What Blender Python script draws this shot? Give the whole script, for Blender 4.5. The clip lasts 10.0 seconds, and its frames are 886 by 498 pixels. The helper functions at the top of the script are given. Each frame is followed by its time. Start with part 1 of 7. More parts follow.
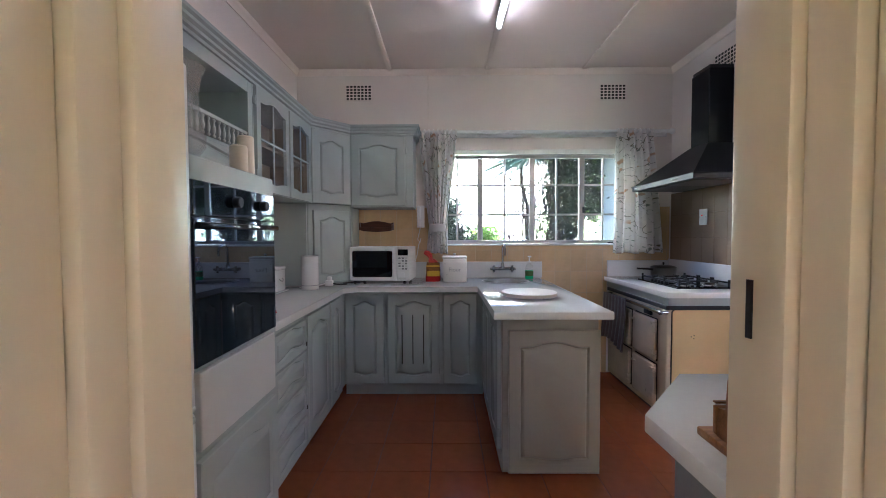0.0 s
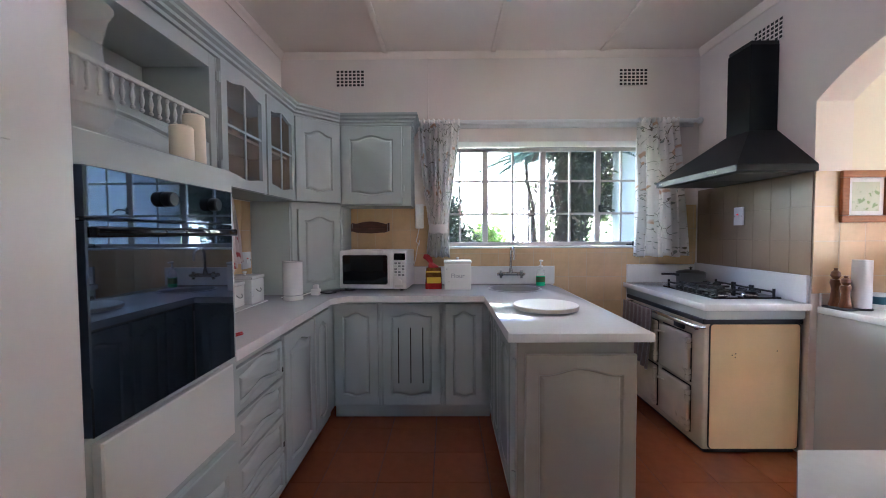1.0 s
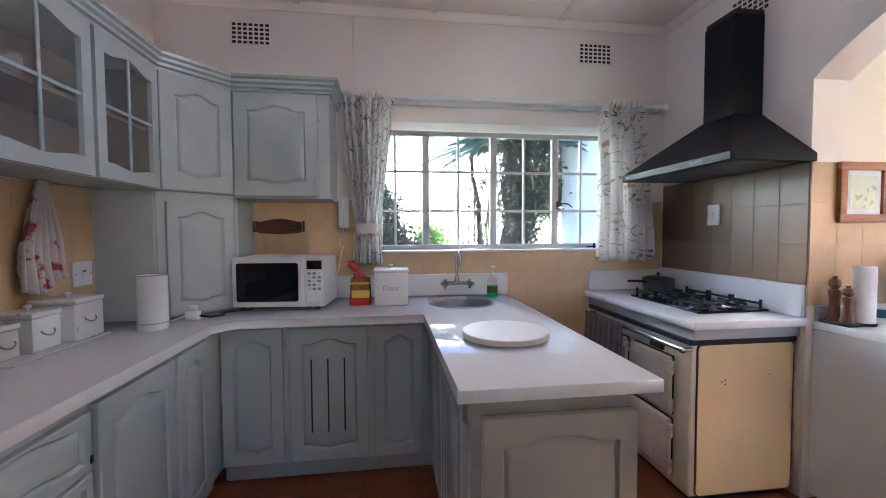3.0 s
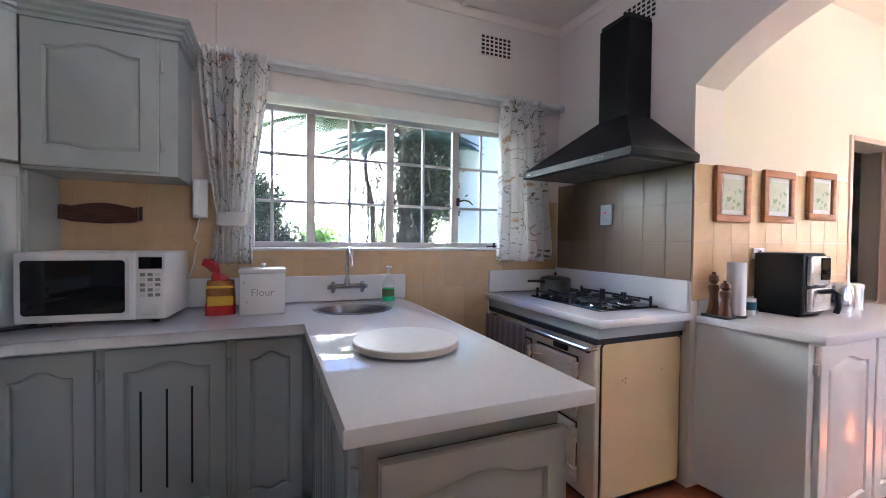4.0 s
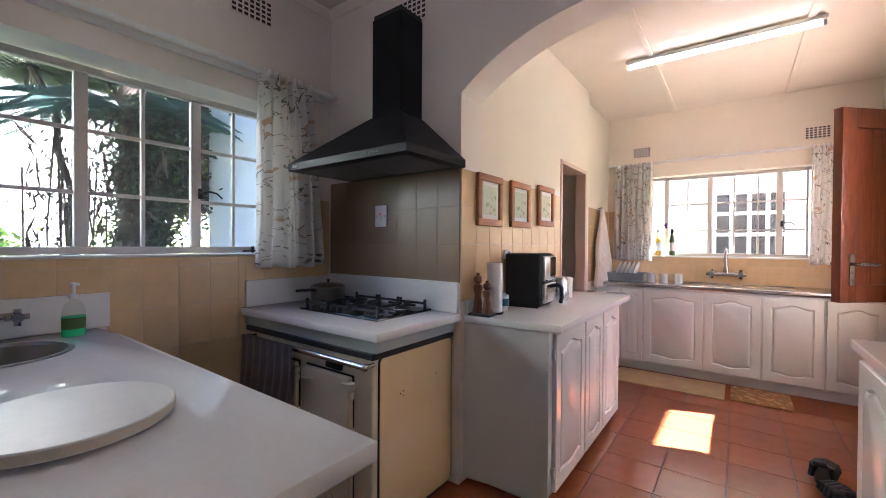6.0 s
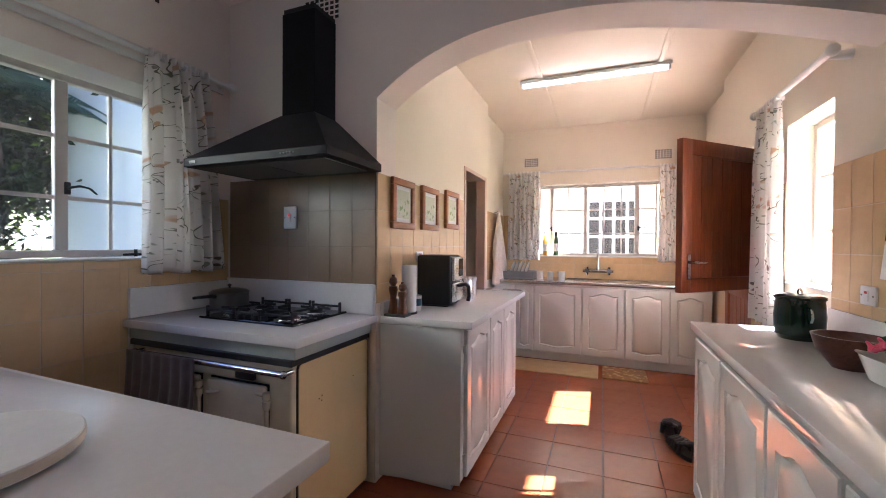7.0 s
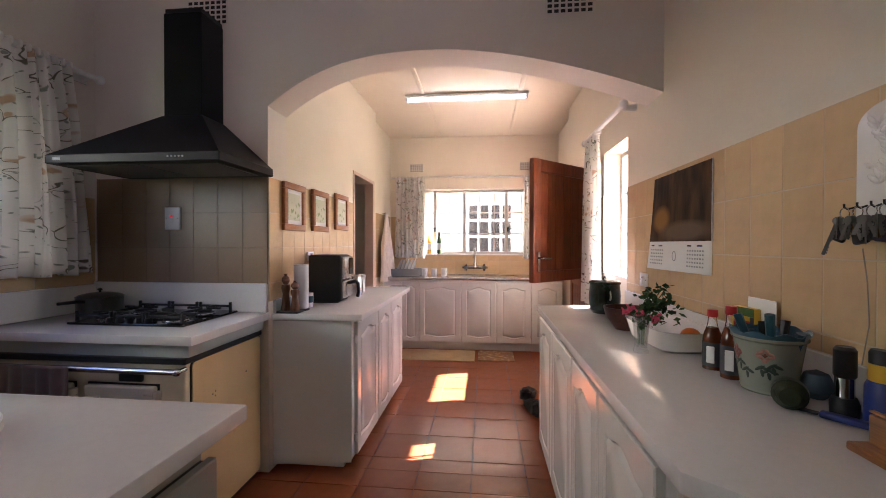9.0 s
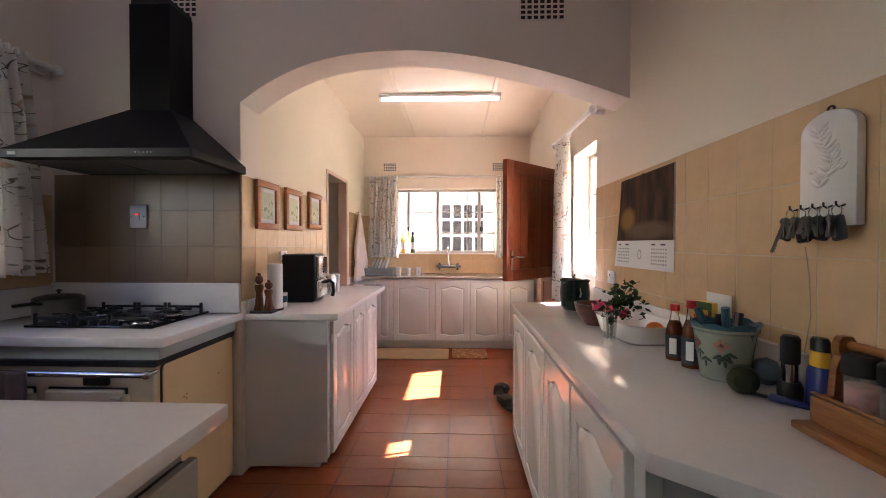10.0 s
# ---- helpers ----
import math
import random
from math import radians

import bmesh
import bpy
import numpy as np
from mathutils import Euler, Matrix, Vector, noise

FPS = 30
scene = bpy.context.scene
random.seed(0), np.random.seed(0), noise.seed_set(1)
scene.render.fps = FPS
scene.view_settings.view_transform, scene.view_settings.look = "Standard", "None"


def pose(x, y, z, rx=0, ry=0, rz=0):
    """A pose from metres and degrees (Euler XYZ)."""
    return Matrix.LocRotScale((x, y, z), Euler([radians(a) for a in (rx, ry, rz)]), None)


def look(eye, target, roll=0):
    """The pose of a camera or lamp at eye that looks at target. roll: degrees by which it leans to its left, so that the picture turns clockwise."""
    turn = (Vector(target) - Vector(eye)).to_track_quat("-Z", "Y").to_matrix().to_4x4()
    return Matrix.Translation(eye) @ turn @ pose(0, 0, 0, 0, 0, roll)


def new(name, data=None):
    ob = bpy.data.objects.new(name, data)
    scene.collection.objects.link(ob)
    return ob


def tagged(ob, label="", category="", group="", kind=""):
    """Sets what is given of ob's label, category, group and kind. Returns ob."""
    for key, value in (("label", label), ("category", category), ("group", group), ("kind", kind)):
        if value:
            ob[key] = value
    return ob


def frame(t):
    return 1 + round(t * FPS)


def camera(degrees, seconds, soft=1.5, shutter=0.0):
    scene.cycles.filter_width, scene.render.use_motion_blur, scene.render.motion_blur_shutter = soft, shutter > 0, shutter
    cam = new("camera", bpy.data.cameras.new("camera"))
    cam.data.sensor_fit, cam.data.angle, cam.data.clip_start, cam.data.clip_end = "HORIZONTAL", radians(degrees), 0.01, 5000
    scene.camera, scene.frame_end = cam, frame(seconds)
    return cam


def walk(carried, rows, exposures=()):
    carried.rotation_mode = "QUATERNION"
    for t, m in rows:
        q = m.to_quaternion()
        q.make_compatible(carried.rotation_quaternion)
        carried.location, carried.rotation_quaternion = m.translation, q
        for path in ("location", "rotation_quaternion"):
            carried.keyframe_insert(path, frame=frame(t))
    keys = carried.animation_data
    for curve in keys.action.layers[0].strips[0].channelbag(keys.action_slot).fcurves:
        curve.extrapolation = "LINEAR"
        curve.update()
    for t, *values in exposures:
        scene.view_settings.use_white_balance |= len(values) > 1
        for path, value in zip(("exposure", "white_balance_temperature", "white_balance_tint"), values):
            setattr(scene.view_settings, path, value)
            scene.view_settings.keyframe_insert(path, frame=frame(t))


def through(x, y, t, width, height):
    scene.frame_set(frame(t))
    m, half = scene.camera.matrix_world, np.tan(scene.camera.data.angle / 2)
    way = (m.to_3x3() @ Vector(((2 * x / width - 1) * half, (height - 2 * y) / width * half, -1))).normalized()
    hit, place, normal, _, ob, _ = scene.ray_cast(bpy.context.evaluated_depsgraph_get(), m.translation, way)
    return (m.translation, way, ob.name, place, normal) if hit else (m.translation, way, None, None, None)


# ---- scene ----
cam = camera(95.5, 10.0, soft=0.95)
PATH = [
    (0, (0.342, 0.517, 1.318), (0.325, 2.515, 1.247), -0.2),
    (0.5, (0.353, 0.71, 1.335), (0.324, 2.708, 1.255), -0.3),
    (1, (0.327, 0.898, 1.342), (0.31, 2.896, 1.265), -0.3),
    (1.5, (0.353, 1.079, 1.343), (0.328, 3.077, 1.264), -0.4),
    (2, (0.386, 1.255, 1.359), (0.385, 3.254, 1.276), -0.5),
    (2.2, (0.404, 1.300, 1.368), (0.419, 3.288, 1.280), -0.4),
    (3.3, (0.412, 1.617, 1.338), (0.818, 3.574, 1.264), 0.0),
    (3.5, (0.424, 1.679, 1.323), (0.934, 3.611, 1.256), 0.3),
    (4, (0.469, 1.833, 1.279), (1.238, 3.678, 1.237), 0.6),
    (4.5, (0.579, 1.934, 1.281), (1.573, 3.669, 1.248), 0.7),
    (5, (0.635, 2.003, 1.286), (1.87, 3.575, 1.253), 0.6),
    (5.5, (0.69, 2.028, 1.278), (2.124, 3.422, 1.258), 0.4),
    (6, (0.676, 2.067, 1.284), (2.29, 3.248, 1.262), 0.4),
    (6.2, (0.660, 2.082, 1.287), (2.334, 3.174, 1.266), 0.4),
    (7.3, (0.520, 2.122, 1.304), (2.419, 2.735, 1.285), 0.3),
    (7.5, (0.493, 2.117, 1.306), (2.417, 2.661, 1.289), 0.2),
    (8, (0.425, 2.063, 1.316), (2.384, 2.463, 1.296), 0.1),
    (8.5, (0.344, 2.036, 1.319), (2.323, 2.326, 1.293), 0.1),
    (9, (0.28, 2.03, 1.308), (2.269, 2.236, 1.285), 0.1),
    (9.5, (0.252, 2.042, 1.308), (2.248, 2.163, 1.282), -0.0),
    (10, (0.246, 2.053, 1.306), (2.245, 2.119, 1.28), 0.1),
]
EXPOSURE = [(0.0, 5.38, 5200, 19), (2.0, 5.62, 5150, 23), (4.0, 5.44, 5200, 23), (6.0, 4.80, 5450, 23), (7.5, 4.65, 5600, 25), (10.0, 4.62, 5950, 28)]
walk(cam, [(t, look(eye, target, roll)) for t, eye, target, roll in PATH], EXPOSURE)

# ---- world, sun and lamps ----
SUN_WAY = Vector((-0.35, 1.0, -0.90)).normalized()
world = bpy.data.worlds.new("sky")
scene.world = world
world.use_nodes = True
wn = world.node_tree.nodes
sky = wn.new("ShaderNodeTexSky")
sky.sky_type = "NISHITA"
sky.sun_disc = False
sky.sun_elevation = math.asin(-SUN_WAY.z)
sky.sun_rotation = math.atan2(-SUN_WAY.x, -SUN_WAY.y)
world.node_tree.links.new(sky.outputs[0], wn["Background"].inputs[0])
wn["Background"].inputs[1].default_value = 0.034
sun_data = bpy.data.lights.new("sun", "SUN")
sun_data.energy, sun_data.angle, sun_data.color = 5.0, radians(0.5), (1.0, 0.955, 0.88)
sun = new("sun", sun_data)
sun.matrix_world = look((2, -6, 8), Vector((2, -6, 8)) + SUN_WAY)
TUBE_GLOW = 0.78
TUBE_GLOW_SCULLERY = 0.55
GARDEN_GLOW = 0.55


# ---- materials ----
def nodes_of(name):
    m = bpy.data.materials.new(name)
    m.use_nodes = True
    return m, m.node_tree.nodes, m.node_tree.links, m.node_tree.nodes["Principled BSDF"]


def shade(c, k):
    return (min(c[0] * k, 1), min(c[1] * k, 1), min(c[2] * k, 1), 1)


def surf(name, c, rough=0.5, metal=0.0, var=0.08, scale=5.0, bump=0.05, bscale=90.0, rand=0.0, coat=0.0, stretch=(1, 1, 1), wear=None, sheen=0.0, spec=0.5):
    """A paint, stone, cloth or metal: broad and fine variation, relief, optional wear in a second colour."""
    m, n, l, p = nodes_of(name)
    co = n.new("ShaderNodeTexCoord")
    mp = n.new("ShaderNodeMapping")
    mp.inputs["Scale"].default_value = stretch
    l.new(co.outputs["Object"], mp.inputs[0])
    big, fine = n.new("ShaderNodeTexNoise"), n.new("ShaderNodeTexNoise")
    big.inputs["Scale"].default_value, big.inputs["Detail"].default_value = scale, 5
    fine.inputs["Scale"].default_value, fine.inputs["Detail"].default_value = bscale, 3
    for t in (big, fine):
        l.new(mp.outputs[0], t.inputs["Vector"])
    ramp = n.new("ShaderNodeValToRGB")
    ramp.color_ramp.elements[0].position, ramp.color_ramp.elements[1].position = 0.3, 0.7
    ramp.color_ramp.elements[0].color, ramp.color_ramp.elements[1].color = shade(c, 1 - var), shade(c, 1 + var)
    l.new(big.outputs["Fac"], ramp.inputs[0])
    col = ramp.outputs[0]
    mix = n.new("ShaderNodeMix")
    mix.data_type, mix.blend_type = "RGBA", "MULTIPLY"
    mix.inputs[0].default_value = 1.0
    fr = n.new("ShaderNodeMapRange")
    fr.inputs[3].default_value, fr.inputs[4].default_value = 1 - var * 0.6, 1 + var * 0.3
    l.new(fine.outputs["Fac"], fr.inputs[0])
    l.new(col, mix.inputs[6])
    l.new(fr.outputs[0], mix.inputs[7])
    col = mix.outputs[2]
    if rand:
        info, hsv, rr = n.new("ShaderNodeObjectInfo"), n.new("ShaderNodeHueSaturation"), n.new("ShaderNodeMapRange")
        rr.inputs[3].default_value, rr.inputs[4].default_value = 1 - rand, 1 + rand
        l.new(info.outputs["Random"], rr.inputs[0])
        l.new(rr.outputs[0], hsv.inputs["Value"])
        l.new(col, hsv.inputs["Color"])
        col = hsv.outputs[0]
    if wear:
        w, wr, wm = n.new("ShaderNodeTexNoise"), n.new("ShaderNodeValToRGB"), n.new("ShaderNodeMix")
        w.inputs["Scale"].default_value, w.inputs["Detail"].default_value = wear[1], 8
        l.new(mp.outputs[0], w.inputs["Vector"])
        wr.color_ramp.elements[0].position, wr.color_ramp.elements[1].position = wear[2], wear[2] + 0.06
        l.new(w.outputs["Fac"], wr.inputs[0])
        wm.data_type = "RGBA"
        l.new(wr.outputs[0], wm.inputs[0])
        l.new(col, wm.inputs[6])
        wm.inputs[7].default_value = (*wear[0], 1)
        col = wm.outputs[2]
    l.new(col, p.inputs["Base Color"])
    ro = n.new("ShaderNodeMapRange")
    ro.inputs[3].default_value, ro.inputs[4].default_value = rough * 0.9, min(rough * 1.12, 1)
    l.new(big.outputs["Fac"], ro.inputs[0])
    l.new(ro.outputs[0], p.inputs["Roughness"])
    p.inputs["Metallic"].default_value = metal
    p.inputs["Coat Weight"].default_value = coat
    p.inputs["Sheen Weight"].default_value = sheen
    p.inputs["Specular IOR Level"].default_value = spec
    if bump:
        b = n.new("ShaderNodeBump")
        b.inputs["Strength"].default_value, b.inputs["Distance"].default_value = min(bump * 4, 1), 0.002
        l.new(fine.outputs["Fac"], b.inputs["Height"])
        l.new(b.outputs[0], p.inputs["Normal"])
    return m


def wood(name, dark, light, rough=0.4, along=(1, 1, 12), scale=3.0, coat=0.0):
    m, n, l, p = nodes_of(name)
    co, mp = n.new("ShaderNodeTexCoord"), n.new("ShaderNodeMapping")
    mp.inputs["Scale"].default_value = [14 / a for a in along]
    l.new(co.outputs["Object"], mp.inputs[0])
    t, t2, ramp, b = n.new("ShaderNodeTexNoise"), n.new("ShaderNodeTexNoise"), n.new("ShaderNodeValToRGB"), n.new("ShaderNodeBump")
    t.inputs["Scale"].default_value, t.inputs["Detail"].default_value, t.inputs["Distortion"].default_value = scale, 6, 1.2
    t2.inputs["Scale"].default_value, t2.inputs["Detail"].default_value = scale * 9, 3
    for q in (t, t2):
        l.new(mp.outputs[0], q.inputs["Vector"])
    add = n.new("ShaderNodeMix")
    add.inputs[0].default_value = 0.3
    l.new(t.outputs["Fac"], add.inputs[2])
    l.new(t2.outputs["Fac"], add.inputs[3])
    ramp.color_ramp.elements[0].position, ramp.color_ramp.elements[1].position = 0.35, 0.65
    ramp.color_ramp.elements[0].color, ramp.color_ramp.elements[1].color = (*dark, 1), (*light, 1)
    l.new(add.outputs[0], ramp.inputs[0])
    l.new(ramp.outputs[0], p.inputs["Base Color"])
    p.inputs["Roughness"].default_value, p.inputs["Coat Weight"].default_value = rough, coat
    b.inputs["Strength"].default_value, b.inputs["Distance"].default_value = 0.25, 0.001
    l.new(t2.outputs["Fac"], b.inputs["Height"])
    l.new(b.outputs[0], p.inputs["Normal"])
    return m


def glass(name, c=(1, 1, 1), rough=0.0, alpha=0.0, ior=1.45):
    """Clear glass; alpha above 0 makes a thin pane that lets light straight through."""
    m, n, l, p = nodes_of(name)
    p.inputs["Base Color"].default_value = (*c, 1)
    p.inputs["Roughness"].default_value, p.inputs["IOR"].default_value = rough, ior
    if alpha:
        p.inputs["Alpha"].default_value = alpha
        p.inputs["Roughness"].default_value = 0.02
    else:
        p.inputs["Transmission Weight"].default_value = 1.0
    return m


def glow(name, c, strength):
    m, n, l, p = nodes_of(name)
    p.inputs["Base Color"].default_value = (*c, 1)
    p.inputs["Emission Color"].default_value, p.inputs["Emission Strength"].default_value = (*c, 1), strength
    return m


def floral(name, ground, ink_a, ink_b, ink_c, scale=1.0):
    """Printed cotton: thin wandering twigs, small leaves and pale blossoms on a white ground."""
    m, n, l, p = nodes_of(name)
    co, mp = n.new("ShaderNodeTexCoord"), n.new("ShaderNodeMapping")
    mp.inputs["Scale"].default_value = (scale, scale, scale)
    l.new(co.outputs["UV"], mp.inputs[0])

    def layer(base, ink, mask):
        x = n.new("ShaderNodeMix")
        x.data_type = "RGBA"
        l.new(mask, x.inputs[0])
        if base is None:
            x.inputs[6].default_value = (*ground, 1)
        else:
            l.new(base, x.inputs[6])
        x.inputs[7].default_value = (*ink, 1)
        return x.outputs[2]

    def step(value, a, b):
        r = n.new("ShaderNodeMapRange")
        r.inputs[1].default_value, r.inputs[2].default_value = a, b
        l.new(value, r.inputs[0])
        return r.outputs[0]

    warp = n.new("ShaderNodeTexNoise")
    warp.inputs["Scale"].default_value = 7
    l.new(mp.outputs[0], warp.inputs["Vector"])
    off = n.new("ShaderNodeMix")
    off.data_type, off.blend_type = "RGBA", "LINEAR_LIGHT"
    off.inputs[0].default_value = 0.12
    l.new(mp.outputs[0], off.inputs[6])
    l.new(warp.outputs["Color"], off.inputs[7])
    twig = n.new("ShaderNodeTexVoronoi")
    twig.feature = "DISTANCE_TO_EDGE"
    twig.inputs["Scale"].default_value = 6.5
    l.new(off.outputs[2], twig.inputs["Vector"])
    gap, both = n.new("ShaderNodeTexNoise"), n.new("ShaderNodeMath")
    gap.inputs["Scale"].default_value = 6
    l.new(mp.outputs[0], gap.inputs["Vector"])
    both.operation = "MULTIPLY"
    l.new(step(twig.outputs["Distance"], 0.020, 0.009), both.inputs[0])
    l.new(step(gap.outputs["Fac"], 0.46, 0.52), both.inputs[1])
    col = layer(None, ink_a, both.outputs[0])
    leaf = n.new("ShaderNodeTexVoronoi")
    leaf.inputs["Scale"].default_value = 26
    l.new(off.outputs[2], leaf.inputs["Vector"])
    col = layer(col, ink_b, step(leaf.outputs["Distance"], 0.25, 0.15))
    bloom = n.new("ShaderNodeTexVoronoi")
    bloom.inputs["Scale"].default_value = 8.5
    l.new(off.outputs[2], bloom.inputs["Vector"])
    col = layer(col, ink_c, step(bloom.outputs["Distance"], 0.22, 0.14))
    l.new(col, p.inputs["Base Color"])
    p.inputs["Roughness"].default_value = 0.9
    # light shows through the cotton
    tr, sh, out = n.new("ShaderNodeBsdfTranslucent"), n.new("ShaderNodeMixShader"), n["Material Output"]
    l.new(col, tr.inputs[0])
    sh.inputs[0].default_value = 0.45
    l.new(p.outputs[0], sh.inputs[1])
    l.new(tr.outputs[0], sh.inputs[2])
    l.new(sh.outputs[0], out.inputs[0])
    return m


def leafy(name, c, var=0.5, through=0.3):
    m, n, l, p = nodes_of(name)
    g, ramp = n.new("ShaderNodeNewGeometry"), n.new("ShaderNodeValToRGB")
    ramp.color_ramp.elements[0].color, ramp.color_ramp.elements[1].color = shade(c, 1 - var), shade(c, 1 + var)
    l.new(g.outputs["Random Per Island"], ramp.inputs[0])
    l.new(ramp.outputs[0], p.inputs["Base Color"])
    p.inputs["Roughness"].default_value, p.inputs["Specular IOR Level"].default_value = 0.6, 0.2
    tr, sh, out = n.new("ShaderNodeBsdfTranslucent"), n.new("ShaderNodeMixShader"), n["Material Output"]
    l.new(ramp.outputs[0], tr.inputs[0])
    sh.inputs[0].default_value = through
    l.new(p.outputs[0], sh.inputs[1])
    l.new(tr.outputs[0], sh.inputs[2])
    l.new(sh.outputs[0], out.inputs[0])
    return m


M_WALL = surf("white wall paint", (0.80, 0.725, 0.665), 0.6, var=0.03, scale=2.0, bump=0.12, bscale=70)
M_WALL_WARM = surf("cream wall paint", (0.80, 0.725, 0.60), 0.6, var=0.03, scale=2.0, bump=0.12, bscale=70)
M_CEIL = surf("ceiling board paint", (0.87, 0.775, 0.69), 0.7, var=0.03, scale=1.2, bump=0.05, bscale=40)
M_CREAM = surf("cream gloss paint", (0.76, 0.65, 0.46), 0.35, var=0.05, scale=3.0, bump=0.06, bscale=30, stretch=(1, 1, 0.15))
M_BLUE = surf("pale grey-blue cabinet paint", (0.455, 0.50, 0.485), 0.24, var=0.015, scale=2.5, bump=0.05, bscale=55)
M_PALE = surf("off-white cabinet paint", (0.68, 0.69, 0.66), 0.2, var=0.015, scale=4.0, bump=0.05, bscale=55)
M_WHITE = surf("white enamel", (0.78, 0.78, 0.77), 0.28, var=0.03, scale=5.0, bump=0.02)
M_QUARTZ = surf("white quartz top", (0.76, 0.755, 0.75), 0.04, var=0.02, scale=60.0, bump=0.0, bscale=400, spec=0.7)
# hood wall tile, darker and browner than the honey beige one
M_TILE_DARK = surf("dark grey-brown glazed tile", (0.27, 0.185, 0.115), 0.3, var=0.12, scale=3, bump=0.02, bscale=60, rand=0.05)
M_TILE = surf("honey beige glazed tile", (0.66, 0.46, 0.26), 0.22, var=0.05, scale=14, bump=0.02, bscale=60, rand=0.05)
# darker grout that goes with the hood wall tile
M_GROUT_DARK = surf("dark brown grout", (0.24, 0.17, 0.11), 0.8, var=0.08, scale=12, bump=0.1)
M_GROUT = surf("pale tile grout", (0.60, 0.47, 0.31), 0.8, var=0.08, scale=12, bump=0.1)
M_FLOOR = surf("red clay floor tile", (0.26, 0.074, 0.027), 0.2, var=0.06, scale=16, bump=0.01, bscale=30, rand=0.06)
M_JOINT = surf("dark floor joint", (0.13, 0.045, 0.024), 0.9, var=0.15, scale=20, bump=0.1)
M_BLACK = surf("black glass", (0.004, 0.004, 0.005), 0.03, var=0.0, bump=0)
M_OVEN = surf("coated black oven glass", (0.004, 0.005, 0.008), 0.02, var=0.0, bump=0, spec=1.0)
M_OVEN.node_tree.nodes["Principled BSDF"].inputs["IOR"].default_value = 1.8
M_OVEN.node_tree.nodes["Principled BSDF"].inputs["Specular Tint"].default_value = (0.55, 0.72, 1.0, 1)
M_ISLAND = surf("grey-green cabinet paint", (0.385, 0.355, 0.295), 0.3, var=0.04, scale=4.0, bump=0.05, bscale=55)
M_DARK = surf("matt black", (0.008, 0.008, 0.009), 0.45, var=0.1, bump=0.03)
M_HOOD = surf("black lacquered steel", (0.006, 0.006, 0.008), 0.42, var=0.05, bump=0.01, spec=0.18)
M_STEEL = surf("brushed steel", (0.55, 0.55, 0.55), 0.25, 1.0, var=0.05, bump=0.02, stretch=(1, 1, 20))
M_CHROME = surf("chrome", (0.50, 0.50, 0.52), 0.07, 1.0, var=0.03, bump=0.0)
M_STOVE = surf("cream stove enamel", (0.80, 0.60, 0.31), 0.16, var=0.06, scale=3, bump=0.02, wear=((0.25, 0.15, 0.07), 9.0, 0.74))
M_STOVE_W = surf("ivory stove enamel", (0.72, 0.62, 0.46), 0.24, var=0.08, scale=6, bump=0.03, wear=((0.2, 0.13, 0.07), 7.0, 0.70))
M_RED_WOOD = wood("mahogany", (0.14, 0.028, 0.008), (0.26, 0.062, 0.017), 0.38, (1, 1, 10), coat=0.08)
M_FRAME_WOOD = wood("orange stained pine", (0.27, 0.085, 0.02), (0.45, 0.16, 0.04), 0.35, (8, 1, 1))
M_PINE = wood("varnished pine", (0.20, 0.075, 0.02), (0.38, 0.165, 0.05), 0.35, (9, 1, 1))
M_BOWL = wood("dark red wood bowl", (0.05, 0.014, 0.008), (0.12, 0.035, 0.02), 0.3, (6, 1, 1))
# white sash paint greyed: the frames' backlit shade is mixed into the colour
M_SASH = surf("white window paint, backlit shade in colour", (0.60, 0.55, 0.51), 0.45, var=0.05, scale=8, bump=0.06, bscale=60)
M_PANE = glass("window pane", alpha=0.06)
M_GLASS = glass("clear glass")
M_THIN_GLASS = glass("thin clear glass", (0.9, 0.93, 0.92), alpha=0.14)
M_CURTAIN = floral("floral curtain cotton", (0.95, 0.93, 0.90), (0.24, 0.225, 0.185), (0.37, 0.41, 0.37), (0.72, 0.52, 0.38))
M_TUBE = glow("fluorescent tube", (1.0, 0.96, 0.92), TUBE_GLOW)
M_TUBE_NEW = glow("new fluorescent tube", (1.0, 0.96, 0.90), TUBE_GLOW_SCULLERY)


# ---- mesh helpers ----
def box(bm, x0, y0, z0, x1, y1, z1, bev=0.0, seg=1):
    m = Matrix.Translation(((x0 + x1) / 2, (y0 + y1) / 2, (z0 + z1) / 2)) @ Matrix.Diagonal((x1 - x0, y1 - y0, z1 - z0, 1))
    vs = bmesh.ops.create_cube(bm, size=1, matrix=m)["verts"]
    if bev:
        es = list({e for v in vs for e in v.link_edges})
        bmesh.ops.bevel(bm, geom=es, offset=bev, segments=seg, affect="EDGES", profile=0.5)
    return bm


def cyl(bm, a, b, r0, r1=None, seg=20, caps=True):
    a, b = Vector(a), Vector(b)
    d = b - a
    m = Matrix.Translation((a + b) / 2) @ d.to_track_quat("Z", "Y").to_matrix().to_4x4()
    bmesh.ops.create_cone(bm, cap_ends=caps, segments=seg, radius1=r0, radius2=r0 if r1 is None else r1, depth=d.length, matrix=m)
    return bm


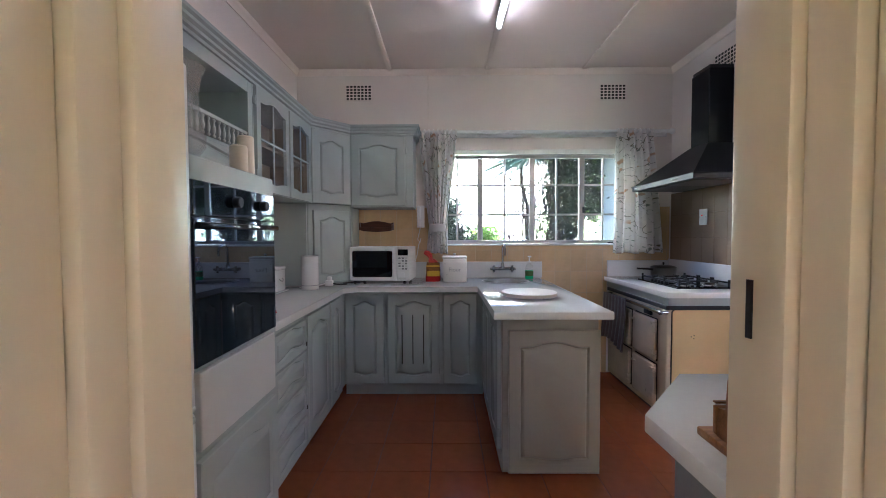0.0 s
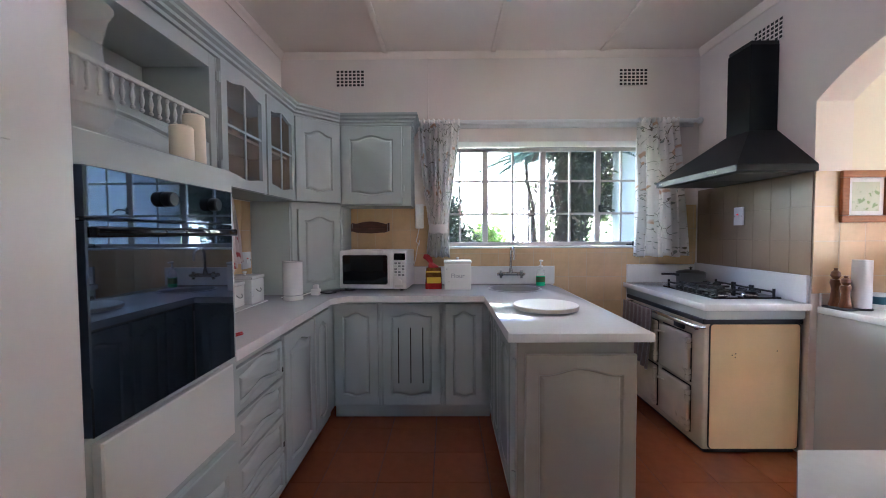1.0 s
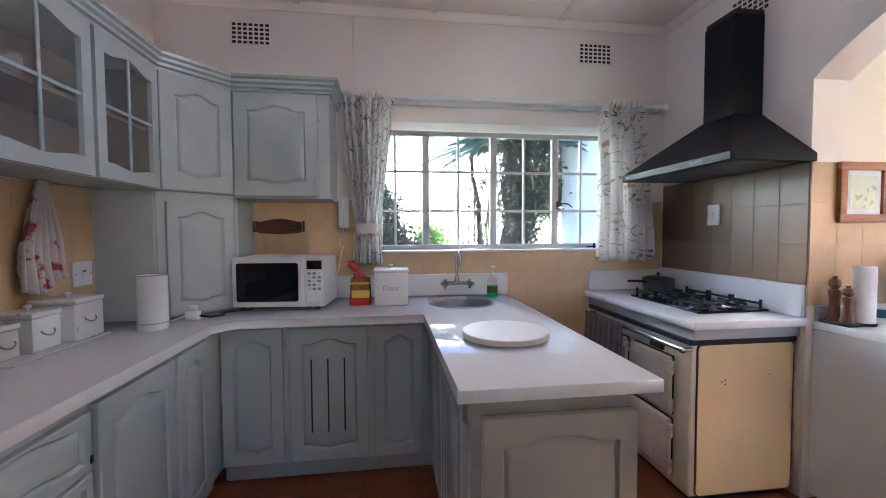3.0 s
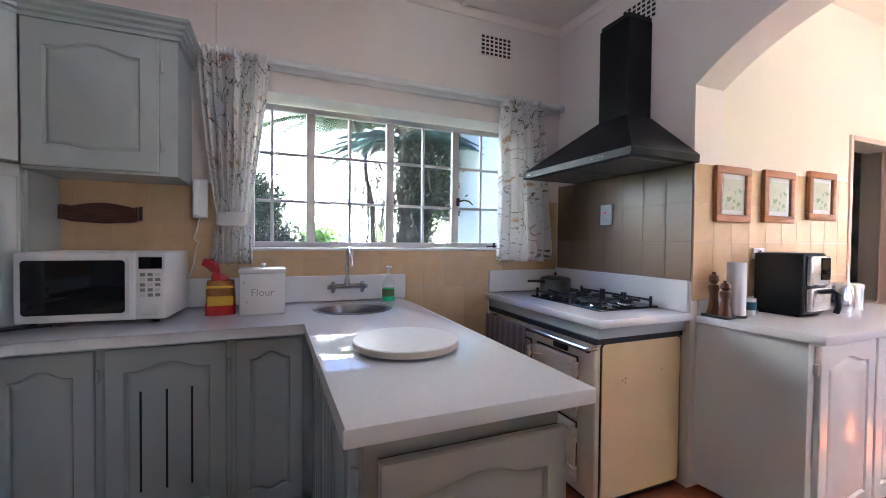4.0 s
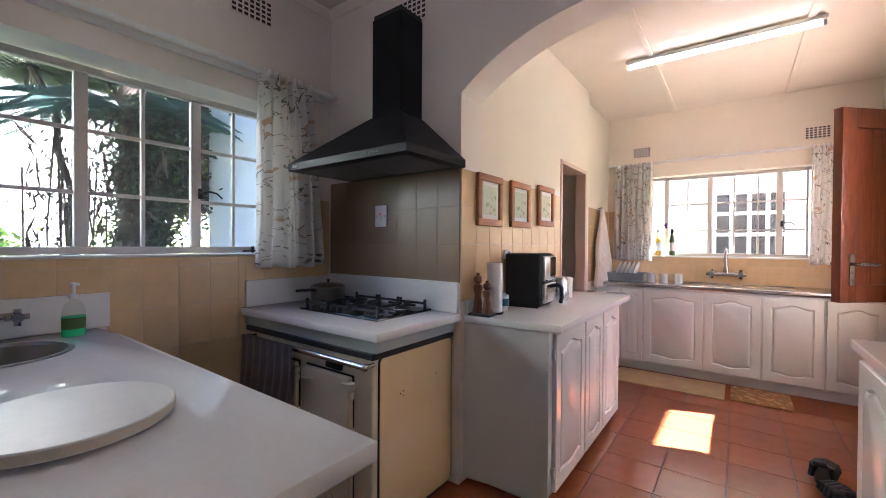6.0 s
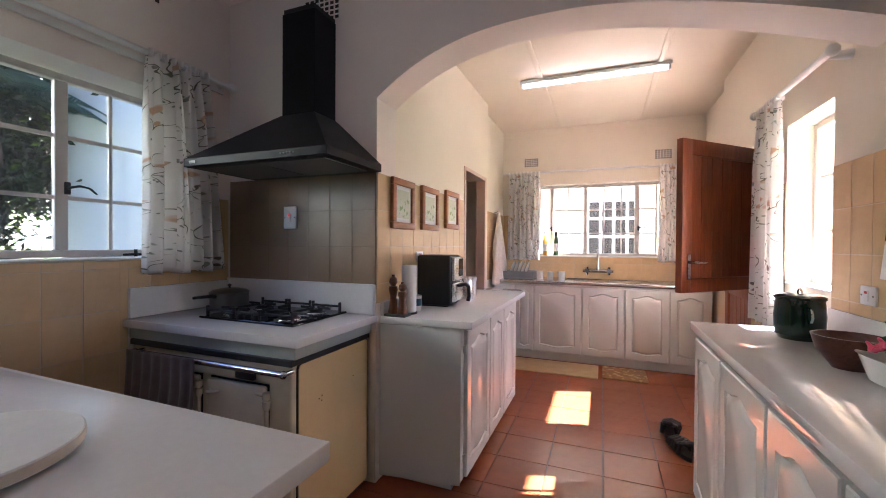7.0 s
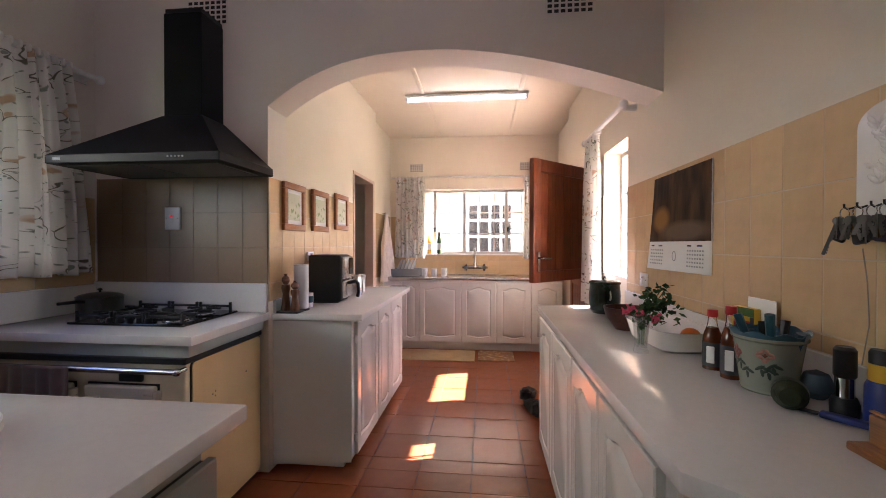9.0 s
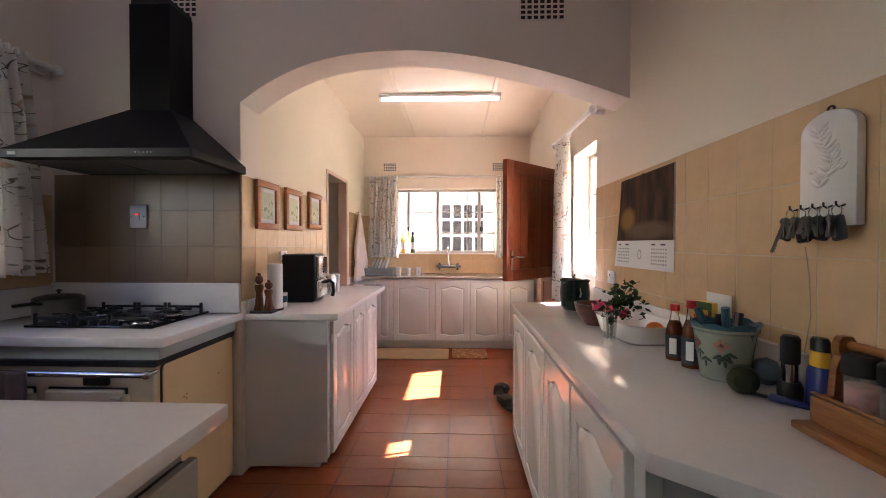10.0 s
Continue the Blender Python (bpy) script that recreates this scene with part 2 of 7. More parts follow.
def lathe(bm, prof, seg=28, at=(0, 0, 0), squash=1.0):
    rings = []
    for r, z in prof:
        if r < 1e-5:
            rings.append([bm.verts.new((at[0], at[1], at[2] + z))])
        else:
            rings.append([bm.verts.new((at[0] + r * math.cos(a), at[1] + squash * r * math.sin(a), at[2] + z)) for a in (2 * math.pi * i / seg for i in range(seg))])
    for p, q in zip(rings, rings[1:]):
        for i in range(seg):
            j = (i + 1) % seg
            if len(p) == 1 and len(q) > 1:
                bm.faces.new((p[0], q[j], q[i]))
            elif len(q) == 1 and len(p) > 1:
                bm.faces.new((p[i], p[j], q[0]))
            elif len(p) > 1:
                bm.faces.new((p[i], p[j], q[j], q[i]))
    return bm


def tube(bm, pts, r, seg=10, taper=1.0):
    pts = [Vector(p) for p in pts]
    rings, n = [], len(pts)
    up = Vector((0.31, 0.17, 0.93))
    for i, p in enumerate(pts):
        d = (pts[min(i + 1, n - 1)] - pts[max(i - 1, 0)]).normalized()
        u = d.cross(up).normalized()
        v = d.cross(u)
        k = r * (1 + (taper - 1) * i / max(n - 1, 1))
        rings.append([bm.verts.new(p + k * (math.cos(a) * u + math.sin(a) * v)) for a in (2 * math.pi * j / seg for j in range(seg))])
    for p, q in zip(rings, rings[1:]):
        for i in range(seg):
            j = (i + 1) % seg
            bm.faces.new((p[i], p[j], q[j], q[i]))
    bm.faces.new(rings[0])
    bm.faces.new(rings[-1][::-1])
    return bm


def arc(c, r, a0, a1, n, plane="xz"):
    out = []
    for i in range(n + 1):
        a = radians(a0 + (a1 - a0) * i / n)
        u, v = r * math.cos(a), r * math.sin(a)
        out.append((c[0] + u, c[1], c[2] + v) if plane == "xz" else (c[0], c[1] + u, c[2] + v) if plane == "yz" else (c[0] + u, c[1] + v, c[2]))
    return out


def prism(bm, outline, z0, z1, bev=0.0):
    """An upright slab from an outline in plan."""
    lo = [bm.verts.new((x, y, z0)) for x, y in outline]
    hi = [bm.verts.new((x, y, z1)) for x, y in outline]
    f = [bm.faces.new(lo[::-1]), bm.faces.new(hi)]
    n = len(lo)
    for i in range(n):
        j = (i + 1) % n
        f.append(bm.faces.new((lo[i], lo[j], hi[j], hi[i])))
    if bev:
        bmesh.ops.bevel(bm, geom=list({e for q in f for e in q.edges}), offset=bev, segments=2, affect="EDGES", profile=0.5)
    return bm


def finish(name, bm, mat, smooth=32):
    bmesh.ops.recalc_face_normals(bm, faces=bm.faces)
    me = bpy.data.meshes.new(name)
    for f in bm.faces:
        f.smooth = True
    bm.to_mesh(me)
    bm.free()
    me.set_sharp_from_angle(angle=radians(smooth))
    me.materials.append(mat)
    return me


def thing(name, at, label, category, group="", turn=0.0, kind=""):
    e = new(name)
    e.empty_display_size = 0.05
    e.matrix_basis = pose(*at, 0, 0, turn)
    return tagged(e, label, category, group, kind)


def part(name, bm, material, parent, label="", m=None, smooth=32):
    ob = new(name, finish(name, bm, material, smooth))
    ob.parent = parent
    if m is not None:
        ob.matrix_basis = m
    return tagged(ob, label)


def solo(name, bm, material, at, label, category, group="", turn=0.0, kind="", smooth=32):
    ob = new(name, finish(name, bm, material, smooth))
    ob.matrix_basis = pose(*at, 0, 0, turn)
    return tagged(ob, label, category, group, kind)


def structure(name, bm, material, label, category="wall", parent=None):
    ob = new(name, finish(name, bm, material))
    if parent is not None:
        ob.parent = parent
    return tagged(ob, label, category, "", "structure")


def bm_():
    return bmesh.new()


def lettering(body, size, material, parent, m):
    cu = bpy.data.curves.new("lettering", "FONT")
    cu.body, cu.size, cu.extrude, cu.align_x, cu.shear = body, size, 0.0006, "CENTER", 0.0
    tmp = bpy.data.objects.new("lettering_tmp", cu)
    me = bpy.data.meshes.new_from_object(tmp)
    bpy.data.objects.remove(tmp)
    me.materials.clear()
    me.materials.append(material)
    ob = new("lettering", me)
    ob.parent, ob.matrix_basis = parent, m
    return ob


# ---- the rooms: kitchen x -1.06..2.455, y 1.12..4.335; scullery x 2.67..5.82 ----
XW, XE, YS, YN, ZC = -1.06, 2.455, 1.12, 4.335, 2.855
XE2, XF, YP, ZC2 = 2.67, 5.82, 3.255, 2.785
W = 0.24

b = bm_()
box(b, XW - W, YN, -0.1, 0.30, YN + W, 3.0)
box(b, 2.10, YN, -0.1, XE2, YN + W, 3.0)
box(b, 0.30, YN, -0.1, 2.10, YN + W, 1.215)
box(b, 0.30, YN, 2.115, 2.10, YN + W, 3.0)
structure("wall_north", b, M_WALL, "white painted plaster kitchen wall with a wide window")
b = bm_()
box(b, XW - W, YS - W, -0.1, XW, YN, 3.0)
structure("wall_west", b, M_WALL, "white painted plaster wall behind the tall units")
b = bm_()
DX0, DX1 = -0.115, 0.835
box(b, XW, YS - W, -0.1, DX0, YS, 3.0)
box(b, DX0, YS - W, 2.11, DX1, YS, 3.0)
box(b, DX1, YS - W, -0.1, 2.97, YS, 3.0)
box(b, 2.97, YS - W, -0.1, 3.48, YS, 1.09)
box(b, 2.97, YS - W, 2.0, 3.48, YS, 3.0)
box(b, 3.48, YS - W, -0.1, 4.03, YS, 3.0)
box(b, 4.03, YS - W, 2.02, 4.83, YS, 3.0)
box(b, 4.83, YS - W, -0.1, XF, YS - 0.07, 3.0)
structure("wall_south", b, M_WALL_WARM, "white painted plaster wall with doorways and a narrow window")

# arch wall
b = bm_()
box(b, XE, YP, -0.1, XE2, YN, 3.0)


def arch_z(y):
    c = 2.30
    u, p = ((y - c) / (YP - c), 2.75) if y > c else ((c - y) / (c - YS), 1.65)
    return 2.09 + 0.274 * (1 - min(abs(u), 1) ** p)


ys = [YS + (YP - YS) * i / 48 for i in range(49)]
cols = []
for y in ys:
    cols.append([b.verts.new((x, y, z)) for x, z in ((XE, arch_z(y)), (XE2, arch_z(y)), (XE2, 3.0), (XE, 3.0))])
for p, q in zip(cols, cols[1:]):
    for i in range(4):
        j = (i + 1) % 4
        b.faces.new((p[i], p[j], q[j], q[i]))
structure("wall_arch", b, M_WALL, "white painted wall with a wide shallow arch")
b = bm_()
box(b, XE2, YP, -0.1, 3.93, YP + 0.16, 3.0)
box(b, 3.93, YP, 2.0, 4.64, YP + 0.16, 3.0)
box(b, 4.64, YP, -0.1, 4.72, YP + 0.10, 3.0)
box(b, 4.72, YP + 0.09, -0.1, XF, YP + 0.25, 3.0)
structure("wall_scullery_north", b, M_WALL_WARM, "cream painted plaster wall with a doorway")
b = bm_()
FW = (1.34, 2.90, 1.165, 2.07)
box(b, XF, 0.6, -0.1, XF + W, FW[0], 3.0)
box(b, XF, FW[1], -0.1, XF + W, 3.9, 3.0)
box(b, XF, FW[0], -0.1, XF + W, FW[1], FW[2])
box(b, XF, FW[0], FW[3], XF + W, FW[1], 3.0)
structure("wall_east", b, M_WALL_WARM, "cream painted plaster wall with a window over the sink")
b = bm_()
box(b, XW - W, YS - W, ZC, XE2 - 0.1, YN + W, ZC + 0.05)
structure("ceiling", b, M_CEIL, "painted board ceiling with thin cover strips", "ceiling")
b = bm_()
box(b, XE2 - 0.09, YS - W, ZC2, XF + W, 3.6, ZC2 + 0.05)
structure("ceiling_scullery", b, M_WALL_WARM, "painted board ceiling with thin cover strips", "ceiling")


def strip(name, x0, y0, z0, x1, y1, z1, mat, label, bev=0.004):
    return structure(name, box(bm_(), x0, y0, z0, x1, y1, z1, bev, 2), mat, label, "trim")


for x in (-0.175, 0.722, 1.62):
    strip("trim", x - 0.02, YS, ZC - 0.018, x + 0.02, YN - 0.04, ZC - 0.002, M_CEIL, "painted ceiling cover strip")
for y in (1.695, 2.635):
    strip("trim", XE2, y - 0.02, ZC2 - 0.018, XF - 0.04, y + 0.02, ZC2 - 0.002, M_WALL_WARM, "painted ceiling cover strip")


def cornice(a, c, inward, z, mat):
    """A cove moulding from a to c along a wall; inward: the way into the room."""
    bm = bm_()
    prof = [(0.002, -0.05), (0.010, -0.05), (0.014, -0.038), (0.030, -0.022), (0.040, -0.012), (0.044, -0.002), (0.002, -0.002)]
    rings = [[bm.verts.new((p[0] + inward[0] * d, p[1] + inward[1] * d, z + h)) for d, h in prof] for p in (a, c)]
    n = len(prof)
    for i in range(n):
        bm.faces.new((rings[0][i], rings[0][(i + 1) % n], rings[1][(i + 1) % n], rings[1][i]))
    structure("trim", bm, mat, "painted ceiling cornice", "trim")


cornice((XW, YN), (XE, YN), (0, -1), ZC, M_CEIL)
cornice((XW, YS), (XW, YN), (1, 0), ZC, M_CEIL)
cornice((XE, YS), (XE, YN), (-1, 0), ZC, M_CEIL)
cornice((XW, YS), (XE, YS), (0, 1), ZC, M_CEIL)

# the hall behind the first doorway, and the small room beyond the scullery doorway
b = bm_()
box(b, -1.6, -1.6, -0.1, -1.4, YS - W, 3.0)
box(b, 2.2, -1.6, -0.1, 2.4, YS - W, 3.0)
# two unseen openings in this back wall are added to light the jambs
box(b, -1.6, -1.8, -0.1, -0.75, -1.6, 3.0)
box(b, -0.35, -1.8, -0.1, 1.15, -1.6, 3.0)
box(b, -0.75, -1.8, -0.1, -0.35, -1.6, 1.1)
box(b, -0.75, -1.8, 1.8, -0.35, -1.6, 3.0)
box(b, 1.65, -1.8, -0.1, 2.4, -1.6, 3.0)
box(b, 1.15, -1.8, -0.1, 1.65, -1.6, 1.1)
box(b, 1.15, -1.8, 1.8, 1.65, -1.6, 3.0)
box(b, -1.6, -1.8, 2.8, 2.4, YS - W, 2.9)
structure("wall_hall", b, M_WALL_WARM, "cream painted hall walls behind the doorway")
M_MARBLE = surf("grey marbled tile", (0.30, 0.29, 0.27), 0.2, var=0.45, scale=6, bump=0.02, bscale=20)
b = bm_()
box(b, 3.6, 4.45, -0.1, 5.2, 4.6, 3.0)
box(b, 3.45, YP + 0.16, -0.1, 3.6, 4.6, 3.0)
# opening left above 2.2 m is added, out of view, to light the marble
box(b, 5.2, YP + 0.26, -0.1, 5.35, 4.6, 2.2)
box(b, 5.2, YP + 0.26, 2.2, 5.35, 3.7, 3.0)
box(b, 5.2, 4.35, 2.2, 5.35, 4.6, 3.0)
box(b, 3.45, YP + 0.16, 2.6, 5.35, 4.6, 2.7)
structure("wall_bathroom", b, M_MARBLE, "grey marbled tile wall of the next room")
# door frame of the next room
b = bm_()
box(b, 3.93, YP - 0.012, 0, 3.965, YP + 0.17, 1.998, 0.003)
box(b, 4.585, YP - 0.012, 0, 4.638, YP + 0.085, 1.998, 0.003)
box(b, 3.966, YP - 0.012, 1.963, 4.584, YP + 0.17, 1.998, 0.003)
structure("doorframe_2", b, surf("pinkish gloss paint", (0.66, 0.48, 0.38), 0.35, var=0.05, bump=0.03), "pinkish cream painted door frame", "door frame")
# frame of the first doorway
b = bm_()
for s, x in ((1, DX0), (-1, DX1)):
    for d, y0, y1 in ((0.063, 1.03, YS + 0.012), (0.047, 0.965, 1.029), (0.028, YS - W - 0.02, 0.964)):
        box(b, min(x, x + s * d), y0, 0, max(x, x + s * d), y1, 2.048, 0.006, 2)
box(b, DX0 + 0.064, 1.03, 2.03, DX1 - 0.064, YS + 0.012, 2.108, 0.004)
box(b, DX0, YS - W - 0.02, 2.049, DX1, 1.028, 2.108, 0.004)
structure("doorframe_1", b, M_CREAM, "cream gloss painted timber door frame", "door frame")
b = bm_()
box(b, DX1 - 0.067, 1.082, 1.17, DX1 - 0.0632, 1.091, 1.253)
solo("strike_plate", b, M_DARK, (0, 0, 0), "dark metal strike plate let into the door frame", "strike plate")

# ground and floor bed
b = bm_()
box(b, XW, YS - W, -0.1, XF, YN, -0.0035)
structure("floor", b, M_JOINT, "floor of red clay tiles with dark joints", "floor")
b = bm_()
box(b, -1.6, -1.8, -0.1, 2.4, YS - W - 0.001, -0.004)
# unseen floor, its brown chosen for the light it bounces onto the frame
structure("floor_hall", b, surf("dull brown hall floor", (0.20, 0.13, 0.085), 0.95, var=0.15, scale=6, bump=0.2, bscale=200), "unseen hall floor in a dull brown that tempers bounced light", "floor")
b = bm_()
box(b, 3.45, YP + 0.16, -0.1, 5.35, 4.6, -0.012)
structure("floor_bathroom", b, M_MARBLE, "grey floor of the next room", "floor")


# ---- windows ----
def window(name, at, turn, w, h, xs, zs, thick, label):
    """Steel casements. xs: (place, heavy) of uprights, zs: glazing bar heights; local x along, y to the outside."""
    e = tagged(thing(name, at, label, "window", turn=turn), kind="structure")
    b = bm_()
    f = 0.035
    box(b, 0, 0, 0, f, thick, h, 0.004)
    box(b, w - f, 0, 0, w, thick, h, 0.004)
    box(b, f, 0, 0, w - f, thick, f, 0.004)
    box(b, f, 0, h - f, w - f, thick, h, 0.004)
    part("window_frame", b, M_SASH, e)
    edges = [f] + [x for x, _ in xs] + [w - f]
    for x, heavy in xs:
        r = 0.026 if heavy else 0.009
        b = box(bm_(), x - r, 0.004 if heavy else 0.012, f, x + r, thick - 0.006, h - f, 0.003)
        part("mullion" if heavy else "glazing_bar", b, M_SASH, e)
    for z in zs:
        for x0, x1 in zip(edges, edges[1:]):
            b = box(bm_(), x0 + 0.008, 0.013, z - 0.009, x1 - 0.008, thick - 0.01, z + 0.009)
            part("glazing_bar", b, M_SASH, e)
    rows = [f] + list(zs) + [h - f]
    for x0, x1 in zip(edges, edges[1:]):
        for z0, z1 in zip(rows, rows[1:]):
            p = part("pane", box(bm_(), x0 + 0.004, thick / 2 - 0.002, z0 + 0.004, x1 - 0.004, thick / 2 + 0.002, z1 - 0.004), M_PANE, e)
            p.visible_shadow = False
    return e


def stay(parent, at, flip=1):
    b = bm_()
    box(b, -0.012, -0.012, -0.03, 0.012, 0, 0.03, 0.003)
    tube(b, [(0, -0.012, 0), (0.005 * flip, -0.035, 0.004), (0.03 * flip, -0.045, 0.012), (0.07 * flip, -0.045, 0.006), (0.10 * flip, -0.045, -0.02)], 0.007, 8, 0.7)
    part("window_handle", b, M_DARK, parent, "black iron casement handle", m=pose(*at))


WX0, WZ0 = 0.32, 1.228
win = window("window_1", (WX0, 4.50, WZ0), 0, 1.77, 0.87, [(0.13, False), (0.355, True), (0.60, False), (0.868, True), (1.11, False), (1.355, True), (1.565, False)], (0.285, 0.575), 0.04,
       "wide white steel window with small panes over the sink")
stay(win, (1.372, 0, 0.33))
b = bm_()
tube(b, [(0, 0, 0.012), (0.05, 0, 0.014), (0.12, 0, 0.012)], 0.006)
cyl(b, (0.06, 0, 0.0), (0.06, 0, 0.04), 0.008)
solo("window_stay", b, M_DARK, (WX0 + 1.60, 4.47, 1.225), "black iron peg stay on the window sill", "window stay")
strip("window_sill", 0.302, YN - 0.012, 1.2155, 2.098, 4.505, 1.2265, M_WHITE, "white painted window sill")
win = window("window_2", (XF + 0.12, FW[1], FW[2] + 0.012), -90, FW[1] - FW[0], FW[3] - FW[2] - 0.012, [(0.17, True), (0.375, False), (0.585, True), (0.80, False), (1.00, False), (1.17, True), (1.38, False)], (0.28, 0.575), 0.04,
       "white steel window with small panes over the scullery sink")
strip("window_sill", XF - 0.012, FW[0] + 0.002, FW[2] + 0.001, XF + 0.118, FW[1] - 0.002, FW[2] + 0.011, M_WHITE, "white painted window sill")
stay(win, (0.17, 0, 0.34), -1)
stay(win, (1.19, 0, 0.34))
window("window_3", (3.478, YS - 0.12, 1.10), 180, 0.506, 0.895, [(0.25, False)], (0.29, 0.59), 0.04, "narrow white steel window in the scullery wall")
strip("window_sill", 2.972, YS - 0.115, 1.0905, 3.478, YS + 0.01, 1.099, M_WHITE, "white painted window sill")


# ---- curtains ----
def drape(top, bottom, length, tie=None, waves=8, depth=0.035, w_tie=0.12, shift=0.0):
    """A gathered curtain: local x across, y towards the room is negative, z down from 0."""
    bm = bm_()
    uv = bm.loops.layers.uv.new("uv")
    nx, nz = 110, 40
    rng = random.Random(int(1000 * (top + bottom + length)))
    ph = [rng.uniform(0, 6.28) for _ in range(4)]
    grid = []
    for k in range(nz + 1):
        v = k / nz
        if tie is None:
            wide, mid = top + (bottom - top) * v, shift * v
        else:
            s = v / tie
            if s < 1:
                q = s ** 1.25
                wide, mid = top + (w_tie - top) * q, shift * q
            else:
                q = min((s - 1) / 0.3, 1)
                wide, mid = w_tie + (bottom - w_tie) * math.sqrt(q), shift
        row = []
        for i in range(nx + 1):
            u = i / nx
            a = waves * 6.283 * u + 0.7 * math.sin(3.1 * u * 6.283 + ph[0]) + 0.5 * math.sin(4 * v + ph[1])
            d = depth * (0.45 + 0.55 * min(v * 3 + 0.2, 1)) * (0.75 * math.sin(a) + 0.3 * math.sin(2.3 * a + ph[2] + 2 * v))
            if tie is not None:
                d *= 0.35 + 0.65 * min(abs(v / tie - 1) * 3, 1)
            row.append((bm.verts.new((mid + (u - 0.5) * wide, d, -length * v + 0.006 * math.sin(a * 0.5 + ph[3]) * v)), (u * top * 1.9, -v * length)))
        grid.append(row)
    for r0, r1 in zip(grid, grid[1:]):
        for i in range(nx):
            q = (r0[i], r0[i + 1], r1[i + 1], r1[i])
            f = bm.faces.new([c[0] for c in q])
            for lp, c in zip(f.loops, q):
                lp[uv].uv = c[1]
    return bm


def curtain(at, turn, label, *args, **kw):
    e = thing("curtain", at, label, "curtain", "printed kitchen curtains", turn)
    ob = part("cloth", drape(*args, **kw), M_CURTAIN, e, smooth=80)
    sol = ob.modifiers.new("thick", "SOLIDIFY")
    sol.thickness = 0.002
    w = args[0]
    for i in range(9):
        x = (i / 8 - 0.5) * w * 0.95
        part("heading_pleat", box(bm_(), x - w / 34, -0.024, -0.02, x + w / 34, 0.024, 0.022, 0.012, 2), M_CURTAIN, e)
    if kw.get("tie"):
        z = -args[2] * kw["tie"]
        b = lathe(bm_(), [(0.066, z - 0.036), (0.074, z - 0.033), (0.079, z - 0.012), (0.076, z), (0.079, z + 0.014), (0.073, z + 0.034), (0.064, z + 0.038)], 28, (kw.get("shift", 0), 0, 0), 0.8)
        for i, v in enumerate(b.verts):
            v.co.x += 0.003 * math.sin(2.1 * i)
            v.co.z += 0.004 * math.sin(1.3 * i)
        part("tie_band", b, M_CURTAIN, e, "matching tie band")
    return e


def rod(p0, p1, r, label, brackets=()):
    e = thing("curtain_rod", p0, label, "curtain rod")
    d = Vector(p1) - Vector(p0)
    part("pole", cyl(bm_(), (0, 0, 0), d, r), M_WHITE, e)
    for k, s in ((0, -1), (1, 1)):
        c = d * k + d.normalized() * 0.012 * s
        b = bm_()
        bmesh.ops.create_uvsphere(b, u_segments=14, v_segments=8, radius=r * 1.7, matrix=Matrix.Translation(c))
        part("finial", b, M_WHITE, e)
    for k, off in brackets:
        c = d * k
        b = bm_()
        cyl(b, c, c + Vector(off), 0.014, 0.022)
        part("bracket", b, M_WHITE, e)
    return e


rod((0.06, 4.265, 2.262), (2.405, 4.265, 2.262), 0.016, "white painted wooden curtain rod above the kitchen window", ((0.02, (0, 0.066, 0)), (0.985, (0, 0.066, 0))))
strip("trim", 0.10, YN - 0.018, 2.225, 2.40, YN - 0.001, 2.262, M_WHITE, "white painted rail board")
curtain((0.268, 4.258, 2.265), 0, "white curtain with twig and blossom print, tied back", 0.35, 0.20, 1.12, tie=0.79, shift=-0.008, w_tie=0.15, depth=0.042, waves=7)
curtain((2.077, 4.258, 2.265), 0, "white curtain with twig and blossom print, hanging straight", 0.33, 0.44, 1.122, waves=6, depth=0.055, shift=0.038)
rod((XF - 0.06, 3.30, 2.225), (XF - 0.06, 1.12, 2.225), 0.012, "white curtain rod above the scullery window", ((0.03, (0.058, 0, 0)), (0.96, (0.058, 0, 0))))
curtain((XF - 0.062, 3.055, 2.22), -90, "white printed curtain beside the scullery window", 0.40, 0.42, 1.10, waves=7, depth=0.042)
curtain((XF - 0.062, 1.37, 2.22), -90, "white printed curtain beside the scullery window", 0.28, 0.30, 1.10, waves=5, depth=0.03)
rod((2.78, 1.215, 2.14), (3.70, 1.215, 2.14), 0.016, "white wooden curtain rod on brackets by the narrow window", ((0.06, (0, -0.094, 0)), (0.94, (0, -0.094, 0))))
curtain((3.50, 1.21, 2.13), 0, "white printed curtain glowing in the sunlight", 0.36, 0.42, 1.28, waves=7, depth=0.04)


# ---- cabinet doors ----
def wave(u):
    a = min(abs(u) / 0.86, 1)
    return 0.5 + 0.5 * math.cos(math.pi * a)


def panel_ring(x0, x1, z0, z1, up, down, k=14):
    pts = []
    for i in range(k):
        u = i / k
        pts.append((x0 + (x1 - x0) * u, z0 - down * wave(2 * u - 1)))
    for i in range(k):
        pts.append((x1, z0 + (z1 - z0) * i / k))
    for i in range(k):
        u = i / k
        pts.append((x1 + (x0 - x1) * u, z1 + up * wave(2 * u - 1)))
    for i in range(k):
        pts.append((x0, z1 + (z0 - z1) * i / k))
    return pts


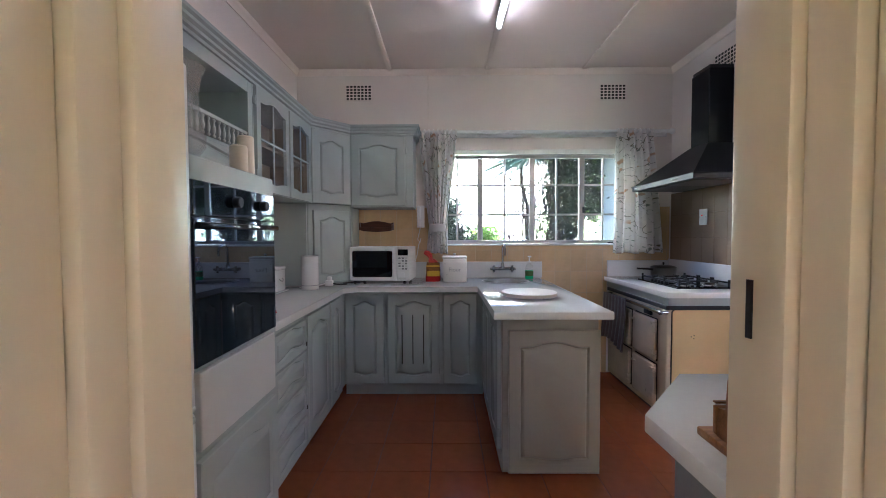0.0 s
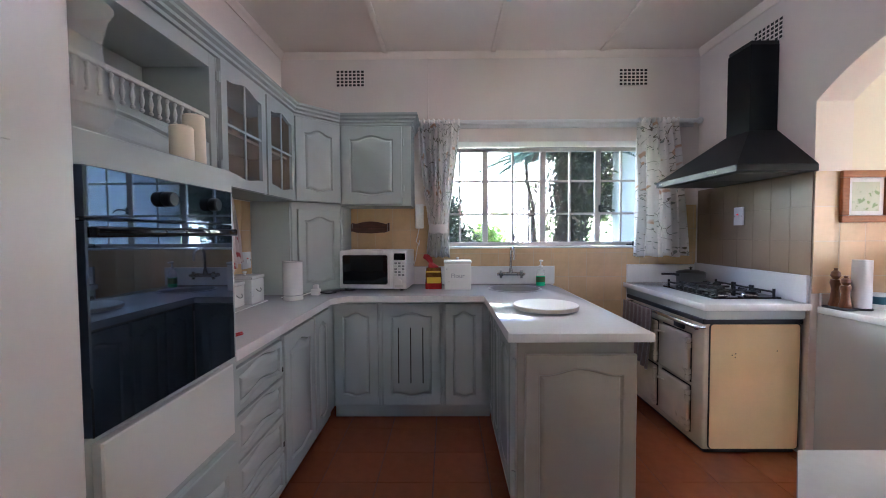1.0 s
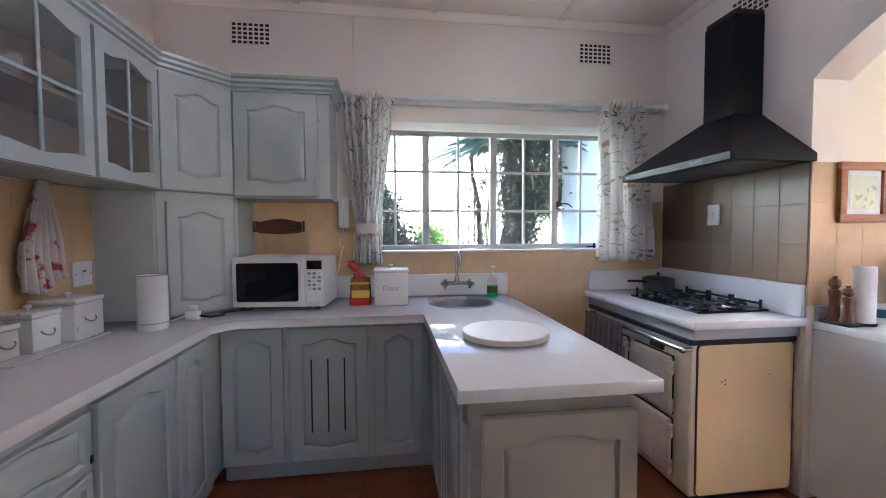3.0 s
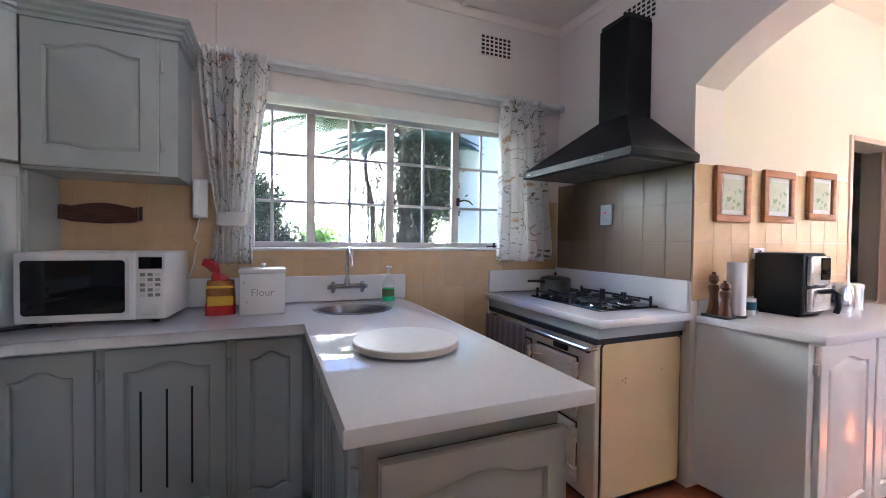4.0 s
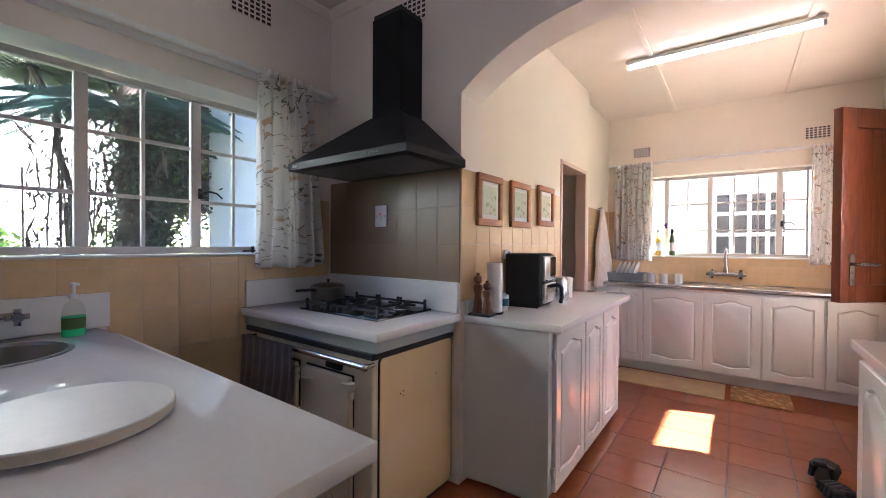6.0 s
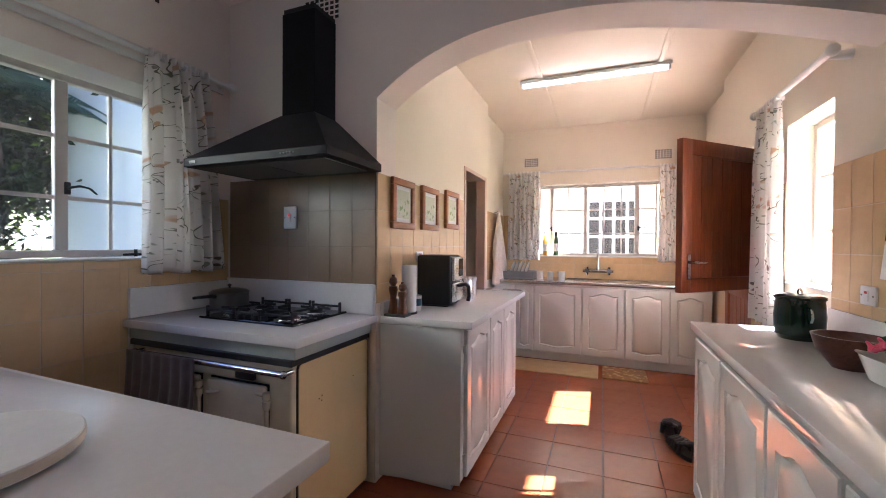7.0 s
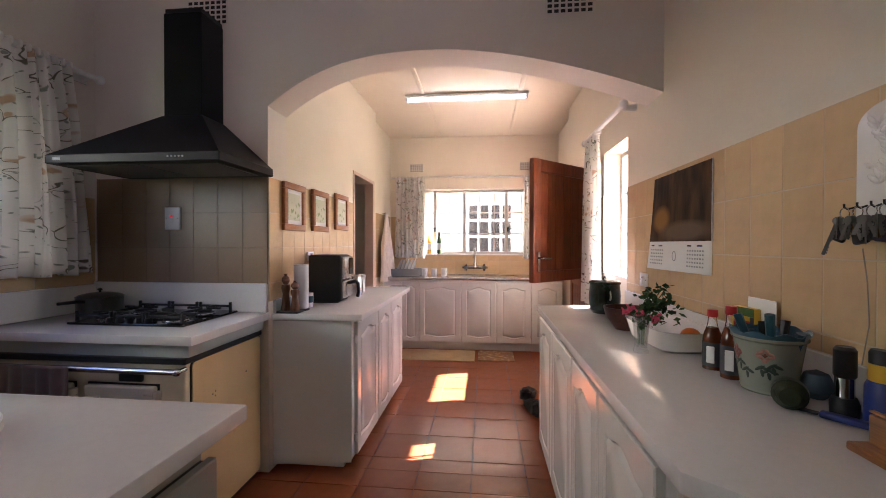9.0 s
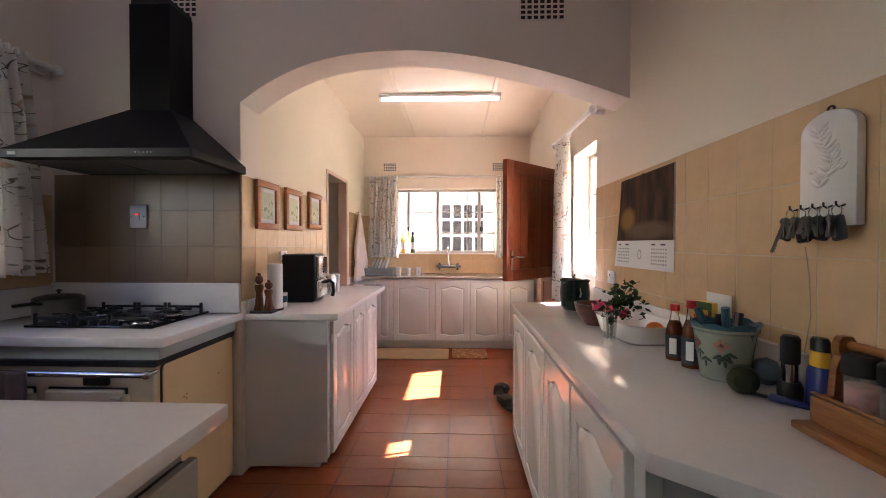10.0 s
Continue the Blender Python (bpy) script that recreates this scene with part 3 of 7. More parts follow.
def door_leaf(w, h, t=0.023, stile=0.06, up=0.03, down=0.018, field=True):
    """A door slab with a routed, raised and arched panel. Local x across, front at y = -t, z up."""
    bm = bm_()
    e = 0.004
    loops = [(panel_ring(0, w, 0, h, 0, 0), 0.0), (panel_ring(0, w, 0, h, 0, 0), -t + e), (panel_ring(e, w - e, e, h - e, 0, 0), -t)]
    s = min(stile, w * 0.2)
    st = s + up if h > 0.25 else s
    if field:
        for d, y in ((0.0, -t), (0.006, -t + 0.011), (0.010, -t + 0.012), (0.017, -t + 0.004), (0.026, -t - 0.001)):
            loops.append((panel_ring(s + d, w - s - d, (s + down if h > 0.25 else s) + d, h - st - d, up * (1 - d * 4), down * (1 - d * 4)), y))
    rings = [[bm.verts.new((x, y, z)) for x, z in pts] for pts, y in loops]
    n = len(rings[0])
    for p, q in zip(rings, rings[1:]):
        for i in range(n):
            j = (i + 1) % n
            bm.faces.new((p[i], p[j], q[j], q[i]))
    bm.faces.new(rings[-1])
    bm.faces.new(rings[0][::-1])
    return bm


def hinge(parent, x, z, mat=None):
    b = bm_()
    box(b, x - 0.007, -0.012, z - 0.022, x + 0.007, 0.0, z + 0.022, 0.002)
    cyl(b, (x, -0.014, z - 0.026), (x, -0.014, z + 0.026), 0.006, seg=10)
    part("hinge", b, mat or M_BLUE, parent)


def base_unit(name, at, turn, w, depth, h, doors, mat, label, plinth=0.10, hinges=True, knob=False, group="kitchen base units", slots=()):
    """A base cabinet. Local x along the front, y to the back, front of the carcass at y = 0. doors: x0, x1, z0, z1, style."""
    e = thing(name, at, label, "cabinet", group, turn)
    b = bm_()
    box(b, 0, 0, plinth, w, depth, h, 0.002)
    part("carcass", b, mat, e)
    part("plinth", box(bm_(), 0.0, 0.05, 0.0, w, depth - 0.02, plinth - 0.0005), mat, e)
    for k, (x0, x1, z0, z1, style) in enumerate(doors):
        if style == "drawer":
            d = part("drawer_front", door_leaf(x1 - x0, z1 - z0, 0.023, 0.028, 0.022, -0.022), mat, e, m=pose(x0, -0.001, z0))
        else:
            d = part("door", door_leaf(x1 - x0, z1 - z0), mat, e, m=pose(x0, -0.001, z0))
            for xs in slots if k == slots_door else ():
                b = box(bm_(), xs * (x1 - x0) - 0.004, -0.0252, 0.16, xs * (x1 - x0) + 0.004, -0.006, z1 - z0 - 0.17)
                part("vent_slot", b, M_DARK, d, "dark vent slot")
            if hinges:
                xh = x1 - x0 + 0.008 if style == "right" else -0.008
                hinge(d, xh, 0.10, mat)
                hinge(d, xh, z1 - z0 - 0.10, mat)
    return e


slots_door = 0
HB = 0.868
BD = YN - 3.755 - 0.005
# run under the window, fronts at y 3.755
base_unit("base_cabinet", (-0.49, 3.755, 0), 0, 0.345, BD, HB, [(0.015, 0.325, 0.115, 0.845, "right")], M_BLUE, "pale grey-blue base cabinet with an arched panel door")
base_unit("base_cabinet", (-0.145, 3.755, 0), 0, 0.44, BD, HB, [(0.012, 0.425, 0.115, 0.845, "right")], M_BLUE, "pale grey-blue base cabinet with three slots in its door", slots=(0.28, 0.49, 0.70))
base_unit("base_cabinet", (0.295, 3.755, 0), 0, 0.345, BD, HB, [(0.02, 0.29, 0.115, 0.845, "none")], M_BLUE, "narrow pale grey-blue base cabinet beside the island", hinges=False)
# left run, fronts at x -0.485, facing +x
LD = -0.485 - XW - 0.005
base_unit("drawer_unit", (-0.485, 2.364, 0), 90, 0.456, LD, HB, [(0.006, 0.436, 0.115 + 0.183 * k, 0.115 + 0.183 * k + 0.172, "drawer") for k in range(4)], M_BLUE, "pale grey-blue unit of four drawers with wavy mouldings", hinges=False)
base_unit("base_cabinet", (-0.485, 2.82, 0), 90, 0.46, LD, HB, [(0.012, 0.445, 0.115, 0.845, "right")], M_BLUE, "pale grey-blue base cabinet with an arched panel door")
base_unit("base_cabinet", (-0.485, 3.28, 0), 90, 0.475, LD, HB, [(0.012, 0.29, 0.115, 0.845, "left")], M_BLUE, "narrow pale grey-blue corner cabinet", hinges=False)
# island, door on the end facing the doorway
isl = base_unit("island_cabinet", (0.645, 2.70, 0), 0, 0.525, 1.05, HB, [(0.03, 0.522, 0.02, 0.803, "left")], M_ISLAND, "pale grey island end cabinet with a tall arched panel", plinth=0.004, hinges=False)
# solid black filler stands in for the shade behind the proud door
part("gap_shade", box(bm_(), 0.034, -0.0185, 0.03, 0.518, -0.0005, 0.795), M_DARK, isl, "black filler that paints the shade behind the door")
for c in isl.children:
    if c.name.startswith("door"):
        c.location.y = -0.0195
for x0, x1, y0, y1 in ((0.6245, 0.6445, 2.745, 3.14), (0.6245, 0.6445, 3.16, 3.42), (0.6245, 0.6445, 3.44, 3.70)):
    e = thing("island_door", (0.6445, y1, 0.11), "pale grey-blue arched panel door on the side of the island", "cabinet door", "island side doors", -90)
    part("door", door_leaf(y1 - y0, 0.735), M_BLUE, e)
    for z in (0.1, 0.63):
        hinge(e, y1 - y0 + 0.009, z)
for k in range(2):
    c = thing("drawer_catch", (-0.462, 2.795, 0.33 + 0.366 * k), "small black magnetic catch between the drawers", "catch", "drawer catches")
    part("catch", box(bm_(), -0.004, -0.006, -0.012, 0.004, 0.006, 0.012, 0.002), M_DARK, c)


def top(name, outline, z0, z1, mat, label, bev=0.005, hole=None):
    """A slab; hole: centre and radius of a round cut-out, reached from the back edge."""
    if hole is None:
        return solo(name, prism(bm_(), outline, z0, z1, bev), mat, (0, 0, 0), label, "worktop")
    bm = prism(bm_(), outline, z0, z1)
    cx, cy, r = hole

    def plain(e):
        return all(abs(v.co.x - cx) < r + 0.01 and v.co.y > cy - r - 0.01 for v in e.verts)
    bmesh.ops.bevel(bm, geom=[e for e in bm.edges if not plain(e)], offset=bev, segments=2, affect="EDGES", profile=0.5)
    return solo(name, bm, mat, (0, 0, 0), label, "worktop")


ZT = 0.91
top("worktop", [(XW + 0.001, 2.366), (-0.452, 2.366), (-0.452, 3.57), (-0.36, 3.672), (0.590, 3.672), (0.590, 2.616), (1.222, 2.616), (1.222, 4.11), (1.20, 4.334), (0.8551, 4.334)]
    + [(0.855 + 0.19 * math.sin(a) + 1e-5, 4.015 + 0.19 * math.cos(a)) for a in [2 * math.pi * i / 40 for i in range(41)]] + [(0.8549, 4.334), (XW + 0.001, 4.334)], 0.869, ZT, M_QUARTZ,
    "white quartz worktop running round into the island", hole=(0.855, 4.015, 0.19))
b = box(bm_(), -0.40, 4.313, ZT + 0.0005, 1.245, 4.3345, 1.062, 0.003)
solo("upstand", b, M_QUARTZ, (0, 0, 0), "white quartz upstand behind the sink", "upstand")
b = box(bm_(), XW + 0.0005, 2.368, ZT + 0.0005, XW + 0.02, 3.60, 1.0, 0.003)
solo("upstand", b, M_QUARTZ, (0, 0, 0), "white quartz upstand behind the canisters", "upstand")


# ---- wall cabinets ----
def glazed_leaf(w, h, t=0.02, stile=0.05, up=0.03, down=0.018):
    bm = bm_()
    out = [(panel_ring(0, w, 0, h, 0, 0), y) for y in (0.0, -t)]
    inn = [(panel_ring(stile, w - stile, stile + down, h - stile - up, up, down), y) for y in (-t, 0.0)]
    rings = [[bm.verts.new((x, y, z)) for x, z in pts] for pts, y in out + inn]
    n = len(rings[0])
    for p, q in zip(rings, rings[1:] + rings[:1]):
        for i in range(n):
            j = (i + 1) % n
            bm.faces.new((p[i], p[j], q[j], q[i]))
    return bm


UX = -0.742
e = thing("wall_cabinet", (UX, 2.79, 1.575), "pale grey-blue wall cabinet with two glazed doors", "wall cabinet", turn=90)
b = bm_()
UD = UX - XW - 0.004
part("bottom", box(bm_(), 0, 0.0, 0, 0.92, UD, 0.018), M_BLUE, e)
part("top", box(bm_(), 0, 0.0, 0.572, 0.92, UD, 0.59), M_BLUE, e)
part("side", box(bm_(), 0, 0.0, 0.0185, 0.018, UD, 0.5715), M_BLUE, e)
part("side", box(bm_(), 0.902, 0.0, 0.0185, 0.92, UD, 0.5715), M_BLUE, e)
M_INSIDE = wood("plain varnished board", (0.17, 0.115, 0.06), (0.25, 0.175, 0.10), 0.5, (1, 1, 8))
part("back", box(bm_(), 0.0185, UD - 0.012, 0.0185, 0.9015, UD, 0.5715), M_INSIDE, e, "brown board back")
for x0, x1 in ((0.0185, 0.021), (0.899, 0.9015)):
    part("lining", box(bm_(), x0, 0.004, 0.0185, x1, UD - 0.0125, 0.5715), M_INSIDE, e, "brown board lining")
part("shelf", box(bm_(), 0.0215, 0.03, 0.28, 0.8985, UD - 0.013, 0.296), M_INSIDE, e)
for x0, x1 in ((0.005, 0.467), (0.49, 0.912)):
    d = part("door", glazed_leaf(x1 - x0, 0.585), M_BLUE, e, "glazed door with arched lights", m=pose(x0, -0.001, 0.002))
    w = x1 - x0
    p = part("pane", box(bm_(), 0.03, -0.008, 0.05, w - 0.03, -0.005, 0.55), M_PANE, d)
    p.visible_shadow = False
    part("glazing_bar", box(bm_(), w / 2 - 0.007, -0.017, 0.052, w / 2 + 0.007, -0.0085, 0.545, 0.002), M_BLUE, d)
    part("glazing_bar", box(bm_(), 0.05, -0.0165, 0.29, w - 0.05, -0.009, 0.304, 0.002), M_BLUE, d)
    if x0 < 0.1:
        hinge(d, -0.004, 0.09)
        hinge(d, -0.004, 0.5)
# glasses inside
for k, (x, y, z) in enumerate(((0.1, 0.12, 0.297), (0.2, 0.2, 0.297), (0.31, 0.13, 0.297), (0.4, 0.2, 0.297), (0.56, 0.14, 0.297), (0.66, 0.2, 0.297), (0.76, 0.13, 0.297), (0.15, 0.16, 0.019), (0.34, 0.17, 0.019), (0.6, 0.15, 0.019), (0.78, 0.18, 0.019))):
    b = lathe(bm_(), [(0, 0), (0.028, 0), (0.03, 0.003), (0.036, 0.10), (0.034, 0.10), (0.028, 0.008), (0, 0.006)], 16)
    solo("tumbler", b, M_THIN_GLASS, (UX - y, 2.79 + x, 1.575 + z), "clear drinking glass inside the glazed cabinet", "glass", "glasses in the cabinet")

# diagonal corner cabinet
ca, cb = Vector((UX, 3.715)), Vector((-0.488, 4.0))
run = (cb - ca).length
ang = math.degrees(math.atan2(cb.y - ca.y, cb.x - ca.x))
b = prism(bm_(), [(XW + 0.004, 3.712), (UX, 3.712), (-0.488, 4.0), (-0.488, YN - 0.004), (XW + 0.004, YN - 0.004)], 1.575, 2.165)
e = thing("corner_wall_cabinet", (0, 0, 0), "pale grey-blue diagonal corner wall cabinet", "wall cabinet")
part("carcass", b, M_BLUE, e)
part("door", door_leaf(run - 0.02, 0.585, stile=0.07), M_BLUE, e, m=pose(ca.x, ca.y, 1.577, 0, 0, ang) @ pose(0.01, -0.002, 0))
e = thing("wall_cabinet", (-0.486, 4.0, 1.555), "pale grey-blue wall cabinet with an arched panel door", "wall cabinet")
part("carcass", box(bm_(), 0, 0, 0, 0.545, YN - 4.0 - 0.004, 0.62, 0.002), M_BLUE, e)
d = part("door", door_leaf(0.465, 0.59, stile=0.068), M_BLUE, e, m=pose(0.012, -0.001, 0.012))
hinge(d, 0.475, 0.12)
hinge(d, 0.475, 0.47)


# cornice over the wall cabinets
def moulding(path, z, mat, name, label):
    """A stepped crown along a path in plan; the profile leans out to the right of the way."""
    prof = [(0.0, 0.0), (0.012, 0.0), (0.012, 0.016), (0.026, 0.022), (0.026, 0.036), (0.040, 0.046), (0.040, 0.060), (0.052, 0.070), (0.052, 0.085), (0.0, 0.085)]
    bm, rings, n = bm_(), [], len(path)
    pts = [Vector(p) for p in path]
    for i, p in enumerate(pts):
        d0 = (pts[i] - pts[i - 1]).normalized() if i else (pts[1] - pts[0]).normalized()
        d1 = (pts[i + 1] - pts[i]).normalized() if i < n - 1 else d0
        n0, n1 = Vector((d0.y, -d0.x)), Vector((d1.y, -d1.x))
        m = (n0 + n1).normalized()
        k = 1 / max(m.dot(n0), 0.3)
        rings.append([bm.verts.new((p.x + m.x * k * d, p.y + m.y * k * d, z + h)) for d, h in prof])
    q = len(prof)
    for r0, r1 in zip(rings, rings[1:]):
        for i in range(q):
            bm.faces.new((r0[i], r0[(i + 1) % q], r1[(i + 1) % q], r1[i]))
    bm.faces.new(rings[0][::-1])
    bm.faces.new(rings[-1])
    solo(name, bm, mat, (0, 0, 0), label, "cornice", smooth=20)


moulding([(UX - 0.001, 1.72), (UX - 0.001, 3.715), (-0.488, 3.999), (0.06, 3.999), (0.06, YN - 0.003)], 2.166, M_BLUE, "cabinet_cornice", "pale grey-blue stepped cornice along the wall cabinets")
b = prism(bm_(), [(XW + 0.004, 1.73), (UX - 0.02, 1.73), (UX - 0.02, 3.73), (-0.50, 4.02), (0.04, 4.02), (0.04, YN - 0.004), (XW + 0.004, YN - 0.004)], 2.1905, 2.235)
solo("cabinet_top_board", b, M_BLUE, (0, 0, 0), "pale grey-blue board closing the cabinet tops", "cabinet top")

# tall oven housing and open shelf above it
OY0, OY1, OX = 1.735, 2.362, -0.452
e = thing("oven_housing", (0, 0, 0), "tall pale grey-blue housing for the built-in oven", "cabinet")
part("carcass", box(bm_(), XW + 0.004, OY0, 0.0, OX, OY1, 0.90, 0.002), M_BLUE, e)
part("deck", box(bm_(), XW + 0.004, OY0, 1.492, OX, OY1, 1.572, 0.003), M_BLUE, e)
part("side", box(bm_(), XW + 0.004, OY0, 0.901, OX, OY0 + 0.011, 1.491), M_BLUE, e)
part("side", box(bm_(), XW + 0.004, OY1 - 0.062, 0.901, OX, OY1, 1.491), M_BLUE, e)
part("back", box(bm_(), XW + 0.004, OY0 + 0.031, 0.901, XW + 0.03, OY1 - 0.063, 1.491), M_BLUE, e)
part("flap", door_leaf(0.545, 0.25, field=False), M_PALE, e, "plain pale drop flap under the oven", m=pose(OX + 0.001, OY0 + 0.02, 0.635, 0, 0, 90))
part("door", door_leaf(0.56, 0.50), M_BLUE, e, m=pose(OX + 0.001, OY0 + 0.015, 0.10, 0, 0, 90))
# oven
e = thing("oven", (OX, OY0 + 0.012, 0.905), "black glass built-in wall oven", "oven", turn=90)
part("body", box(bm_(), 0.0, 0.0, 0, 0.545, 0.5, 0.582), M_DARK, e)
part("control_panel", box(bm_(), -0.018, -0.03, 0.474, 0.553, -0.001, 0.585, 0.003), M_OVEN, e, "black glass control panel")
d = part("door", box(bm_(), -0.018, -0.03, 0.004, 0.553, -0.001, 0.470, 0.003), M_OVEN, e, "black glass oven door")
b = bm_()
box(b, -0.016, -0.052, 0.432, 0.551, -0.0305, 0.456, 0.006, 3)
part("handle", b, M_BLACK, d)
for x in (0.22, 0.43):
    b = lathe(bm_(), [(0, 0), (0.019, 0), (0.021, 0.004), (0.020, 0.022), (0.017, 0.026), (0, 0.026)], 20)
    part("knob", b, M_DARK, e, m=pose(x, -0.030, 0.532, 90))
# open shelf
e = thing("open_shelf", (0, 0, 0), "pale grey-blue open shelf with a spindle gallery", "shelf")
SY0, SY1 = 1.72, 2.788
part("side", box(bm_(), XW + 0.004, SY0, 1.5735, UX, SY0 + 0.018, 2.164), M_BLUE, e)
part("side", box(bm_(), XW + 0.004, SY1 - 0.05, 1.5735, UX, SY1 - 0.001, 2.164, 0.002), M_BLUE, e)
part("top", box(bm_(), XW + 0.004, SY0 + 0.019, 2.10, UX, SY1 - 0.051, 2.164), M_BLUE, e)
part("shelf", box(bm_(), XW + 0.004, SY0 + 0.019, 1.76, UX - 0.02, SY1 - 0.051, 1.778), M_BLUE, e)
part("back", box(bm_(), XW + 0.004, SY0 + 0.019, 1.5745, XW + 0.014, SY1 - 0.051, 2.099), M_BLUE, e)
part("bottom", box(bm_(), XW + 0.015, 2.364, 1.5745, UX - 0.02, SY1 - 0.051, 1.592), M_BLUE, e)
part("drawer_front", door_leaf(SY1 - SY0 - 0.09, 0.178, 0.018, 0.04, 0.03, 0.0), M_BLUE, e, m=pose(UX - 0.018, SY0 + 0.03, 1.580, 0, 0, 90))
part("rail", box(bm_(), UX - 0.024, SY0 + 0.02, 1.868, UX - 0.004, SY1 - 0.052, 1.886, 0.003), M_PALE, e, "thin gallery rail")
sp = finish("spindle", lathe(bm_(), [(0.004, 0), (0.008, 0.004), (0.008, 0.010), (0.004, 0.016), (0.007, 0.030), (0.009, 0.042), (0.006, 0.058), (0.004, 0.072), (0.008, 0.080), (0.008, 0.086), (0.004, 0.0895)], 10), M_PALE)
for k in range(22):
    o = new("spindle", sp)
    o.parent, o.location = e, (UX - 0.014, SY0 + 0.055 + k * (SY1 - SY0 - 0.15) / 21, 1.7785)

# appliance cupboard in the corner, under the corner cabinet
e = thing("corner_cupboard", (0, 0, 0), "pale grey-blue corner cupboard standing on the worktop", "cupboard")
b = bm_()
box(b, XW + 0.005, 3.735, ZT + 0.001, -0.78, 3.753, 1.573)
part("side", b, M_BLUE, e)
box_b = prism(bm_(), [(-0.795, 3.754), (-0.77, 3.754), (-0.50, 4.03), (-0.50, 4.055)], ZT + 0.001, 1.573)
part("front_frame", box_b, M_BLUE, e)
fa = math.degrees(math.atan2(0.276, 0.27))
part("door", door_leaf(0.335, 0.60, stile=0.05), M_BLUE, e, m=pose(-0.77, 3.754, ZT + 0.012, 0, 0, fa) @ pose(0.035, -0.003, 0))
part("side", box(bm_(), -0.50, 4.056, ZT + 0.001, -0.485, YN - 0.004, 1.573), M_BLUE, e)
# fridge
e = thing("fridge", (-0.405, 1.135, 0), "tall white two-door fridge freezer", "fridge", turn=90)
FWD = 0.56
part("body", box(bm_(), 0, 0.05, 0.02, FWD, 0.60, 1.815, 0.008, 2), M_WHITE, e)
part("door", box(bm_(), 0, 0.0, 0.80, FWD, 0.049, 1.815, 0.012, 3), M_WHITE, e, "upper fridge door")
part("door", box(bm_(), 0, 0.0, 0.05, FWD, 0.049, 0.79, 0.012, 3), M_WHITE, e, "lower freezer door")
part("handle", box(bm_(), 0.30, -0.012, 0.768, 0.54, 0.0, 0.786, 0.005, 2), M_PALE, e, "recessed grey grip")
part("handle", box(bm_(), 0.30, -0.012, 0.805, 0.54, 0.0, 0.818, 0.004, 2), M_PALE, e, "recessed grey grip")

# ---- stove and hob ----
def rounded_panel(x0, x1, z0, z1, y0, y1, r):
    """An upright sheet with round corners, its front at y0."""
    bm, pts = bm_(), []
    for cx, cz, a0 in ((x1 - r, z1 - r, 0), (x0 + r, z1 - r, 90), (x0 + r, z0 + r, 180), (x1 - r, z0 + r, 270)):
        pts += [(cx + r * math.cos(radians(a0 + 15 * k)), cz + r * math.sin(radians(a0 + 15 * k))) for k in range(7)]
    rings = [[bm.verts.new((x, y, z)) for x, z in pts] for y in (y0, y1)]
    bm.faces.new(rings[0])
    bm.faces.new(rings[1][::-1])
    for i in range(len(pts)):
        j = (i + 1) % len(pts)
        bm.faces.new((rings[0][i], rings[1][i], rings[1][j], rings[0][j]))
    return bm


e = thing("range_stove", (1.87, 3.298, 0), "old cream enamel range stove with a chrome rail", "stove", turn=0)
SW, SD = XE - 1.87 - 0.004, YN - 3.298 - 0.02
b = box(bm_(), 0.0, 0.006, 0.022, SW - 0.004, SD, 0.795, 0.012, 3)
part("body", b, M_STOVE_W, e)
part("side_panel", rounded_panel(0.036, SW - 0.016, 0.034, 0.790, -0.004, 0.0055, 0.022), M_STOVE, e, "cream enamel side panel")
part("edge_trim", rounded_panel(0.030, SW - 0.008, 0.028, 0.797, -0.0005, 0.0058, 0.026), M_DARK, e)
part("base", box(bm_(), 0.02, 0.02, 0.0, SW - 0.02, SD - 0.02, 0.0215), M_DARK, e)
for x, z in ((0.165, 0.605), (0.185, 0.613), (0.183, 0.592), (0.43, 0.63)):
    part("screw_hole", cyl(bm_(), (x, -0.0046, z), (x, -0.002, z), 0.004, seg=8), M_DARK, e)
part("top_plate", box(bm_(), -0.012, -0.006, 0.792, SW, SD, 0.822, 0.004), M_DARK, e, "black top plate edge")


def stove_door(y0, y1, z0, z1, handle=True):
    d = part("door", box(bm_(), -0.030, y0, z0, -0.0005, y1, z1, 0.011, 3), M_STOVE_W, e, "ivory enamel oven door")
    # black sheet a little larger than the door paints its edge shadow
    part("door_gap", box(bm_(), -0.0025, y0 - 0.005, z0 - 0.005, 0.0, y1 + 0.005, z1 + 0.005), M_DARK, e, "black backing that paints shade round the oven door")
    b = bm_()
    for z in (z0 + 0.05, z1 - 0.05):
        for dz in (-0.026, 0.008):
            cyl(b, (-0.034, y0 - 0.022, z + dz), (-0.034, y0 - 0.022, z + dz + 0.026), 0.017, seg=14)
        cyl(b, (-0.030, y0 - 0.018, z + 0.02), (-0.026, y0 + 0.045, z + 0.02), 0.011, 0.007, seg=10)
        bmesh.ops.create_uvsphere(b, u_segments=10, v_segments=6, radius=0.013, matrix=Matrix.Translation((-0.034, y0 - 0.022, z - 0.032)))
    cyl(b, (-0.034, y0 - 0.022, z0 + 0.02), (-0.034, y0 - 0.022, z1 - 0.02), 0.009, seg=10)
    part("hinge", b, M_STOVE_W, d)
    if handle:
        b = bm_()
        tube(b, [(-0.029, y1 - 0.02, z1 - 0.055), (-0.05, y1 - 0.03, z1 - 0.05), (-0.055, y1 - 0.07, z1 - 0.045), (-0.05, y1 - 0.10, z1 - 0.04)], 0.011, 8, 0.5)
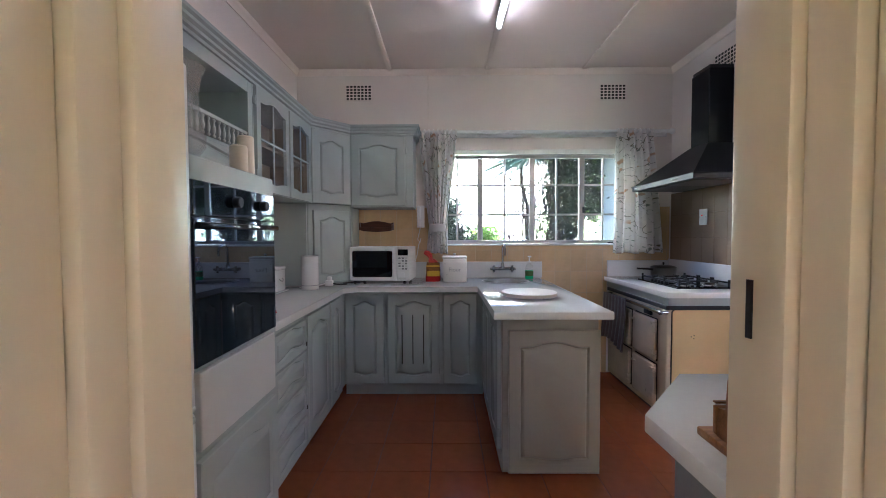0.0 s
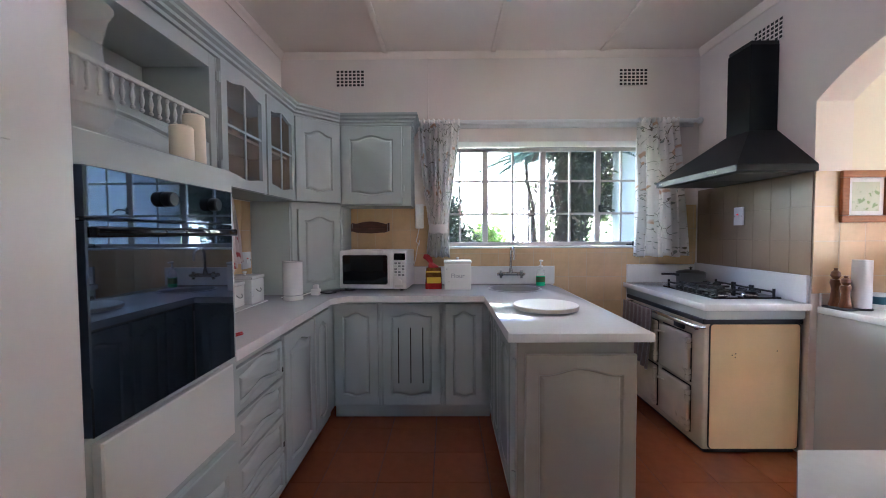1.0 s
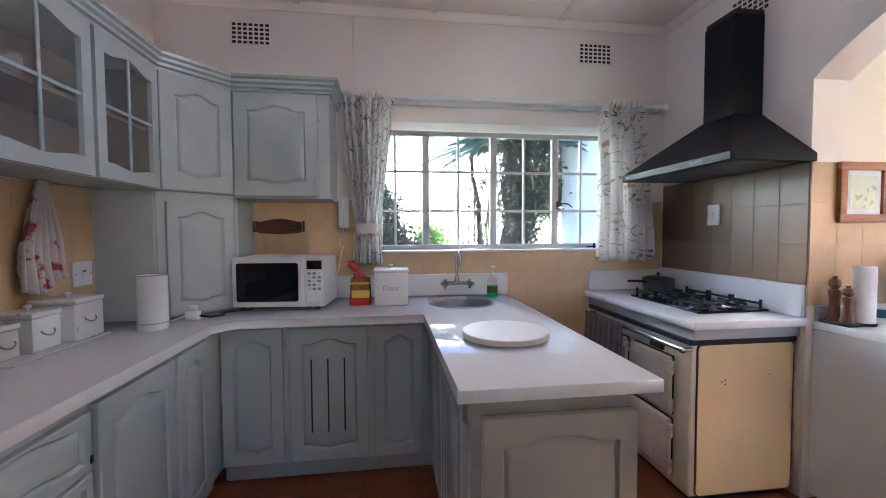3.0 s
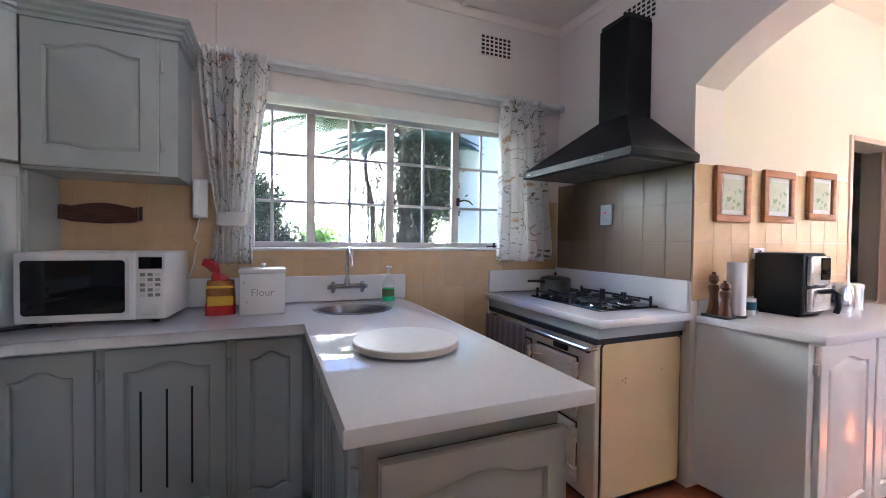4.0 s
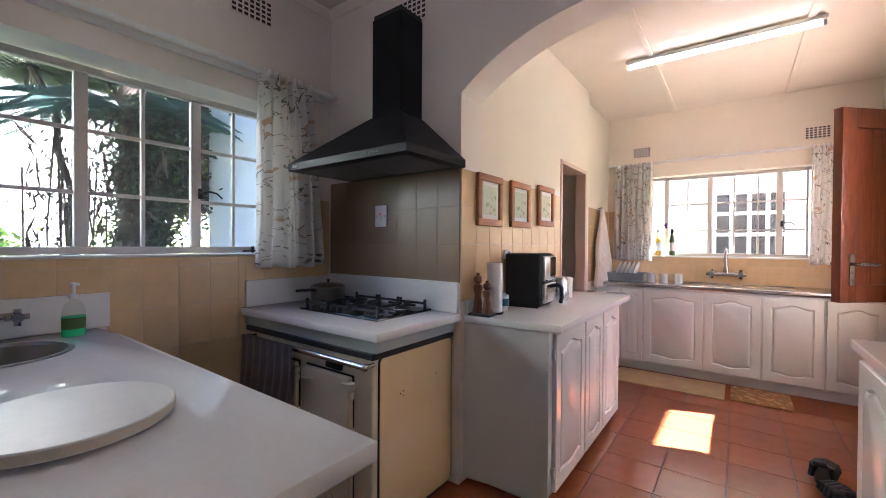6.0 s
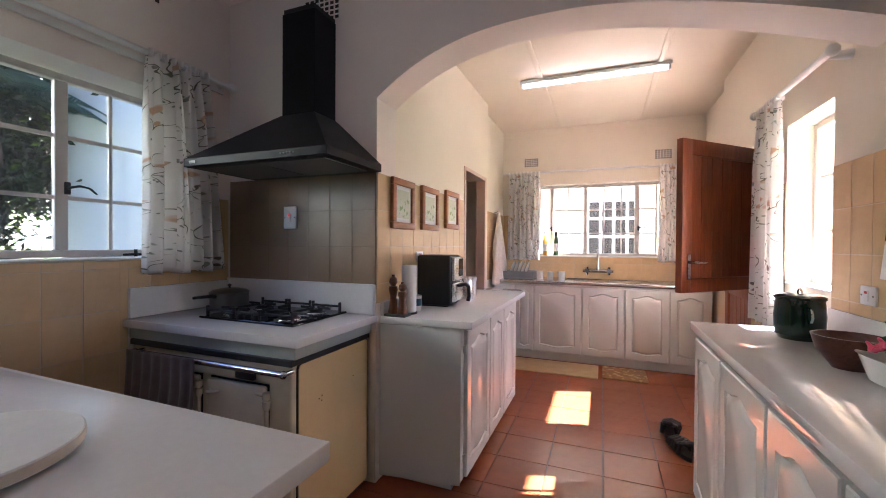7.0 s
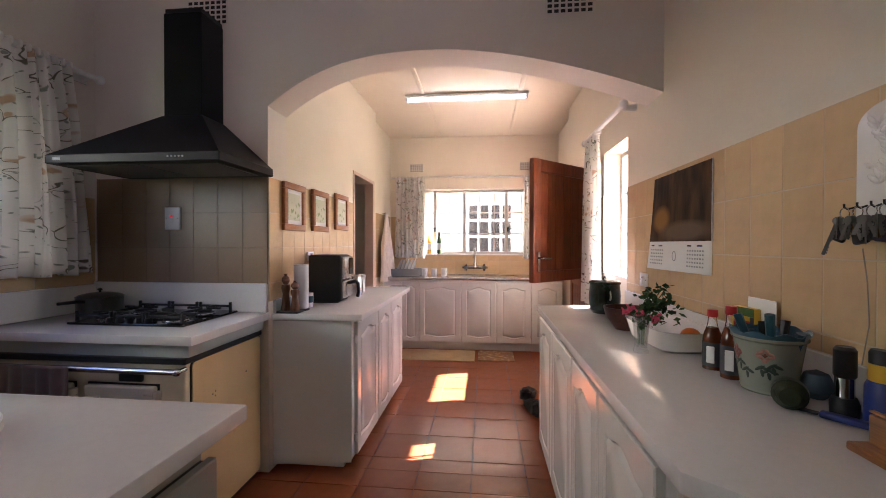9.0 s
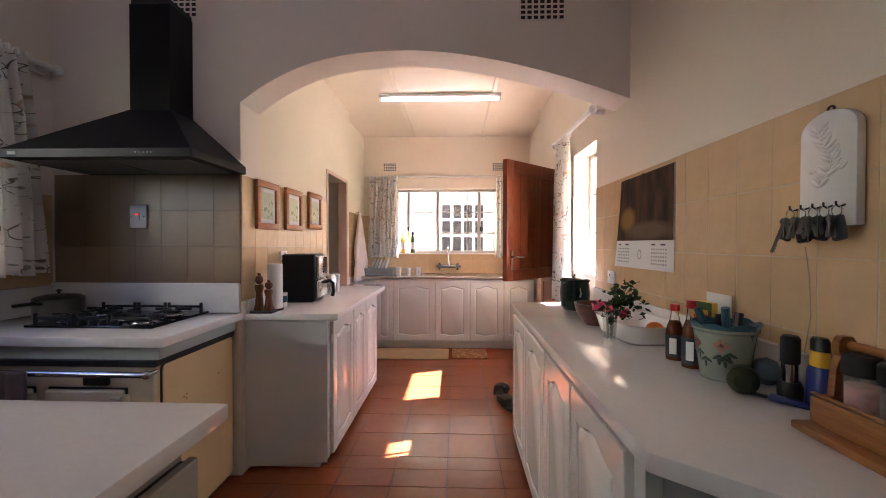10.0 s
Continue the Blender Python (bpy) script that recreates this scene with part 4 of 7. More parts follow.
        part("handle", b, M_STOVE_W, d)
    return d


stove_door(0.125, 0.455, 0.40, 0.70)
stove_door(0.125, 0.455, 0.08, 0.37)
stove_door(0.52, 0.88, 0.40, 0.70)
stove_door(0.52, 0.88, 0.08, 0.37)
b = box(bm_(), -0.02, 0.19, 0.715, -0.0005, 0.30, 0.752, 0.008, 3)
part("damper", b, M_DARK, e, "black sliding damper")
b = bm_()
cyl(b, (-0.045, 0.0, 0.772), (-0.045, 0.93, 0.772), 0.013)
part("rail", b, M_CHROME, e, "chrome towel rail")
for y in (0.006, 0.925):
    b = bm_()
    cyl(b, (-0.045, y, 0.772), (0.006, y, 0.772), 0.010)
    bmesh.ops.create_uvsphere(b, u_segments=12, v_segments=8, radius=0.017, matrix=Matrix.Translation((-0.045, y, 0.772)))
    part("rail_end", b, M_CHROME, e)
b = box(bm_(), 1.868, 3.283, 0.8225, XE - 0.002, YN - 0.002, 0.879)
solo("hob_support", b, M_BLUE, (0, 0, 0), "pale grey fascia board under the hob top", "fascia")
top("hob_worktop", [(1.835, 3.245), (XE - 0.001, 3.245), (XE - 0.001, YN - 0.001), (1.835, YN - 0.001)], 0.8795, 0.92, M_QUARTZ, "white quartz top carrying the gas hob")
b = bm_()
box(b, 1.86, YN - 0.022, 0.9205, XE - 0.023, YN - 0.001, 1.072, 0.003)
box(b, XE - 0.022, 3.26, 0.9205, XE - 0.001, YN - 0.001, 1.085, 0.003)
solo("upstand", b, M_QUARTZ, (0, 0, 0), "white quartz upstand round the hob", "upstand")

# gas hob
e = thing("gas_hob", (2.005, 3.42, 0.9203), "black five-burner gas hob with iron pan supports", "hob")
part("plate", box(bm_(), 0, 0, 0, 0.42, 0.60, 0.012, 0.003), M_BLACK, e)
for x, y, r in ((0.11, 0.12, 0.04), (0.31, 0.12, 0.035), (0.11, 0.48, 0.035), (0.31, 0.48, 0.04), (0.21, 0.30, 0.052)):
    b = lathe(bm_(), [(r + 0.01, 0.0125), (r + 0.008, 0.02), (r, 0.022), (r, 0.03), (r - 0.006, 0.034), (0, 0.034)], 20, (x, y, 0))
    part("burner", b, M_DARK, e)
    b = lathe(bm_(), [(r + 0.018, 0.0125), (r + 0.016, 0.017), (r + 0.011, 0.017), (r + 0.011, 0.0125)], 20, (x, y, 0))
    part("burner_ring", b, M_STEEL, e)
for y0, y1 in ((0.02, 0.21), (0.22, 0.38), (0.39, 0.58)):
    g = part("pan_support", box(bm_(), 0.024, y0, 0.035, 0.036, y1, 0.047, 0.002), M_DARK, e)
    part("bar", box(bm_(), 0.384, y0, 0.035, 0.396, y1, 0.047, 0.002), M_DARK, g)
    ym = (y0 + y1) / 2
    for xc in (0.12, 0.30) if y1 - y0 > 0.17 else (0.21,):
        for q in ((xc - 0.09, ym - 0.005, xc - 0.02, ym + 0.005), (xc + 0.02, ym - 0.005, xc + 0.09, ym + 0.005), (xc - 0.005, y0, xc + 0.005, ym - 0.02), (xc - 0.005, ym + 0.02, xc + 0.005, y1)):
            part("finger", box(bm_(), q[0], q[1], 0.036, q[2], q[3], 0.048), M_DARK, g)
    for x in (0.03, 0.39):
        for y in (y0 + 0.006, y1 - 0.006):
            part("foot", box(bm_(), x - 0.007, y - 0.006, 0.0122, x + 0.007, y + 0.006, 0.062, 0.002), M_DARK, g)
for k in range(5):
    b = lathe(bm_(), [(0.017, 0.0125), (0.016, 0.03), (0.013, 0.034), (0, 0.034)], 16, (0.03, 0.20 + 0.05 * k, 0))
    part("knob", b, M_DARK, e)

M_GREY_DARK = surf("dull aluminium mesh", (0.16, 0.16, 0.16), 0.5, 0.6, var=0.1)
# hood: box canopy with a sloping pyramid and flue
HX, HY0, HY1, HZ = 1.985, 3.222, 4.105, 1.688
e = thing("cooker_hood", (0, 0, 0), "black pyramid cooker hood with a square flue", "cooker hood")
part("canopy_edge", box(bm_(), HX, HY0, HZ, XE - 0.003, HY1, HZ + 0.042, 0.003), M_HOOD, e)
FX, FY0, FY1 = 2.272, 3.52, 3.735
b = bm_()
lo = [b.verts.new(p) for p in ((HX + 0.004, HY0 + 0.004, HZ + 0.0425), (XE - 0.004, HY0 + 0.004, HZ + 0.0425), (XE - 0.004, HY1 - 0.004, HZ + 0.0425), (HX + 0.004, HY1 - 0.004, HZ + 0.0425))]
hi = [b.verts.new(p) for p in ((FX - 0.004, FY0 - 0.004, 1.99), (XE - 0.004, FY0 - 0.004, 1.99), (XE - 0.004, FY1 + 0.004, 1.99), (FX - 0.004, FY1 + 0.004, 1.99))]
for i in range(4):
    j = (i + 1) % 4
    b.faces.new((lo[i], lo[j], hi[j], hi[i]))
b.faces.new(lo[::-1])
b.faces.new(hi)
part("canopy", b, M_HOOD, e)
part("flue", box(bm_(), FX, FY0, 1.9905, XE - 0.004, FY1, 2.535, 0.002), M_HOOD, e)
part("flue_sleeve", box(bm_(), FX + 0.006, FY0 + 0.006, 2.5355, XE - 0.004, FY1 - 0.006, 2.56), M_DARK, e)
b = bm_()
box(b, HX + 0.05, HY0 + 0.05, HZ - 0.004, HX + 0.40, (HY0 + HY1) / 2 - 0.005, HZ - 0.0005)
box(b, HX + 0.05, (HY0 + HY1) / 2 + 0.005, HZ - 0.004, HX + 0.40, HY1 - 0.05, HZ - 0.0005)
part("grease_filter", b, M_GREY_DARK, e, "aluminium grease filters")
part("badge", box(bm_(), HX - 0.0025, HY1 - 0.085, HZ + 0.014, HX - 0.0005, HY1 - 0.045, HZ + 0.028), M_GREY_DARK, e, "small metal badge")
for k in range(5):
    part("button", cyl(bm_(), (HX - 0.003, 3.40 + 0.018 * k, HZ + 0.021), (HX, 3.40 + 0.018 * k, HZ + 0.021), 0.0045, seg=10), M_GREY_DARK, e)

# ---- scullery units ----
def pair_unit(name, at, turn, w, depth, bounds, label, group, plinth=0.08, h=HB - 0.003):
    return base_unit(name, at, turn, w, depth, h, [(x0, x1, plinth + 0.015, h - 0.02, "left") for x0, x1 in bounds], M_PALE, label, plinth, group=group)


e = pair_unit("base_cabinet", (2.555, 2.80, 0), 0, 1.345, YP - 2.80 - 0.004, [(0.045, 0.50), (0.52, 0.885), (0.905, 1.33)], "off-white three-door base cabinet by the arch", "scullery base units", 0.045)
part("end_panel", prism(bm_(), [(-0.0008, 0.002), (-0.0008, 0.45), (-0.063, 0.451), (-0.063, 0.44)], 0.03, 0.863), M_PALE, e, "grey-white side panel")
top("worktop", [(2.525, 2.73), (4.03, 2.73), (4.175, 2.80), (4.175, YP - 0.014), (3.928, YP - 0.014), (3.928, YP - 0.001), (2.49, YP - 0.001)], 0.8655, 0.905, M_QUARTZ, "white quartz worktop by the arch")
b = box(bm_(), 2.50, YP - 0.02, 0.9055, 3.91, YP - 0.0005, 0.985, 0.003)
solo("upstand", b, M_QUARTZ, (0, 0, 0), "white quartz upstand under the pictures", "upstand")
# long counter on the south side
CE = 2.955
pair_unit("base_cabinet", (CE, 1.655, 0), 180, CE - 1.10, 1.655 - YS - 0.004, [(CE - 2.90, CE - 2.46), (CE - 2.44, CE - 1.975), (CE - 1.955, CE - 1.585), (CE - 1.565, CE - 1.15)], "off-white four-door base cabinet under the long counter", "scullery base units", 0.05)
b = prism(bm_(), [(0.85, YS + 0.002), (1.098, YS + 0.002), (1.098, 1.62), (1.05, 1.64), (0.85, 1.40)], 0.0, 0.868)
e = thing("counter_end", (0, 0, 0), "dark grey end panel under the counter corner", "panel")
part("panel", b, surf("grey painted panel", (0.20, 0.21, 0.22), 0.5, var=0.06), e)
part("upright", box(bm_(), -0.006, 0.0005, 0.0, 0.007, 0.014, 0.866, 0.002), M_PALE, e, "pale upright at the corner", m=pose(1.03, 1.616, 0, 0, 0, 230))
part("hinge", cyl(bm_(), (0.022, 0.012, 0.70), (0.022, 0.012, 0.76), 0.006, seg=10), M_STEEL, e, "small metal hinge", m=pose(1.03, 1.616, 0, 0, 0, 230))
top("worktop", [(0.84, YS + 0.001), (2.99, YS + 0.001), (2.99, 1.688), (1.022, 1.688), (0.79, 1.42), (0.80, YS + 0.014)], 0.8685, ZT, M_QUARTZ, "long white quartz counter with a cut corner")
b = box(bm_(), 0.845, YS + 0.0008, ZT + 0.0005, 2.955, YS + 0.02, 1.02, 0.003)
solo("upstand", b, M_QUARTZ, (0, 0, 0), "white quartz upstand along the counter", "upstand")
# sink run under the far window
pair_unit("base_cabinet", (5.225, 3.30, 0), -90, 2.20, XF - 5.225 - 0.004, [(0.03, 0.245), (0.26, 0.455), (0.47, 0.975), (0.99, 1.405), (1.42, 1.82), (1.835, 2.19)], "off-white run of cupboards under the scullery sink", "scullery base units", 0.09, 0.865)
top("worktop", [(5.195, 1.09), (XF - 0.001, 1.09), (XF - 0.001, 3.33), (5.195, 3.33)], 0.866, 0.90, M_STEEL, "long stainless steel sink top")


# ---- ceiling lights ----
def tube_light(at, turn, length, label, lit):
    e = thing("ceiling_light", at, label, "ceiling light", "fluorescent ceiling lights", turn)
    part("batten", box(bm_(), -length / 2 - 0.03, -0.025, -0.03, length / 2 + 0.03, 0.025, -0.0005, 0.004), M_WHITE, e)
    part("tube", cyl(bm_(), (-length / 2, 0, -0.05), (length / 2, 0, -0.05), 0.0125, seg=16), lit, e, "lit fluorescent tube")
    for s in (-1, 1):
        part("end_cap", box(bm_(), s * (length / 2 + 0.012) - 0.012, -0.016, -0.068, s * (length / 2 + 0.012) + 0.012, 0.016, -0.0305, 0.004), M_WHITE, e)


tube_light((0.722, 2.83, ZC - 0.012), 90, 1.20, "lit fluorescent tube light on the kitchen ceiling", M_TUBE)
tube_light((4.21, 2.215, ZC2 - 0.012), 90, 1.14, "lit fluorescent tube light on the scullery ceiling", M_TUBE_NEW)

# ---- outside ----
M_GRASS = surf("lawn", (0.07, 0.11, 0.03), 0.9, var=0.4, scale=1.5, bump=0.2, bscale=30)
b = bm_()
box(b, -60, -60, -0.5, 60, 60, -0.15)
structure("ground", b, M_GRASS, "lawn round the house", "ground")
# glowing sheet far behind: the garden's brightness is painted on as emission
m, n, l, p = nodes_of("glowing garden backdrop")
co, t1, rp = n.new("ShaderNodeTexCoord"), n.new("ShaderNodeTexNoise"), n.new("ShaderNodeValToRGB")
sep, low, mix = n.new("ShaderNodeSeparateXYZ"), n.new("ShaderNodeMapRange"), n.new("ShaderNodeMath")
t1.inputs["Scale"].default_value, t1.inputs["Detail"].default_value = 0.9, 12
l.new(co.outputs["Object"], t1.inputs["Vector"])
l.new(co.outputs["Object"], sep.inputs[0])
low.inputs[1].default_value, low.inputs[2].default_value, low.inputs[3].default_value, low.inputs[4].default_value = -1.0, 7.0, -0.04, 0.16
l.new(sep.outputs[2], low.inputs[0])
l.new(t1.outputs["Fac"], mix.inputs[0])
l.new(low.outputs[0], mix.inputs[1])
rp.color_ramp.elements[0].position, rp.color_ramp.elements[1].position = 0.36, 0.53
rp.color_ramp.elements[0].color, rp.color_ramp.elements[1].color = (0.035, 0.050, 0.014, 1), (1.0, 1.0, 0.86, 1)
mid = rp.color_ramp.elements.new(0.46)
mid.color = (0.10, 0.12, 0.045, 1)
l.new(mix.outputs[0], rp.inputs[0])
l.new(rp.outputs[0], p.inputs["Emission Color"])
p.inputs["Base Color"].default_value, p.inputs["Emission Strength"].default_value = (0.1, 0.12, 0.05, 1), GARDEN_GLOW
M_BACKDROP_GLOW = m
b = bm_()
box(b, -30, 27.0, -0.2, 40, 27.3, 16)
structure("backdrop", b, M_BACKDROP_GLOW, "glowing sheet standing in for the bright distant garden", "backdrop")

# white wall paint with the blue of sky-lit shade mixed in
M_RENDER = surf("white wall with bluish shade in colour", (0.62, 0.66, 0.72), 0.8, var=0.04, scale=1, bump=0.1, bscale=40)
M_CREAM_OUT = surf("cream house wall", (0.80, 0.68, 0.52), 0.8, var=0.04, scale=1, bump=0.1, bscale=40)
e = thing("house_wing", (2.75, 4.61, -0.15), "white painted wing of the house in shade", "house")
part("wall", box(bm_(), 0, 0, 0, 3.2, 2.2, 3.3), M_RENDER, e)
part("roof", prism(bm_(), [(-0.15, 0.0), (3.4, 0.0), (3.4, 2.4), (-0.15, 2.4)], 3.3, 3.42), M_DARK, e)
e = thing("house_wing", (8.2, -3.0, -0.15), "cream painted wing across the yard with a barred window", "house")
part("wall", box(bm_(), 0.03, 0, 0, 4, 12, 3.4), M_CREAM_OUT, e)
wy0, wy1, wz0, wz1 = 4.50, 5.36, 1.30, 2.25
w = part("window", box(bm_(), 0.0, wy0 - 0.04, wz0 - 0.04, 0.029, wy1 + 0.04, wz1 + 0.04), M_WHITE, e, "white framed window with dark panes")
for i in range(4):
    for j in range(3):
        y0 = wy0 + (wy1 - wy0) / 4 * i + 0.025
        z0 = wz0 + (wz1 - wz0) / 3 * j + 0.025
        part("pane", box(bm_(), -0.004, y0, z0, -0.001, y0 + (wy1 - wy0) / 4 - 0.05, z0 + (wz1 - wz0) / 3 - 0.05), M_DARK, w)
part("roof", box(bm_(), -0.5, -0.3, 3.4, 4.4, 12.3, 3.55), M_DARK, e)

# verandah roof on the sunny side, whose edge cuts the sun
e = thing("verandah_roof", (0, 0, 0), "verandah roof along the sunny side of the house", "roof")
part("sheet", box(bm_(), 2.42, -0.52, 2.70, 7.0, YS - W - 0.001, 2.76), M_WHITE, e)
# unseen paving, made pale to throw sunlight up into the scullery
b = bm_()
box(b, 1.0, -2.0, -0.148, 7.5, YS - W - 0.002, -0.10)
structure("pavement", b, surf("pale paving for bounced sun", (0.60, 0.50, 0.40), 0.85, var=0.1, scale=3, bump=0.1), "unseen pale paving that bounces sun in at the back door", "pavement")


def leaves(name, rng, count, size, where, mat, parent, label="", slim=0.45, droop=0.3):
    """Many small leaf blades; where(rng) gives a place."""
    vs, fs = [], []
    for _ in range(count):
        c = Vector(where(rng))
        d = Vector((rng.gauss(0, 1), rng.gauss(0, 1), rng.gauss(-droop, 0.6))).normalized()
        u = d.cross(Vector((rng.gauss(0, 1), rng.gauss(0, 1), rng.gauss(0, 1)))).normalized()
        s = size * rng.uniform(0.6, 1.4)
        k = len(vs)
        vs += [c - d * s, c + u * s * slim, c + d * s, c - u * s * slim]
        fs.append((k, k + 1, k + 2, k + 3))
    me = bpy.data.meshes.new(name)
    me.from_pydata([tuple(v) for v in vs], [], fs)
    me.materials.append(mat)
    ob = new(name, me)
    ob.parent = parent
    return tagged(ob, label)


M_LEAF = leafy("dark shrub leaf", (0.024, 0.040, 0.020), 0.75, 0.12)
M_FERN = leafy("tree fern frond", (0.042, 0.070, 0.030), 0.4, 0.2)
# bluer copy of the frond, with cool shade mixed into its colour
M_FERN_BLUE = leafy("blue-green frond, shade in colour", (0.045, 0.095, 0.080), 0.3, 0.2)
# bright lime copy of the leaf, with sunlight put into its colour
M_LIME = leafy("lime leaf, sunlight in colour", (0.16, 0.26, 0.05), 0.4, 0.5)
M_BARK = surf("dark fibrous bark", (0.05, 0.035, 0.025), 0.9, var=0.4, scale=12, bump=0.3, bscale=50)
rng = random.Random(5)


def clumps(boxes, spread):
    def where(r):
        c = r.choice(boxes)
        return [c[i] + r.gauss(0, spread) * (c[3] if i < 2 else c[4]) for i in range(3)]
    return where


def bush(at, blobs, count, size, mat, label, stem_h=0.8):
    e = thing("bush", at, label, "bush")
    b = bm_()
    for k in range(5):
        a = k * 1.26
        tube(b, [(0.05 * math.cos(a), 0.05 * math.sin(a), 0), (0.2 * math.cos(a), 0.2 * math.sin(a), stem_h * 0.6), (0.45 * math.cos(a), 0.45 * math.sin(a), stem_h * 1.3)], 0.03, 6, 0.3)
    part("stems", b, M_BARK, e)
    leaves("crown", rng, count, size, clumps(blobs, 0.33), mat, e)
    return e


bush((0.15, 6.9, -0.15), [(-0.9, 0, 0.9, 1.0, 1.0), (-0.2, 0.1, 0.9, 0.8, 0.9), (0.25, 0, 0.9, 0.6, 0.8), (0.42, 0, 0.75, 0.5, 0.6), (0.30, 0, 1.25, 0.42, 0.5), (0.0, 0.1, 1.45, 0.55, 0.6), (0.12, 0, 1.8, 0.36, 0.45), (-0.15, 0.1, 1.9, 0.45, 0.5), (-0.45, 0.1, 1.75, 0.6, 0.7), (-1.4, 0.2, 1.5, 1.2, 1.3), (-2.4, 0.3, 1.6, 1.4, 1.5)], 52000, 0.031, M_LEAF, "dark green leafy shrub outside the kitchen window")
bush((1.15, 10.5, -0.15), [(0, 0, 0.7, 1.0, 0.8), (-1.0, 0.3, 0.6, 0.9, 0.6), (0.5, 0.2, 1.0, 0.6, 0.6), (0.1, 0, 1.4, 0.5, 0.5)], 2600, 0.07, M_LIME, "pale green shrub with sunlight in its leaf colour")


def frond(bm, base, way, length, drop, width=0.16):
    """One feathery fern frond: a curved midrib with paired leaflets."""
    side = Vector((-way[1], way[0], 0)).normalized()
    n = 54
    prev = None
    for i in range(n + 1):
        s = i / n
        p = Vector(base) + Vector((way[0], way[1], 0)) * length * s + Vector((0, 0, length * (0.35 * s - drop * s * s)))
        if prev is not None:
            q = 0.006 * (1.2 - s)
            bm.faces.new([bm.verts.new(c) for c in (prev - side * q, prev + side * q, p + side * q, p - side * q)])
        prev = p
        wl = width * length * math.sin(math.pi * (0.12 + 0.86 * s)) ** 0.8
        for sg in (-1, 1):
            tip = p + side * sg * wl + Vector((way[0], way[1], 0)) * 0.06 + Vector((0, 0, -0.62 * wl))
            mid = (p + tip) / 2
            f = Vector((way[0], way[1], 0)) * 0.0105 * length
            bm.faces.new([bm.verts.new(c) for c in (p, mid - f, tip, mid + f)])


def tree_fern(at, h, fronds, mat, label, length=1.7, r=0.13, drop=0.55, lean=0.0):
    e = thing("tree_fern", at, label, "tree fern")
    b = tube(bm_(), [(0.03 * math.sin(3 * i) + lean * (1 - i / 8) ** 0.5, 0.03 * math.cos(2 * i), h * i / 8) for i in range(9)], r, 12, 0.8)
    part("trunk", b, M_BARK, e)
    b = bm_()
    for k in range(fronds):
        a = 6.283 * k / fronds + rng.uniform(-0.2, 0.2)
        frond(b, (0, 0, h), (math.cos(a), math.sin(a)), length * rng.uniform(0.8, 1.15), drop * rng.uniform(0.6, 1.3))
    part("crown", b, mat, e)
    leaves("skirt", rng, 260 if r > 0.06 else 40, 0.13, lambda r2: (r2.gauss(0, r * 1.2), r2.gauss(0, r * 1.2), h * r2.uniform(0.35, 1.0)), M_BARK, e, slim=0.12, droop=2.5)
    return e


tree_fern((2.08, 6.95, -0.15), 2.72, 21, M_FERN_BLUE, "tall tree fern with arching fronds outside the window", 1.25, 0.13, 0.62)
tree_fern((1.46, 7.5, -0.15), 3.12, 19, M_FERN, "tree fern with long drooping fronds over the garden", 1.9, 0.035, 0.60, 0.42)
e = thing("tree", (2.16, 7.1, -0.15), "dark creeper-covered tree trunk in the garden", "tree")
part("trunk", tube(bm_(), [(0.03 * math.sin(2 * i), 0, 0.5 * i) for i in range(9)], 0.15, 14, 0.8), M_BARK, e)
for k in range(6):
    a = 1.05 * k
    part("limb", tube(bm_(), [(0, 0, 2.3 + 0.2 * k), (0.4 * math.cos(a), 0.3 * math.sin(a), 2.7 + 0.2 * k), (0.8 * math.cos(a), 0.6 * math.sin(a), 3.0 + 0.2 * k)], 0.04, 7, 0.3), M_BARK, e)
leaves("crown", rng, 16000, 0.033, clumps([(0.55, 0.2, 2.5, 0.8, 0.7), (0.75, 0.3, 3.1, 0.8, 0.8), (0.35, 0.2, 3.3, 0.9, 0.7), (0.5, 0.1, 2.0, 0.55, 0.5), (0.8, 0.3, 2.1, 0.5, 0.5), (0.3, 0.2, 3.9, 1.2, 0.6)], 0.33), M_LEAF, e)
leaves("creeper", rng, 16000, 0.030, lambda r: (r.gauss(0.05, 0.13), r.gauss(-0.12, 0.13), r.uniform(0.2, 2.75)), M_LEAF, e)
leaves("young_leaves", rng, 1500, 0.032, lambda r: (r.gauss(0.16, 0.22), r.gauss(-0.25, 0.1), r.uniform(1.7, 2.9)), M_FERN, e)
# lime leaves paint sun flecks onto the shaded trunk
leaves("lime_leaves", rng, 260, 0.035, lambda r: (r.gauss(0.45, 0.25), r.gauss(-0.2, 0.1), r.uniform(1.1, 2.8)), M_LIME, e)
e = thing("hanging_creeper", (1.60, 6.9, -0.15), "thin dark hanging stems and dead fronds", "creeper")
b = bm_()
for k in range(16):
    x, y, z = rng.gauss(0.05, 0.16), rng.gauss(0, 0.12), rng.uniform(1.7, 2.5)
    tube(b, [(x, y, z), (x + rng.gauss(0, 0.05), y, z * 0.66), (x + rng.gauss(0, 0.07), y, z * 0.3), (x + rng.gauss(0, 0.09), y, 0.0)], 0.009, 5, 0.6)
part("stems", b, M_BARK, e)
leaves("dead_leaves", rng, 900, 0.034, lambda r: (r.gauss(0.04, 0.15), r.gauss(0, 0.13), r.uniform(0.5, 2.4)), M_BARK, e, slim=0.3, droop=1.4)

# unseen steep roof, added to throw the garden plants into shade
e = thing("garden_shade_roof", (0, 0, 0), "unseen steep roof added to shade the garden", "roof")
for y0, z0, y1, z1 in ((0.55, 3.03, 2.75, 6.2), (4.95, 3.03, 2.75, 6.2)):
    b = bm_()
